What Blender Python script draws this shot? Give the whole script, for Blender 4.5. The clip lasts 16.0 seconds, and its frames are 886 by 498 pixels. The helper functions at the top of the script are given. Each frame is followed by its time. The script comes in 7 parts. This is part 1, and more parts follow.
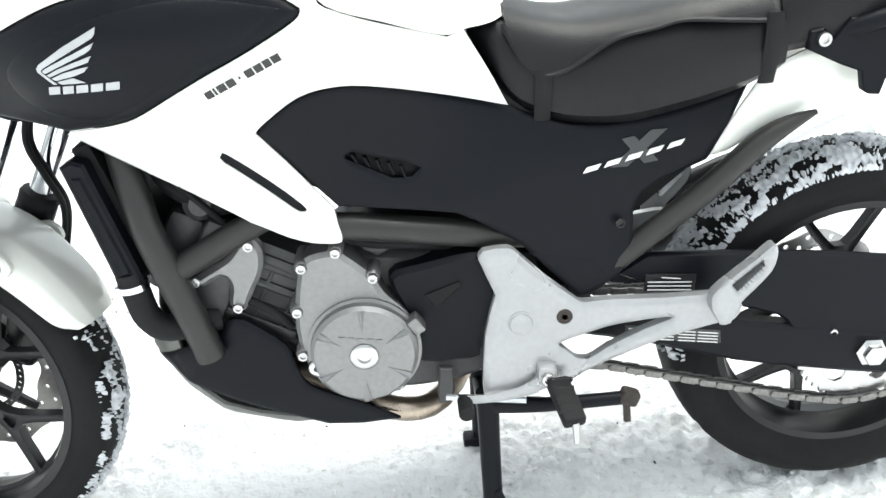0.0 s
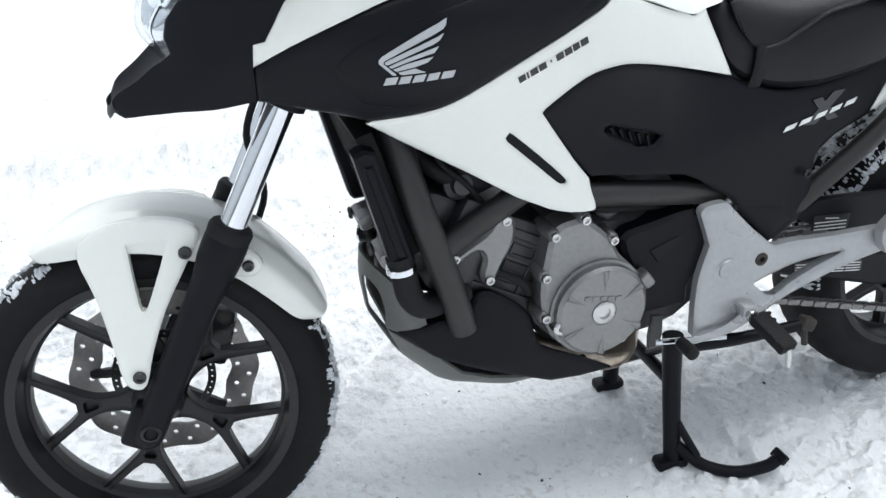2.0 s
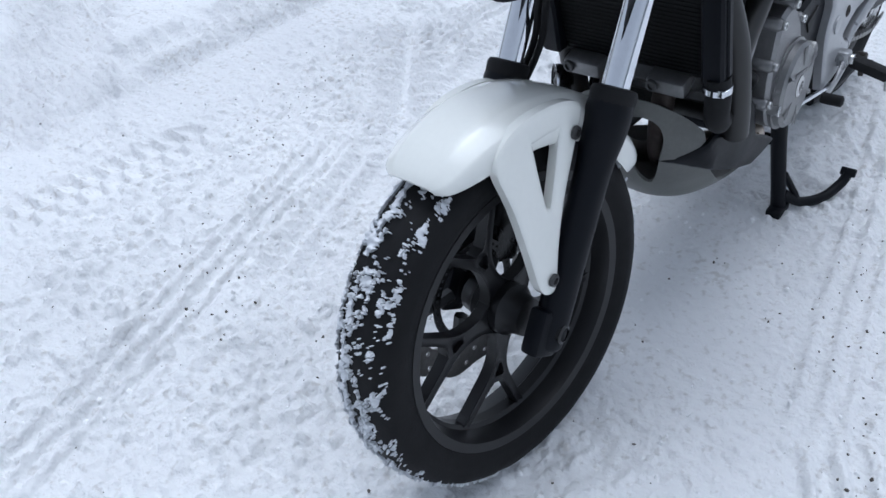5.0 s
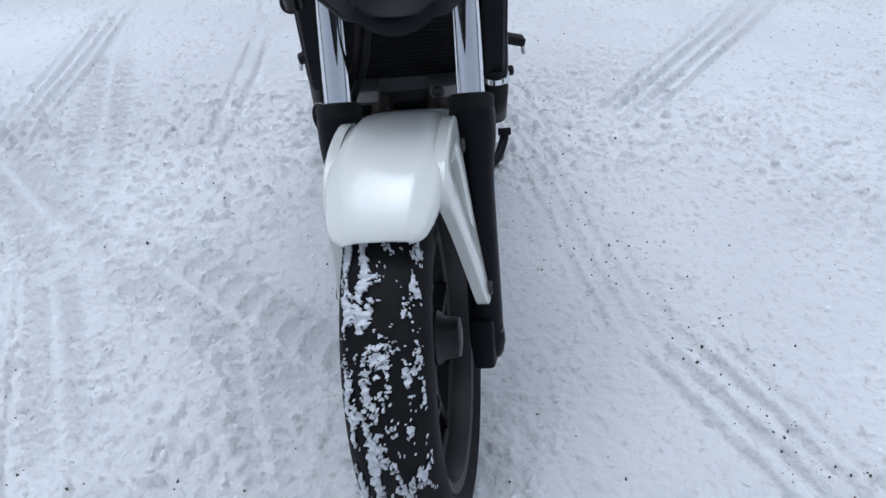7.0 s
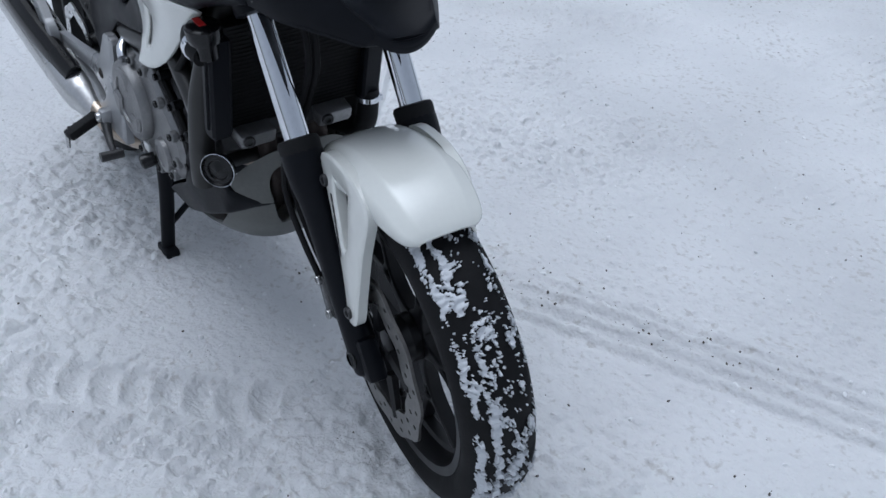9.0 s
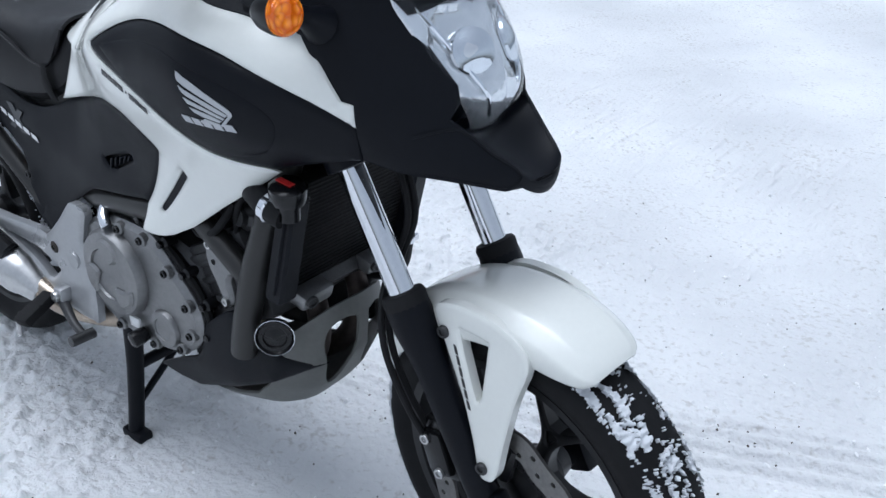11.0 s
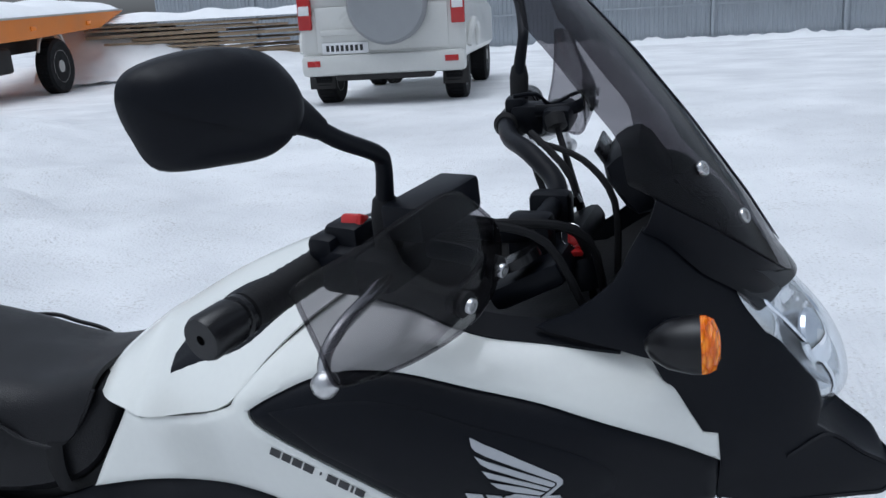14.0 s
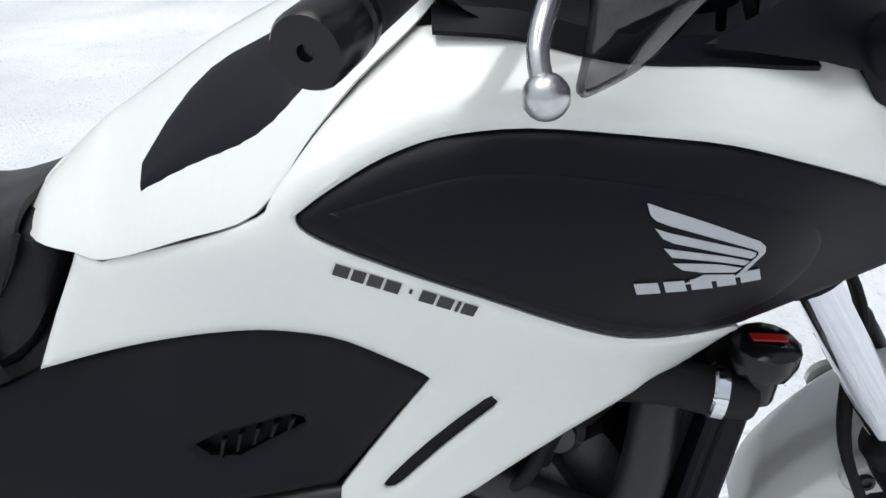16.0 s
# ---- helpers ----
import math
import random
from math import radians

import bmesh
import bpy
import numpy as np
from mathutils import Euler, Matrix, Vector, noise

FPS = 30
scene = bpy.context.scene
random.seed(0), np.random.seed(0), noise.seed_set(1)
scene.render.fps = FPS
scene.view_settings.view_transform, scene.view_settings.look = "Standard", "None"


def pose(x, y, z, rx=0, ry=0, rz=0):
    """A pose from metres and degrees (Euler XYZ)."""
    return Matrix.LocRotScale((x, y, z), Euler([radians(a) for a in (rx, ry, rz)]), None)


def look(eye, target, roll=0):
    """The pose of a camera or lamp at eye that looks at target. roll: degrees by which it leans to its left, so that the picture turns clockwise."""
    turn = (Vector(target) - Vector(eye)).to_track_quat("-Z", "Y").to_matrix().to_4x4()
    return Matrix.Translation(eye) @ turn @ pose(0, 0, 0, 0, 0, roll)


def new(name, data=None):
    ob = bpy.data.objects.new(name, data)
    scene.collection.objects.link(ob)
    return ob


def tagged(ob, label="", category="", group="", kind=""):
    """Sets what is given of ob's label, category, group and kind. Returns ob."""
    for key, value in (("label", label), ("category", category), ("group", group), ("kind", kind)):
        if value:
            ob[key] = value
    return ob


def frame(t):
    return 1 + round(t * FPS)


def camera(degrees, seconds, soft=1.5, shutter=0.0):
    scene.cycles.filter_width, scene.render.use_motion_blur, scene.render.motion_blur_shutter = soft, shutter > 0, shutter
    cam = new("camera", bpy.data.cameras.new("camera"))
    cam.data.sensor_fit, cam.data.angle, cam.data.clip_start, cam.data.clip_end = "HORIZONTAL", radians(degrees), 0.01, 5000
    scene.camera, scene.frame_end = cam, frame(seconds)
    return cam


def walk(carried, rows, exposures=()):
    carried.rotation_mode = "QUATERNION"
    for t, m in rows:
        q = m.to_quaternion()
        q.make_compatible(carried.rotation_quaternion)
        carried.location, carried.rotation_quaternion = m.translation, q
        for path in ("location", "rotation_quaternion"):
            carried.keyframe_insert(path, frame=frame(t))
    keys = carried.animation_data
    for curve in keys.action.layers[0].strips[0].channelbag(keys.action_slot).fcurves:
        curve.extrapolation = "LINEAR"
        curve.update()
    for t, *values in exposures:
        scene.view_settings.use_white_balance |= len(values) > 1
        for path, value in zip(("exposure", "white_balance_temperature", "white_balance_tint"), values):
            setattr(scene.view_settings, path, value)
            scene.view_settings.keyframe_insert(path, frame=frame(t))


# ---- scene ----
cam = camera(53.2, 16.0)
PATH = [
    (0, (0.803, -1.355, 1.102), (0.873, 0.477, 0.302), -2.3),
    (0.5, (0.639, -1.304, 1.134), (0.855, 0.513, 0.327), -1.5),
    (1, (0.495, -1.309, 1.156), (0.839, 0.486, 0.344), -1.0),
    (1.5, (0.274, -1.351, 1.18), (0.776, 0.411, 0.378), -0.7),
    (2, (0.097, -1.317, 1.162), (0.625, 0.401, 0.284), -1.1),
    (2.5, (-0.112, -1.194, 1.169), (0.431, 0.427, 0.13), -2.3),
    (3, (-0.267, -1.152, 1.187), (0.421, 0.403, 0.134), -3.2),
    (3.5, (-0.48, -1.122, 1.221), (0.453, 0.304, 0.174), -3.8),
    (4, (-0.607, -1.001, 1.178), (0.45, 0.295, 0.081), -3.5),
    (4.2, (-0.661, -0.91, 1.173), (0.422, 0.345, 0.054), -4.0),
    (6.3, (-1.053, -0.252, 1.176), (0.515, 0.208, 0.022), -4.4),
    (6.5, (-1.032, -0.186, 1.18), (0.56, 0.155, 0.019), -5.1),
    (7, (-1.024, -0.032, 1.191), (0.607, -0.04, 0.033), -4.1),
    (7.5, (-1.091, 0.165, 1.222), (0.534, -0.182, 0.109), -2.6),
    (8, (-1.051, 0.332, 1.225), (0.508, -0.288, 0.137), -2.0),
    (8.2, (-1.02, 0.393, 1.233), (0.503, -0.303, 0.138), -2.0),
    (10.3, (-0.762, 0.903, 1.199), (0.381, -0.387, 0.185), 0.7),
    (10.5, (-0.686, 0.921, 1.203), (0.435, -0.406, 0.212), 0.3),
    (11, (-0.55, 0.954, 1.243), (0.538, -0.466, 0.349), -0.3),
    (11.5, (-0.413, 1.028, 1.258), (0.609, -0.484, 0.441), 0.2),
    (12, (-0.273, 1.115, 1.286), (0.672, -0.494, 0.564), -0.0),
    (12.5, (-0.127, 1.109, 1.287), (0.778, -0.567, 0.677), -1.1),
    (13, (0.039, 1.026, 1.309), (0.843, -0.72, 0.758), -3.1),
    (13.5, (0.15, 0.988, 1.319), (0.816, -0.826, 0.802), -3.0),
    (14, (0.268, 0.996, 1.322), (0.735, -0.879, 0.806), -3.3),
    (14.5, (0.343, 0.992, 1.306), (0.669, -0.892, 0.721), -2.9),
    (15, (0.432, 0.924, 1.248), (0.678, -0.927, 0.531), -3.3),
    (15.5, (0.504, 0.827, 1.201), (0.643, -0.995, 0.388), -4.9),
    (16, (0.55, 0.802, 1.155), (0.643, -1.023, 0.343), -5.9),
]
EXPOSURES = [
    (0, 1.42, 6500, 3), (0.5, 1.31, 6500, 3), (1.5, 1.00, 6450, 4), (2.0, 0.51, 6150, 6), (2.5, -0.12, 5700, 8), (3.0, -0.42, 5550, 9), (3.5, -0.28, 5550, 9), (4.2, -0.1, 5550, 9), (7, -0.3, 5550, 9), (8, -0.6, 5550, 9),
    (10.5, -0.19, 5620, 8), (11, -0.04, 5620, 8), (11.5, 0.18, 5620, 10), (12, 0.39, 5400, 11), (12.5, 0.54, 6000, 9), (13.0, 0.51, 6050, 8), (13.4, 0.04, 5800, 6),
    (14, -0.34, 5650, 8), (15, -0.04, 5700, 9), (15.5, 0.18, 6050, 8), (16, 0.14, 6150, 8)]
walk(cam, [(t, look(eye, target, roll)) for t, eye, target, roll in PATH], EXPOSURES)

# ---- overcast winter daylight ----
world = bpy.data.worlds.new("overcast_sky")
scene.world = world
world.use_nodes = True
wn = world.node_tree.nodes
wl = world.node_tree.links
sky = wn.new("ShaderNodeTexSky")
sky.sky_type = "NISHITA"
sky.sun_disc = False
sky.sun_elevation = radians(79)
sky.sun_rotation = radians(66)
sky.air_density = 1.0
sky.dust_density = 4.0
grey = wn.new("ShaderNodeHueSaturation")
grey.inputs["Saturation"].default_value = 0.22
wl.new(sky.outputs["Color"], grey.inputs["Color"])
wl.new(grey.outputs["Color"], wn["Background"].inputs["Color"])
wn["Background"].inputs["Strength"].default_value = 0.15
sun = new("sun", bpy.data.lights.new("sun", "SUN"))
sun.data.energy = 1.05
sun.data.angle = radians(50)
sun.data.color = (1.0, 0.97, 0.93)
sun.matrix_world = look((1.3, 0.35, 4.5), (0.5, 0, 0))


# ---- materials ----
def material(name, base, rough=0.5, metal=0.0, vary=0.12, grain=120.0, patch=6.0, bump=0.0, bump_scale=300.0, coat=0.0, spec=0.5,
             rough_vary=0.1):
    """A surface with variation at two scales, fine relief and uneven gloss."""
    m = bpy.data.materials.new(name)
    m.use_nodes = True
    n, l = m.node_tree.nodes, m.node_tree.links
    p = n["Principled BSDF"]
    at = n.new("ShaderNodeTexCoord")
    fine, wide = n.new("ShaderNodeTexNoise"), n.new("ShaderNodeTexNoise")
    fine.inputs["Scale"].default_value, fine.inputs["Detail"].default_value = grain, 4
    wide.inputs["Scale"].default_value, wide.inputs["Detail"].default_value = patch, 5
    for node in (fine, wide):
        l.new(at.outputs["Object"], node.inputs["Vector"])
    both = n.new("ShaderNodeMath")
    both.operation = "ADD"
    l.new(fine.outputs["Fac"], both.inputs[0])
    l.new(wide.outputs["Fac"], both.inputs[1])
    tone = n.new("ShaderNodeMapRange")
    tone.inputs["From Min"].default_value, tone.inputs["From Max"].default_value = 0.6, 1.4
    tone.inputs["To Min"].default_value, tone.inputs["To Max"].default_value = 1 - vary, 1 + vary
    l.new(both.outputs[0], tone.inputs["Value"])
    mul = n.new("ShaderNodeMix")
    mul.data_type, mul.blend_type = "RGBA", "MULTIPLY"
    mul.inputs["Factor"].default_value = 1.0
    mul.inputs[6].default_value = (*base, 1)
    l.new(tone.outputs[0], mul.inputs[7])
    l.new(mul.outputs[2], p.inputs["Base Color"])
    gloss = n.new("ShaderNodeMapRange")
    gloss.inputs["From Min"].default_value, gloss.inputs["From Max"].default_value = 0.3, 0.7
    gloss.inputs["To Min"].default_value, gloss.inputs["To Max"].default_value = max(rough - rough_vary, 0.02), min(rough + rough_vary, 1)
    l.new(wide.outputs["Fac"], gloss.inputs["Value"])
    l.new(gloss.outputs[0], p.inputs["Roughness"])
    p.inputs["Metallic"].default_value = metal
    p.inputs["Coat Weight"].default_value = coat
    p.inputs["Coat Roughness"].default_value = 0.06
    p.inputs["Specular IOR Level"].default_value = spec
    if bump:
        relief = n.new("ShaderNodeTexNoise")
        relief.inputs["Scale"].default_value, relief.inputs["Detail"].default_value = bump_scale, 3
        l.new(at.outputs["Object"], relief.inputs["Vector"])
        b = n.new("ShaderNodeBump")
        b.inputs["Strength"].default_value, b.inputs["Distance"].default_value = bump, 0.002
        l.new(relief.outputs["Fac"], b.inputs["Height"])
        l.new(b.outputs["Normal"], p.inputs["Normal"])
    return m


def glass(name, tint, rough=0.02, ior=1.45, shine=1.0):
    """A see-through sheet: a tinted pane that mirrors a little at its faces."""
    m = bpy.data.materials.new(name)
    m.use_nodes = True
    n, l = m.node_tree.nodes, m.node_tree.links
    n.remove(n["Principled BSDF"])
    clear, gloss, mix, edge = (n.new("ShaderNodeBsdfTransparent"), n.new("ShaderNodeBsdfGlossy"), n.new("ShaderNodeMixShader"),
                               n.new("ShaderNodeLayerWeight"))
    clear.inputs["Color"].default_value = (*tint, 1)
    gloss.inputs["Roughness"].default_value = rough
    edge.inputs["Blend"].default_value = 0.5
    rise, soft = n.new("ShaderNodeMath"), n.new("ShaderNodeMath")
    rise.operation, rise.inputs[1].default_value = "POWER", 4.0
    soft.operation, soft.inputs[1].default_value, soft.inputs[2].default_value = "MULTIPLY_ADD", 0.75 * shine, ((ior - 1) / (ior + 1)) ** 2 * shine
    l.new(edge.outputs["Facing"], rise.inputs[0])
    l.new(rise.outputs[0], soft.inputs[0])
    l.new(soft.outputs[0], mix.inputs[0])
    l.new(clear.outputs[0], mix.inputs[1])
    l.new(gloss.outputs[0], mix.inputs[2])
    l.new(mix.outputs[0], n["Material Output"].inputs["Surface"])
    return m


def glow(name, colour, power):
    m = bpy.data.materials.new(name)
    m.use_nodes = True
    p = m.node_tree.nodes["Principled BSDF"]
    p.inputs["Base Color"].default_value = (*colour, 1)
    p.inputs["Emission Color"].default_value = (*colour, 1)
    p.inputs["Emission Strength"].default_value = power
    return m


WHITE = material("pearl_white_paint", (0.765, 0.775, 0.735), 0.2, vary=0.02, coat=0.6, rough_vary=0.06, patch=3)
BLACK = material("matte_black_plastic", (0.0042, 0.0050, 0.0078), 0.44, vary=0.16, bump=0.1, bump_scale=900, spec=0.15, rough_vary=0.08)
GLOSSBLACK = material("gloss_black_plastic", (0.006, 0.006, 0.007), 0.25, vary=0.1, spec=0.35)
RUBBER = material("black_rubber", (0.008, 0.008, 0.009), 0.7, vary=0.2, bump=0.2, bump_scale=500, spec=0.25)
TYRE = material("tyre_rubber", (0.007, 0.007, 0.008), 0.72, vary=0.28, grain=60, patch=9, bump=0.25, bump_scale=250, spec=0.2)
CHROME = material("chrome_tube", (0.72, 0.74, 0.78), 0.08, 1.0, vary=0.04, rough_vary=0.04)
STEEL = material("stainless_steel", (0.55, 0.55, 0.55), 0.28, 1.0, vary=0.12)
PIPE = material("heat_stained_pipe", (0.4, 0.34, 0.28), 0.3, 1.0, vary=0.25, patch=14)
HEADER = material("burnt_header_pipe", (0.055, 0.044, 0.04), 0.5, 0.7, vary=0.4, patch=18)
ALU = material("cast_aluminium", (0.24, 0.24, 0.243), 0.4, 0.8, vary=0.14, bump=0.25, bump_scale=700)
DARKALU = material("dark_cast_aluminium", (0.06, 0.06, 0.062), 0.45, 0.65, vary=0.2, bump=0.3, bump_scale=500)
SILVER = material("silver_painted_bracket", (0.36, 0.365, 0.375), 0.34, 0.45, vary=0.08, patch=10)
FRAME = material("dark_grey_frame_paint", (0.022, 0.0215, 0.021), 0.42, 0.2, vary=0.1, spec=0.5)
COWLGREY = material("grey_belly_plastic", (0.115, 0.118, 0.11), 0.5, vary=0.12, bump=0.1, bump_scale=700)
ENGINEBLACK = material("dull_engine_black", (0.005, 0.005, 0.0055), 0.55, vary=0.35, bump=0.3, bump_scale=200, spec=0.2)
VINYL = material("black_seat_vinyl", (0.008, 0.008, 0.0095), 0.42, vary=0.12, bump=0.35, bump_scale=600, spec=0.25, rough_vary=0.12)
DECAL = material("pale_grey_decal", (0.45, 0.46, 0.48), 0.4, vary=0.06)
DECALDARK = material("dark_decal", (0.02, 0.02, 0.022), 0.4)
DECALWHITE = material("white_decal", (0.75, 0.75, 0.75), 0.4)
DECALSHADE = material("shaded_grey_decal", (0.035, 0.037, 0.04), 0.4)
RED = material("red_plastic", (0.5, 0.02, 0.02), 0.35)
SCREEN = glass("smoked_acrylic", (0.5, 0.49, 0.505), ior=1.45, shine=0.6)
NAVYLAYER = material("navy_screen_layer", (0.008, 0.011, 0.024), 0.35, vary=0.3, grain=400, spec=0.4)
GUARD = glass("tinted_acrylic", (0.58, 0.57, 0.585), ior=1.4, shine=0.5)
LENS = glass("clear_lens", (0.93, 0.95, 0.97), ior=1.5)
AMBER = material("amber_lens", (0.85, 0.22, 0.01), 0.15, vary=0.1, patch=60)
AMBERLIT = glow("lit_amber_lens", (0.8, 0.2, 0.008), 0.2)
FACETS = AMBERLIT.node_tree.nodes.new("ShaderNodeTexVoronoi")
FACETS.inputs["Scale"].default_value = 4
RELIEF = AMBERLIT.node_tree.nodes.new("ShaderNodeBump")
RELIEF.inputs["Strength"].default_value, RELIEF.inputs["Distance"].default_value = 1.0, 0.006
AMBERLIT.node_tree.links.new(FACETS.outputs["Distance"], RELIEF.inputs["Height"])
AMBERLIT.node_tree.links.new(RELIEF.outputs["Normal"], AMBERLIT.node_tree.nodes["Principled BSDF"].inputs["Normal"])
AMBERLIT.node_tree.nodes["Principled BSDF"].inputs["Roughness"].default_value = 0.12
# bright spots of the bulb, painted into the lens colour facet by facet
AMBERTONE = AMBERLIT.node_tree.nodes.new("ShaderNodeValToRGB")
AMBERTONE.color_ramp.elements[0].color, AMBERTONE.color_ramp.elements[1].color = (0.95, 0.32, 0.015, 1), (0.62, 0.11, 0.002, 1)
AMBERTONE.color_ramp.elements[1].position = 0.6
AMBERLIT.node_tree.links.new(FACETS.outputs["Distance"], AMBERTONE.inputs["Fac"])
for socket in ("Base Color", "Emission Color"):
    AMBERLIT.node_tree.links.new(AMBERTONE.outputs["Color"], AMBERLIT.node_tree.nodes["Principled BSDF"].inputs[socket])
LAMPGLOW = glow("headlight_bulb", (0.9, 0.96, 1.0), 16)
REFLECTOR = material("mirror_silver", (0.85, 0.87, 0.9), 0.06, 1.0, vary=0.02, rough_vary=0.02)
LAMPSILVER = material("lamp_reflector_silver", (0.9, 0.91, 0.92), 0.16, 0.75, vary=0.05, bump=0.5, bump_scale=45)
RUST = material("rusty_steel", (0.04, 0.034, 0.03), 0.75, 0.3, vary=0.4, patch=40)
PACKED = material("stuck_snow", (0.62, 0.64, 0.67), 0.8, vary=0.06, bump=0.6, bump_scale=140)


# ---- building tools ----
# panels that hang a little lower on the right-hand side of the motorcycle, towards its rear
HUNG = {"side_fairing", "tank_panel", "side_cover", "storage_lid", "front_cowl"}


def part(name, bm, mat, parent=None, label="", sharp=38):
    """Links a bmesh as one mesh object under a thing or a part."""
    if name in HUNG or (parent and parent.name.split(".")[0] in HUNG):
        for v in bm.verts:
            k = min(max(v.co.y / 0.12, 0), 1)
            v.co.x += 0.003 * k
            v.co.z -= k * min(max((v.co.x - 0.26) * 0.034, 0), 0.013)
    bmesh.ops.recalc_face_normals(bm, faces=bm.faces)
    if name in {"snow_slope", "snow_drift", "tailgate_panel", "hand_guard"}:
        bmesh.ops.reverse_faces(bm, faces=bm.faces[:])
    for face in bm.faces:
        face.smooth = True
    limit = radians(sharp)
    for e in bm.edges:
        if len(e.link_faces) == 2 and e.calc_face_angle() > limit:
            e.smooth = False
    me = bpy.data.meshes.new(name)
    bm.to_mesh(me)
    bm.free()
    me.materials.append(mat)
    ob = new(name, me)
    ob.parent = parent
    return tagged(ob, label)


def thicken(bm, t):
    """Gives an open sheet a thickness."""
    bmesh.ops.recalc_face_normals(bm, faces=bm.faces)
    bm.normal_update()
    bmesh.ops.solidify(bm, geom=bm.faces[:], thickness=t)


def thing(name, label, category, group="", kind=""):
    return tagged(new(name), label, category, group, kind)


def curve(pts, n=5, closed=False):
    """Points along a smooth curve through pts (Catmull-Rom, any dimension)."""
    p = [np.array(q, float) for q in pts]
    m, out = len(p), []
    for i in range(m if closed else m - 1):
        a, b, c, d = (p[(i + k) % m] if closed else p[min(max(i + k, 0), m - 1)] for k in (-1, 0, 1, 2))
        for j in range(n):
            u = j / n
            out.append(0.5 * (2 * b + (c - a) * u + (2 * a - 5 * b + 4 * c - d) * u * u + (3 * b - a - 3 * c + d) * u ** 3))
    if not closed:
        out.append(p[-1])
    return out


def loft(bm, rings, caps=True, closed=True):
    """Skin over rings of equally many points."""
    vs = [[bm.verts.new(tuple(map(float, q))) for q in r] for r in rings]
    m = len(vs[0])
    for a, b in zip(vs, vs[1:]):
        for i in range(m if closed else m - 1):
            j = (i + 1) % m
            bm.faces.new((a[i], a[j], b[j], b[i]))
    if caps and closed:
        bm.faces.new(vs[0])
        bm.faces.new(vs[-1][::-1])
    return bm


def tube(bm, pts, r, n=10, smooth=4, flat=1.0):
    """A round bar along a smooth path; r: one radius or one for each point."""
    rs = r if isinstance(r, (list, tuple)) else [r] * len(pts)
    path = curve([(*p, q) for p, q in zip(pts, rs)], smooth) if smooth > 1 else [np.array((*p, q), float) for p, q in zip(pts, rs)]
    rings, up = [], None
    for i, q in enumerate(path):
        d = Vector(path[min(i + 1, len(path) - 1)][:3] - path[max(i - 1, 0)][:3]).normalized()
        if up is None:
            up = Vector((0, 1, 0)) if abs(d.y) < 0.8 else Vector((0, 0, 1))
        a = (up - d * up.dot(d)).normalized()
        b = d.cross(a)
        up = a
        rings.append([Vector(q[:3]) + (a * math.cos(t) * flat + b * math.sin(t)) * q[3] for t in np.arange(n) * 2 * math.pi / n])
    return loft(bm, rings)


def turned(bm, profile, origin, axis, n=28, caps=True):
    """A turned body: profile of (radius, height along the axis)."""
    q = Vector((0, 0, 1)).rotation_difference(Vector(axis))
    rings = [[Vector(origin) + q @ Vector((r * math.cos(t), r * math.sin(t), h)) for t in np.arange(n) * 2 * math.pi / n] for r, h in profile]
    return loft(bm, rings, caps)


def block(bm, centre, size, bevel=0.004, turn=None):
    """A bevelled block."""
    made = bmesh.ops.create_cube(bm, size=1.0)["verts"]
    m = Matrix.Translation(centre) @ (turn or Matrix.Identity(4)) @ Matrix.Diagonal((*size, 1))
    bmesh.ops.transform(bm, matrix=m, verts=made)
    if bevel:
        edges = list({e for v in made for e in v.link_edges})
        bmesh.ops.bevel(bm, geom=edges, offset=bevel, segments=2, affect="EDGES", profile=0.5)
    return bm


def inset(loop, d):
    """A closed 2D loop moved inwards by d."""
    p = np.array(loop, float)
    area = 0.5 * np.sum(p[:, 0] * np.roll(p[:, 1], -1) - np.roll(p[:, 0], -1) * p[:, 1])
    a, b = p - np.roll(p, 1, 0), np.roll(p, -1, 0) - p
    a /= np.linalg.norm(a, axis=1)[:, None] + 1e-9
    b /= np.linalg.norm(b, axis=1)[:, None] + 1e-9
    nrm = np.stack([-(a + b)[:, 1], (a + b)[:, 0]], 1)
    nrm /= np.linalg.norm(nrm, axis=1)[:, None] + 1e-9
    return p + nrm * d * (1 if area > 0 else -1)


def within(loop, q):
    x, y = np.asarray(q)[:, 0], np.asarray(q)[:, 1]
    p = np.asarray(loop, float)
    r = np.zeros(len(x), bool)
    for (x0, y0), (x1, y1) in zip(p, np.roll(p, -1, 0)):
        r ^= ((y0 > y) != (y1 > y)) & (x < (x1 - x0) * (y - y0) / ((y1 - y0) or 1e-9) + x0)
    return r


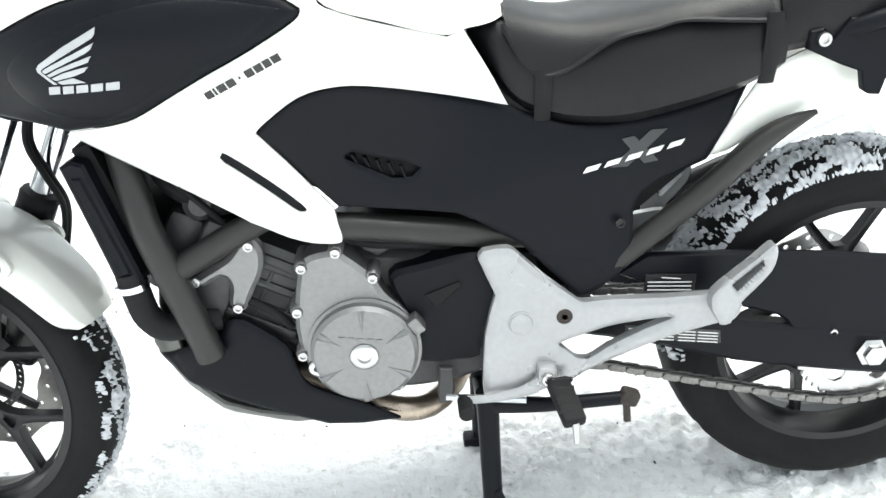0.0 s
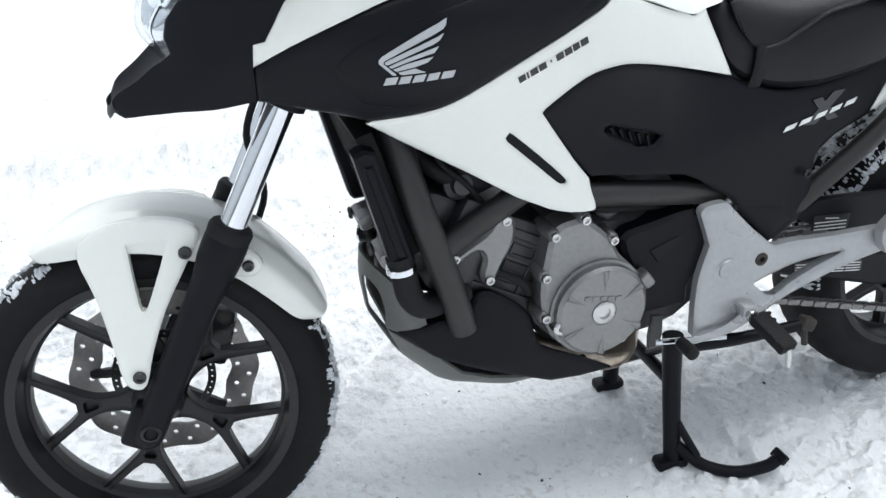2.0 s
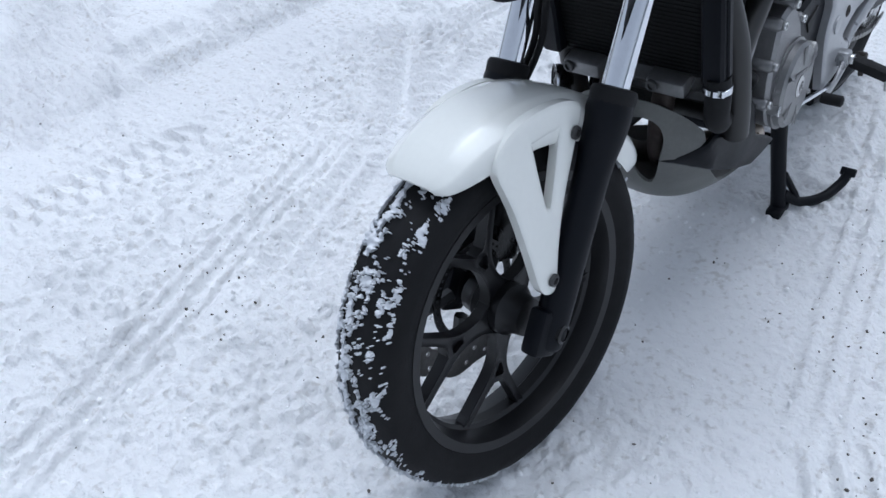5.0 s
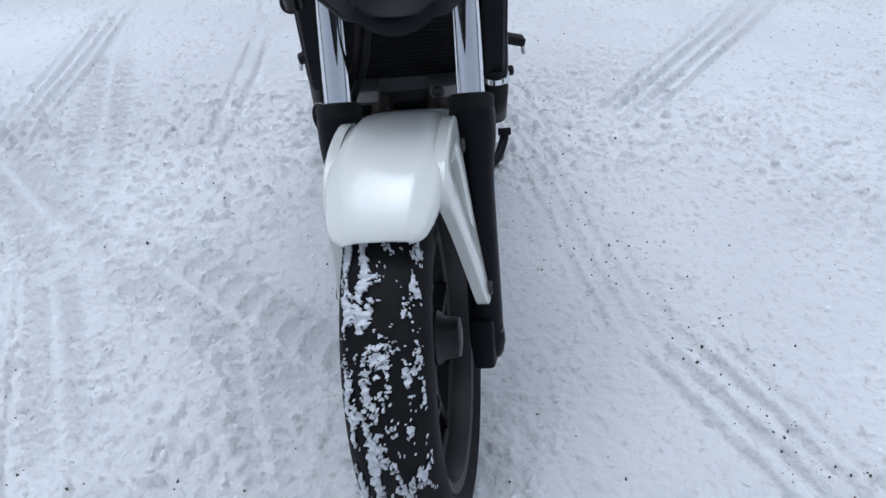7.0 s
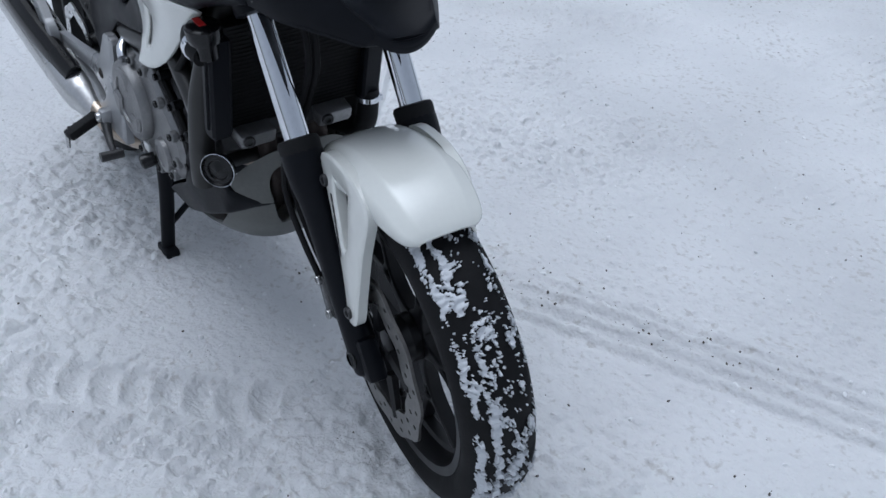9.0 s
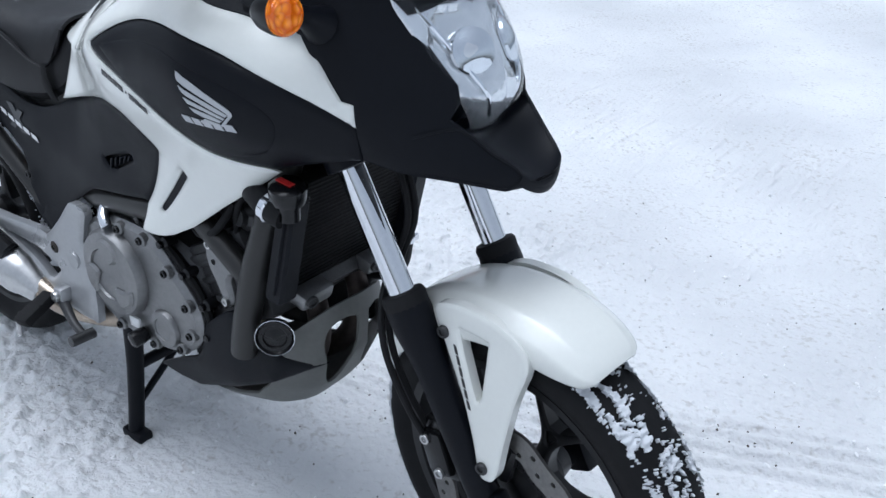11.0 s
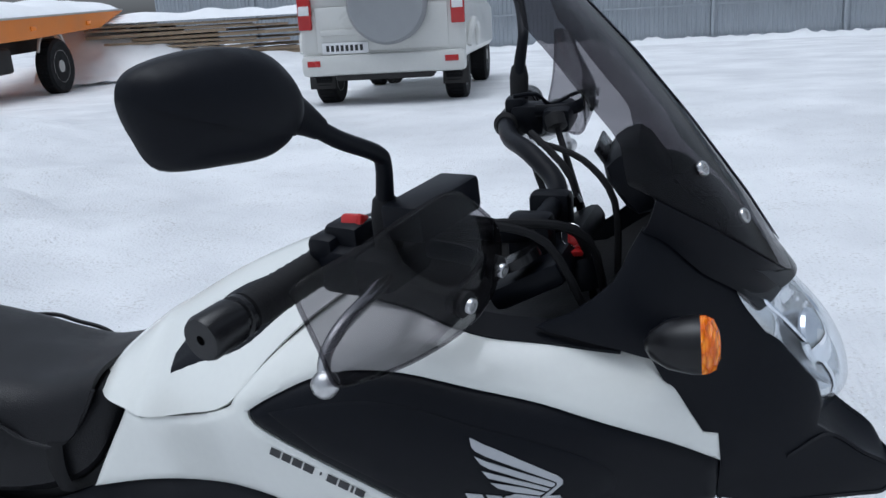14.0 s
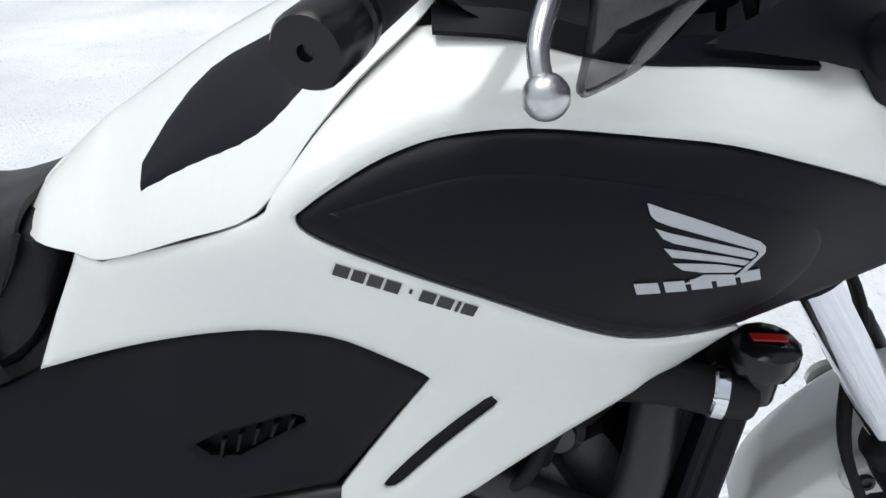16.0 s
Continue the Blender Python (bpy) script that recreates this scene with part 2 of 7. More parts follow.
def triangles(loops, step, extra=()):
    """A flat net of triangles inside the first loop and outside the others; returns points and triangles."""
    from mathutils import geometry
    pts, edges = [], []
    for lp in loops:
        k = len(pts)
        pts += [tuple(map(float, q)) for q in lp]
        edges += [(k + i, k + (i + 1) % len(lp)) for i in range(len(lp))]
    p = np.array(pts)
    lo, hi = p.min(0), p.max(0)
    if len(extra):
        extra = np.asarray(extra, float)
        ok = within(loops[0], extra)
        for lp in loops[1:]:
            ok &= ~within(lp, extra)
        extra = extra[ok]
        gap = np.min(np.linalg.norm(extra[:, None] - p[None], axis=2), 1)
        extra = extra[gap > 0.0022]
        pts += [tuple(s) for s in extra]
        p = np.concatenate([p, extra])
    gx, gy = np.meshgrid(np.arange(lo[0] + step / 2, hi[0], step), np.arange(lo[1] + step / 2, hi[1], step))
    gx[::2] += step / 2
    q = np.stack([gx.ravel(), gy.ravel()], 1)
    ok = within(loops[0], q)
    for lp in loops[1:]:
        ok &= ~within(lp, q)
    q = q[ok]
    q = q[np.array([np.min(np.linalg.norm(p - s, axis=1)) > step * 0.6 for s in q], bool)] if len(q) else q
    pts += [tuple(s) for s in q]
    v, _, f, *_ = geometry.delaunay_2d_cdt([Vector(s) for s in pts], edges, [], 0, 1e-6)
    v = np.array([tuple(s) for s in v])
    f = [t for t in f if len(t) == 3]
    c = np.array([v[list(t)].mean(0) for t in f])
    keep = within(loops[0], c)
    for lp in loops[1:]:
        keep &= ~within(lp, c)
    return v, [t for t, k in zip(f, keep) if k]


def spaced(loop, gap):
    """The loop with points added so that no two lie further apart than gap."""
    out = []
    for a, b in zip(loop, list(loop[1:]) + [loop[0]]):
        a, b = np.asarray(a, float), np.asarray(b, float)
        n = max(int(math.ceil(np.linalg.norm(b - a) / gap)), 1)
        out += [tuple(a + (b - a) * k / n) for k in range(n)]
    return out


def sheet(bm, loops, depth, thick=0.004, side=1, step=0.02, edge=0.003, lift=0.0):
    """A panel of the outline loops[0] (x, z), with holes loops[1:], laid at y = side * depth(x, z) and thickened inwards. Its rim is rounded off."""
    extra = ()
    if edge:
        loops = [spaced(lp, 0.011) for lp in loops]
        extra = np.concatenate([np.concatenate([inset(lp, d if i == 0 else -d) for d in (edge * 0.9, edge * 2.4)]) for i, lp in enumerate(loops)])
    v, f = triangles(loops, step, extra)
    near = np.min(np.concatenate([np.linalg.norm(v[:, None] - np.asarray(lp)[None], axis=2) for lp in loops], 1), 1)
    drop = edge * np.clip(1 - near / max(edge * 1.8, 1e-6), 0, 1) ** 2
    y = depth(v[:, 0], v[:, 1]) + lift
    top = [bm.verts.new((a, side * (b - d), c)) for (a, c), b, d in zip(v, y, drop)]
    low = [bm.verts.new((a, side * (b - thick - d), c)) for (a, c), b, d in zip(v, y, drop)]
    count = {}
    for t in f:
        bm.faces.new([top[i] for i in t])
        bm.faces.new([low[i] for i in t[::-1]])
        for i in range(3):
            e = (t[i], t[(i + 1) % 3])
            count[e] = count.get(e, 0) + 1
    for a, b in count:
        if (b, a) not in count:
            bm.faces.new((top[b], top[a], low[a], low[b]))
    return bm


def mapped(bm, loops, fun, step, thick, scale=(1.0, 1.0)):
    """A shell: the flat net inside loops[0] and outside the rest, laid in space by fun(u, v) and thickened."""
    v, f = triangles([[(a * scale[0], b * scale[1]) for a, b in lp] for lp in loops], step)
    place = [Vector(fun(a / scale[0], b / scale[1])) for a, b in v]
    vs = [bm.verts.new(q) for q in place]
    for t in f:
        bm.faces.new([vs[i] for i in t])
    bmesh.ops.recalc_face_normals(bm, faces=bm.faces)
    thicken(bm, thick)
    return bm


def slab(bm, outline, y0, y1, bevel=0.004, holes=()):
    """An outline (x, z) made thick from y0 to y1 with bevelled rims."""
    if holes:
        return sheet(bm, [outline, *holes], lambda x, z: 0 * x + abs(y1), abs(y1 - y0), -1 if y1 < 0 else 1, 0.02, bevel)
    lp, small = [tuple(q) for q in outline], [tuple(q) for q in inset(outline, bevel)]
    s = math.copysign(bevel, y1 - y0)
    loft(bm, [[(x, y, z) for x, z in ring] for ring, y in ((small, y0), (lp, y0 + s), (lp, y1 - s), (small, y1))])
    return bm


def bolt(parent, at, axis, r=0.008, h=0.006, mat=None, name="bolt"):
    bm = bmesh.new()
    turned(bm, [(r * 0.5, h * 0.45), (r * 0.55, h), (r * 0.9, h), (r, h * 0.75), (r, 0)][::-1], at, axis, 12)
    return part(name, bm, mat or STEEL, parent)


def thin_plate_spline(table):
    """Smooth y over (x, z) through the rows (x, z, y)."""
    c = np.array(table, float)
    n = len(c)
    kernel = lambda d: np.where(d > 0, d * d * np.log(d + 1e-12), 0)
    k = kernel(np.linalg.norm(c[:, None, :2] - c[None, :, :2], axis=2)) + np.eye(n) * 2e-4
    p = np.c_[np.ones(n), c[:, :2]]
    w = np.linalg.solve(np.block([[k, p], [p.T, np.zeros((3, 3))]]), np.r_[c[:, 2], 0, 0, 0])

    def depth(x, z):
        x, z = np.asarray(x, float), np.asarray(z, float)
        d = np.sqrt((x[..., None] - c[:, 0]) ** 2 + (z[..., None] - c[:, 1]) ** 2)
        return kernel(d) @ w[:n] + w[n] + w[n + 1] * x + w[n + 2] * z
    return depth


# ---- snow ground ----
def lattice(x, y, seed):
    """Smooth value noise on a unit lattice, 0 to 1."""
    i, j = np.floor(x).astype(np.int64), np.floor(y).astype(np.int64)
    u, v = x - i, y - j
    u, v = u * u * (3 - 2 * u), v * v * (3 - 2 * v)
    h = lambda a, b: ((np.sin(a * 127.1 + b * 311.7 + seed * 74.7) * 43758.5453) % 1.0)
    return (h(i, j) * (1 - u) + h(i + 1, j) * u) * (1 - v) + (h(i, j + 1) * (1 - u) + h(i + 1, j + 1) * u) * v


def rut(x, y, a, b, width):
    """Distance across and way along the line from a through b, in metres, and a soft mask of the rut's width."""
    d = np.array([b[0] - a[0], b[1] - a[1]])
    d = d / np.linalg.norm(d)
    along, across = (x - a[0]) * d[0] + (y - a[1]) * d[1], -(x - a[0]) * d[1] + (y - a[1]) * d[0]
    return along, across, np.clip((width / 2 - np.abs(across)) / 0.015, 0, 1)


def ground_base(x, y):
    near = 0.0116 * x + 0.0357 * y
    far = np.hypot(x - 0.5, y)
    k = np.clip((far - 1.4) / 7.0, 0, 1)
    k = k * k * (3 - 2 * k)
    return near * (1 - k) + k * np.where(y < 0, 0.36 - 0.12 * np.clip((-y - 9) / 13, 0, 1), 0.15)


# lug tracks pressed by tractor tyres: from, to, width, pitch, slant, depth
TREADS = (((0.70, 0.68), (0.20, 0.165), 0.25, 0.066, 0.75, 0.032), ((0.66, 0.86), (0.0, 0.64), 0.13, 0.045, 0.2, 0.028), ((0.46, 0.405), (-0.1, 0.26), 0.11, 0.042, 0.2, 0.026),
          ((1.9, 1.03), (0.8, 0.82), 0.16, 0.05, 0.3, 0.028), ((1.35, 1.3), (0.62, 0.76), 0.22, 0.07, 0.8, 0.033), ((1.5, 1.82), (-0.6, 1.84), 0.34, 0.075, 0.7, 0.054),
          ((1.2, 3.1), (0.1, 1.55), 0.36, 0.08, 0.7, 0.048), ((-0.2, 1.36), (0.5, 1.28), 0.16, 0.06, 0.4, 0.027))
# straight wheel ruts: from, to, width, lines, depth
RUTS = (((0.35, -0.456), (-0.7, -0.915), 0.22, 4, 0.0116), ((2.3, 1.1), (1.1, 1.17), 0.18, 4, 0.0105), ((2.0, 0.52), (1.0, 0.57), 0.12, 2, 0.0084), ((1.6, -0.22), (0.2, -0.45), 0.18, 4, 0.0046),
        ((0.6, 0.98), (-0.7, 0.6), 0.15, 3, 0.0105), ((2.16, -1.5), (1.3, -2.3), 0.2, 3, 0.0126), ((0.9, 2.5), (-0.5, 1.9), 0.25, 4, 0.0126), ((-0.6, -0.9), (-2.0, -0.4), 0.2, 3, 0.0105), ((1.2, -0.55), (2.4, -1.5), 0.2, 4, 0.0126))


def ground_height(x, y):
    h = ground_base(x, y) + 0.008 * np.exp(-(x * x + y * y) / 0.06)
    h = h + 0.02 * (lattice(x * 0.9, y * 0.9, 1) - 0.5) * np.clip((np.hypot(x - 0.5, y) - 0.8) / 2, 0, 1)
    patch = lattice(x * 1.7 + 5, y * 1.7, 2) * 0.6 + lattice(x * 4.1, y * 4.1 + 2, 6) * 0.4
    rough = 0.25 + 1.3 * np.clip((patch - 0.3) / 0.4, 0, 1)
    # trodden lumps: sharp-edged crumbs over soft hollows
    near = np.clip((4.0 - np.hypot(x - 0.4, y)) / 2.0, 0, 1)
    rough = rough * near
    crumb = np.clip((lattice(x * 38, y * 38, 4) - 0.52) * 4, 0, 1) * 0.008 + np.clip((lattice(x * 71, y * 71, 8) - 0.58) * 5, 0, 1) * 0.006
    h = h + rough * (0.01 * (lattice(x * 8, y * 8, 3) - 0.5) + 0.006 * (lattice(x * 22, y * 22, 14) - 0.5) + crumb)
    for a, b, w, pitch, slant, deep in TREADS:
        along, across, m = rut(x, y, a, b, w)
        bend = 0.012 * (lattice(along * 9, across * 9, 21) - 0.5)
        turn = (along + bend + slant * np.abs(across) * (1 - 1.4 * np.abs(across) / w)) / pitch + 0.5 * (across > 0)
        saw = turn % 1.0
        lug = np.where(saw < 0.1, saw / 0.1, (1 - (saw - 0.1) / 0.9) ** 2) - 0.45
        lug = lug * np.clip((np.abs(across) - 0.006) / 0.008, 0, 1)
        reach = float(np.hypot(b[0] - a[0], b[1] - a[1]))
        fade = np.clip(along / 0.1, 0, 1) * np.clip((reach - along) / 0.1, 0, 1)
        m = m * fade * np.clip(lattice(along * 7, across * 9, 7) * 2.8 - 0.2, 0.3, 1)
        h = h - m * 0.93 * (h - ground_base(x, y)) + m * (deep * lug - 0.004)
    for a, b, w, n, deep in RUTS:
        along, across, m = rut(x, y, a, b, w)
        across = across + 0.01 * (lattice(along * 3, across * 0 + 1, 22) - 0.5)
        line = np.clip(np.cos(2 * math.pi * across / (w / n)) * 1.6 - 0.5, -1, 1)
        reach = float(np.hypot(b[0] - a[0], b[1] - a[1]))
        m = m * np.clip(along / 0.15, 0, 1) * np.clip((reach - along) / 0.2, 0, 1) * np.clip(lattice(along * 2.2 + 3, across * 7, 9) * 2.2 - 0.3, 0, 1)
        h = h + m * (deep * line - 0.003)
    # ploughed ridge of snow by the truck
    ridge = np.exp(-(((x - 6.4) * 0.55 + (y + 4.6) * 0.25) / 1.0) ** 2 - (((y + 3.6) * 0.6 - (x - 6.4) * 0.2) / 1.9) ** 2)
    h = h + ridge * (0.44 + 0.34 * (lattice(x * 3, y * 3, 11) - 0.5) + 0.34 * (lattice(x * 6.5, y * 6.5, 12) - 0.5))
    bank = np.clip((-y - 13.5) / 2, 0, 1) * np.clip((x - 5.5) / 2, 0, 1)
    return h + bank * (0.25 + 0.25 * lattice(x * 1.5, y * 1.5, 13))


def snow_material():
    m = bpy.data.materials.new("packed_snow")
    m.use_nodes = True
    n, l = m.node_tree.nodes, m.node_tree.links
    p = n["Principled BSDF"]
    at = n.new("ShaderNodeTexCoord")
    wide, fine, grit = (n.new("ShaderNodeTexNoise") for _ in range(3))
    for node, s, d in ((wide, 1.1, 6), (fine, 60, 8), (grit, 55, 8)):
        node.inputs["Scale"].default_value, node.inputs["Detail"].default_value = s, d
        l.new(at.outputs["Object"], node.inputs["Vector"])
    ramp = n.new("ShaderNodeValToRGB")
    ramp.color_ramp.elements[0].position, ramp.color_ramp.elements[0].color = 0.3, (0.63, 0.64, 0.655, 1)
    ramp.color_ramp.elements[1].position, ramp.color_ramp.elements[1].color = 0.65, (0.8, 0.81, 0.82, 1)
    l.new(wide.outputs["Fac"], ramp.inputs["Fac"])
    # dirt blotches, made stronger in colour to stand in for tiny shadows too
    dirt_and_shade = n.new("ShaderNodeMapRange")
    dirt_and_shade.inputs["From Min"].default_value, dirt_and_shade.inputs["From Max"].default_value = 0.75, 0.9
    dirt_and_shade.inputs["To Min"].default_value, dirt_and_shade.inputs["To Max"].default_value = 0.0, 0.5
    soil = n.new("ShaderNodeTexNoise")
    soil.inputs["Scale"].default_value, soil.inputs["Detail"].default_value = 4.5, 6
    l.new(at.outputs["Object"], soil.inputs["Vector"])
    blend = n.new("ShaderNodeMath")
    blend.operation = "MULTIPLY_ADD"
    blend.inputs[1].default_value = 0.35
    l.new(soil.outputs["Fac"], blend.inputs[0])
    l.new(grit.outputs["Fac"], blend.inputs[2])
    l.new(blend.outputs[0], dirt_and_shade.inputs["Value"])
    mix = n.new("ShaderNodeMix")
    mix.data_type = "RGBA"
    mix.inputs[7].default_value = (0.42, 0.4, 0.375, 1)
    l.new(dirt_and_shade.outputs[0], mix.inputs["Factor"])
    l.new(ramp.outputs["Color"], mix.inputs[6])
    l.new(mix.outputs[2], p.inputs["Base Color"])
    p.inputs["Roughness"].default_value = 0.7
    p.inputs["Specular IOR Level"].default_value = 0.25
    b = n.new("ShaderNodeBump")
    b.inputs["Strength"].default_value, b.inputs["Distance"].default_value = 1.0, 0.011
    l.new(fine.outputs["Fac"], b.inputs["Height"])
    l.new(b.outputs["Normal"], p.inputs["Normal"])
    return m


SNOW = snow_material()


def steps(lo, hi, fine, reach, growth=1.045):
    """Coordinates at even fine steps from lo to hi, then ever wider ones out to reach."""
    out, d = [0.0], fine
    while out[-1] < reach:
        d *= growth
        out.append(out[-1] + d)
    out = np.array(out[1:])
    return np.concatenate([lo - out[::-1], np.arange(lo, hi + fine / 2, fine), hi + out])


def build_ground(reach=160.0):
    sx, sy = steps(-0.9, 1.7, 0.0056, reach), steps(-1.15, 1.35, 0.0056, reach)
    gx, gy = np.meshgrid(sx, sy)
    z = ground_height(gx, gy)
    me = bpy.data.meshes.new("ground")
    k = np.arange(gx.size).reshape(gx.shape)
    quads = np.stack([k[:-1, :-1], k[:-1, 1:], k[1:, 1:], k[1:, :-1]], -1).reshape(-1, 4)
    me.from_pydata(np.stack([gx, gy, z], -1).reshape(-1, 3).tolist(), [], quads.tolist())
    me.polygons.foreach_set("use_smooth", np.ones(len(quads), bool))
    me.materials.append(SNOW)
    return tagged(new("ground", me), "packed white snow yard with tyre tracks and specks of soil and painted shade", "ground", kind="structure")


build_ground()


def at_ground(x, y):
    return float(ground_height(np.array([x]), np.array([y]))[0])


def scatter_bits(name, label, mat, count, spread, lo, hi, seed, sink=0.3, lines=()):
    """Loose crumbs lying on the snow, joined into one object."""
    rnd = random.Random(seed)
    bm = bmesh.new()
    base = bmesh.new()
    bmesh.ops.create_icosphere(base, subdivisions=1, radius=1.0)
    bv, bf = [v.co.copy() for v in base.verts], [[v.index for v in f.verts] for f in base.faces]
    base.free()
    for _ in range(count):
        x, y = 0.3 + rnd.gauss(0, spread), rnd.gauss(0, spread)
        if lines and rnd.random() < 0.35:
            a, b, w = rnd.choice(lines)
            k = rnd.random() ** 1.3
            x, y = a[0] + (b[0] - a[0]) * k + rnd.gauss(0, w), a[1] + (b[1] - a[1]) * k + rnd.gauss(0, w)
        r = rnd.uniform(lo, hi) * rnd.uniform(0.5, 1)
        z = at_ground(x, y) + r * (0.5 - sink)
        m = Matrix.Translation((x, y, z)) @ Euler((rnd.uniform(0, 6), rnd.uniform(0, 6), rnd.uniform(0, 6))).to_matrix().to_4x4() @ Matrix.Diagonal((r * rnd.uniform(0.6, 1.6), r, r * rnd.uniform(0.5, 0.9), 1))
        vs = [bm.verts.new(m @ (v * rnd.uniform(0.75, 1.2))) for v in bv]
        for f in bf:
            bm.faces.new([vs[i] for i in f])
    ob = part(name, bm, mat, None, label, 60)
    return tagged(ob, category="snow crumbs" if "snow" in name else "grit", kind="stuff")


# ---- the motorcycle: x runs to its rear, y to its right side, the front axle stands over the origin ----
bike = thing("motorcycle", "white and black adventure motorcycle on its centre stand in snow", "motorcycle")
RAKE, STEER_TURN = 27.0, -9.0
AXLE = Vector((0, 0, 0.30))
UP_FORK = Vector((math.sin(radians(RAKE)), 0, math.cos(radians(RAKE))))
PIVOT = AXLE - 0.038 * Vector((-UP_FORK.z, 0, UP_FORK.x))
FORK_SHIFT = Vector((0, -0.002, 0))
STEER = Matrix.Translation(PIVOT + FORK_SHIFT) @ Matrix.Rotation(radians(STEER_TURN), 4, UP_FORK) @ Matrix.Translation(-PIVOT)


def steered(bm):
    bm.transform(STEER)
    return bm


def on_fork(d, y, ahead=0.0):
    """A point d metres up the fork from the axle."""
    return AXLE + UP_FORK * d + Vector((-UP_FORK.z, 0, UP_FORK.x)) * ahead + Vector((0, y, 0))


def tyre_mesh(radius, width, bead, centre, grooves, groove_turn):
    """A road tyre with a round tread, cut by slanted grooves."""
    bm = bmesh.new()
    n, m = 120, 22
    prof = []
    for k in range(m + 1):
        t = -1 + 2 * k / m
        y = width / 2 * (math.sin(t * 1.9) if abs(t) < 0.826 else math.copysign(1 - (abs(t) - 0.826) * 1.5, t))
        r = radius - (radius - bead) * (abs(t) ** 2.6)
        prof.append((t, y, r))
    rings = []
    for i in range(n):
        th = 2 * math.pi * i / n
        ring = []
        for t, y, r in prof:
            cut = 0.0
            if 0.1 < abs(t) < 0.62:
                w = (th * grooves / (2 * math.pi) + groove_turn * abs(t) * (1 if t > 0 else 1) + (0.5 if t > 0 else 0)) % 1.0
                cut = 0.004 if w < 0.16 else 0.0
            ring.append(Vector((centre.x + (r - cut) * math.cos(th), centre.y + y, centre.z + (r - cut) * math.sin(th))))
        rings.append(ring)
    rings.append(rings[0])
    vs = [[bm.verts.new(q) for q in r] for r in rings[:-1]]
    for i in range(n):
        a, b = vs[i], vs[(i + 1) % n]
        for k in range(m):
            bm.faces.new((a[k], a[k + 1], b[k + 1], b[k]))
    return bm


def rim_mesh(bead, width, centre):
    bm = bmesh.new()
    w = width / 2
    prof = [(bead + 0.008, -w), (bead + 0.009, -w + 0.006), (bead - 0.003, -w + 0.012), (bead - 0.007, -w * 0.6), (bead - 0.012, 0), (bead - 0.007, w * 0.6), (bead - 0.003, w - 0.012),
            (bead + 0.009, w - 0.006), (bead + 0.008, w), (bead - 0.007, w - 0.002), (bead - 0.012, w * 0.7), (bead - 0.015, w * 0.3), (bead - 0.021, w * 0.2), (bead - 0.021, -w * 0.2), (bead - 0.015, -w * 0.3), (bead - 0.012, -w * 0.7), (bead - 0.007, -w + 0.002)]
    n = 72
    rings = [[(centre.x + r * math.cos(t), centre.y + y, centre.z + r * math.sin(t)) for r, y in prof] for t in np.arange(n) * 2 * math.pi / n]
    vs = [[bm.verts.new(q) for q in r] for r in rings]
    for i in range(n):
        a, b = vs[i], vs[(i + 1) % n]
        for k in range(len(prof)):
            j = (k + 1) % len(prof)
            bm.faces.new((a[k], a[j], b[j], b[k]))
    return bm


def spoke_mesh(angle, bead, centre, fork_at, spread, half):
    """One Y-shaped cast spoke with a recess where it forks."""
    bm = bmesh.new()
    c, s = math.cos(angle), math.sin(angle)
    place = lambda pts: [(centre.x + r * c - t * s, centre.z + r * s + t * c) for r, t in pts]
    end = bead - 0.016
    tip = lambda a: (end * math.cos(a), end * math.sin(a))
    edge = [(0.028, 0.034), (0.045, 0.022), (fork_at - 0.05, 0.0145), (fork_at - 0.022, 0.013), (fork_at, 0.019), (fork_at + 0.022, 0.032), (fork_at + 0.045, 0.0475), tip(spread + 0.02)]
    inner = [tip(spread - 0.045), (fork_at + 0.055, 0.038), (fork_at + 0.034, 0.0225), (fork_at + 0.02, 0.009)]
    half_loop = [tuple(q) for q in curve(edge, 2)] + [tuple(q) for q in curve(inner, 2)]
    loop = half_loop + [(r, -t) for r, t in half_loop[::-1]]
    recess = [(fork_at - 0.014, 0.003), (fork_at + 0.005, 0.0105), (fork_at + 0.009, 0.008), (fork_at + 0.009, -0.008), (fork_at + 0.005, -0.0105), (fork_at - 0.014, -0.003)]
    slab(bm, place(loop), centre.y - half, centre.y + half, 0.003, [place(recess)])
    slab(bm, place([(r, t * 1.1) for r, t in recess]), centre.y - half * 0.4, centre.y + half * 0.4, 0.001)
    return bm


def disc_mesh(outer, inner, y, centre, thick, waves):
    """A drilled wave brake disc."""
    n = waves * 12
    bm = bmesh.new()
    ring = lambda r, amp: [(centre.x + (r + amp * math.cos(waves * t)) * math.cos(t), centre.z + (r + amp * math.cos(waves * t)) * math.sin(t)) for t in np.arange(n) * 2 * math.pi / n]
    holes = []
    for k in range(waves * 4):
        t = 2 * math.pi * k / (waves * 4)
        r = inner + (outer - inner) * (0.3 + 0.4 * (k % 2))
        holes.append([(centre.x + r * math.cos(t) + 0.0048 * math.cos(q), centre.z + r * math.sin(t) + 0.0048 * math.sin(q)) for q in np.arange(6) * math.pi / 3])
    sheet(bm, [ring(outer, 0.004), ring(inner, 0.004), *holes], lambda x, z: 0 * x + abs(y), thick, math.copysign(1, y), 0.03, 0.0)
    return bm


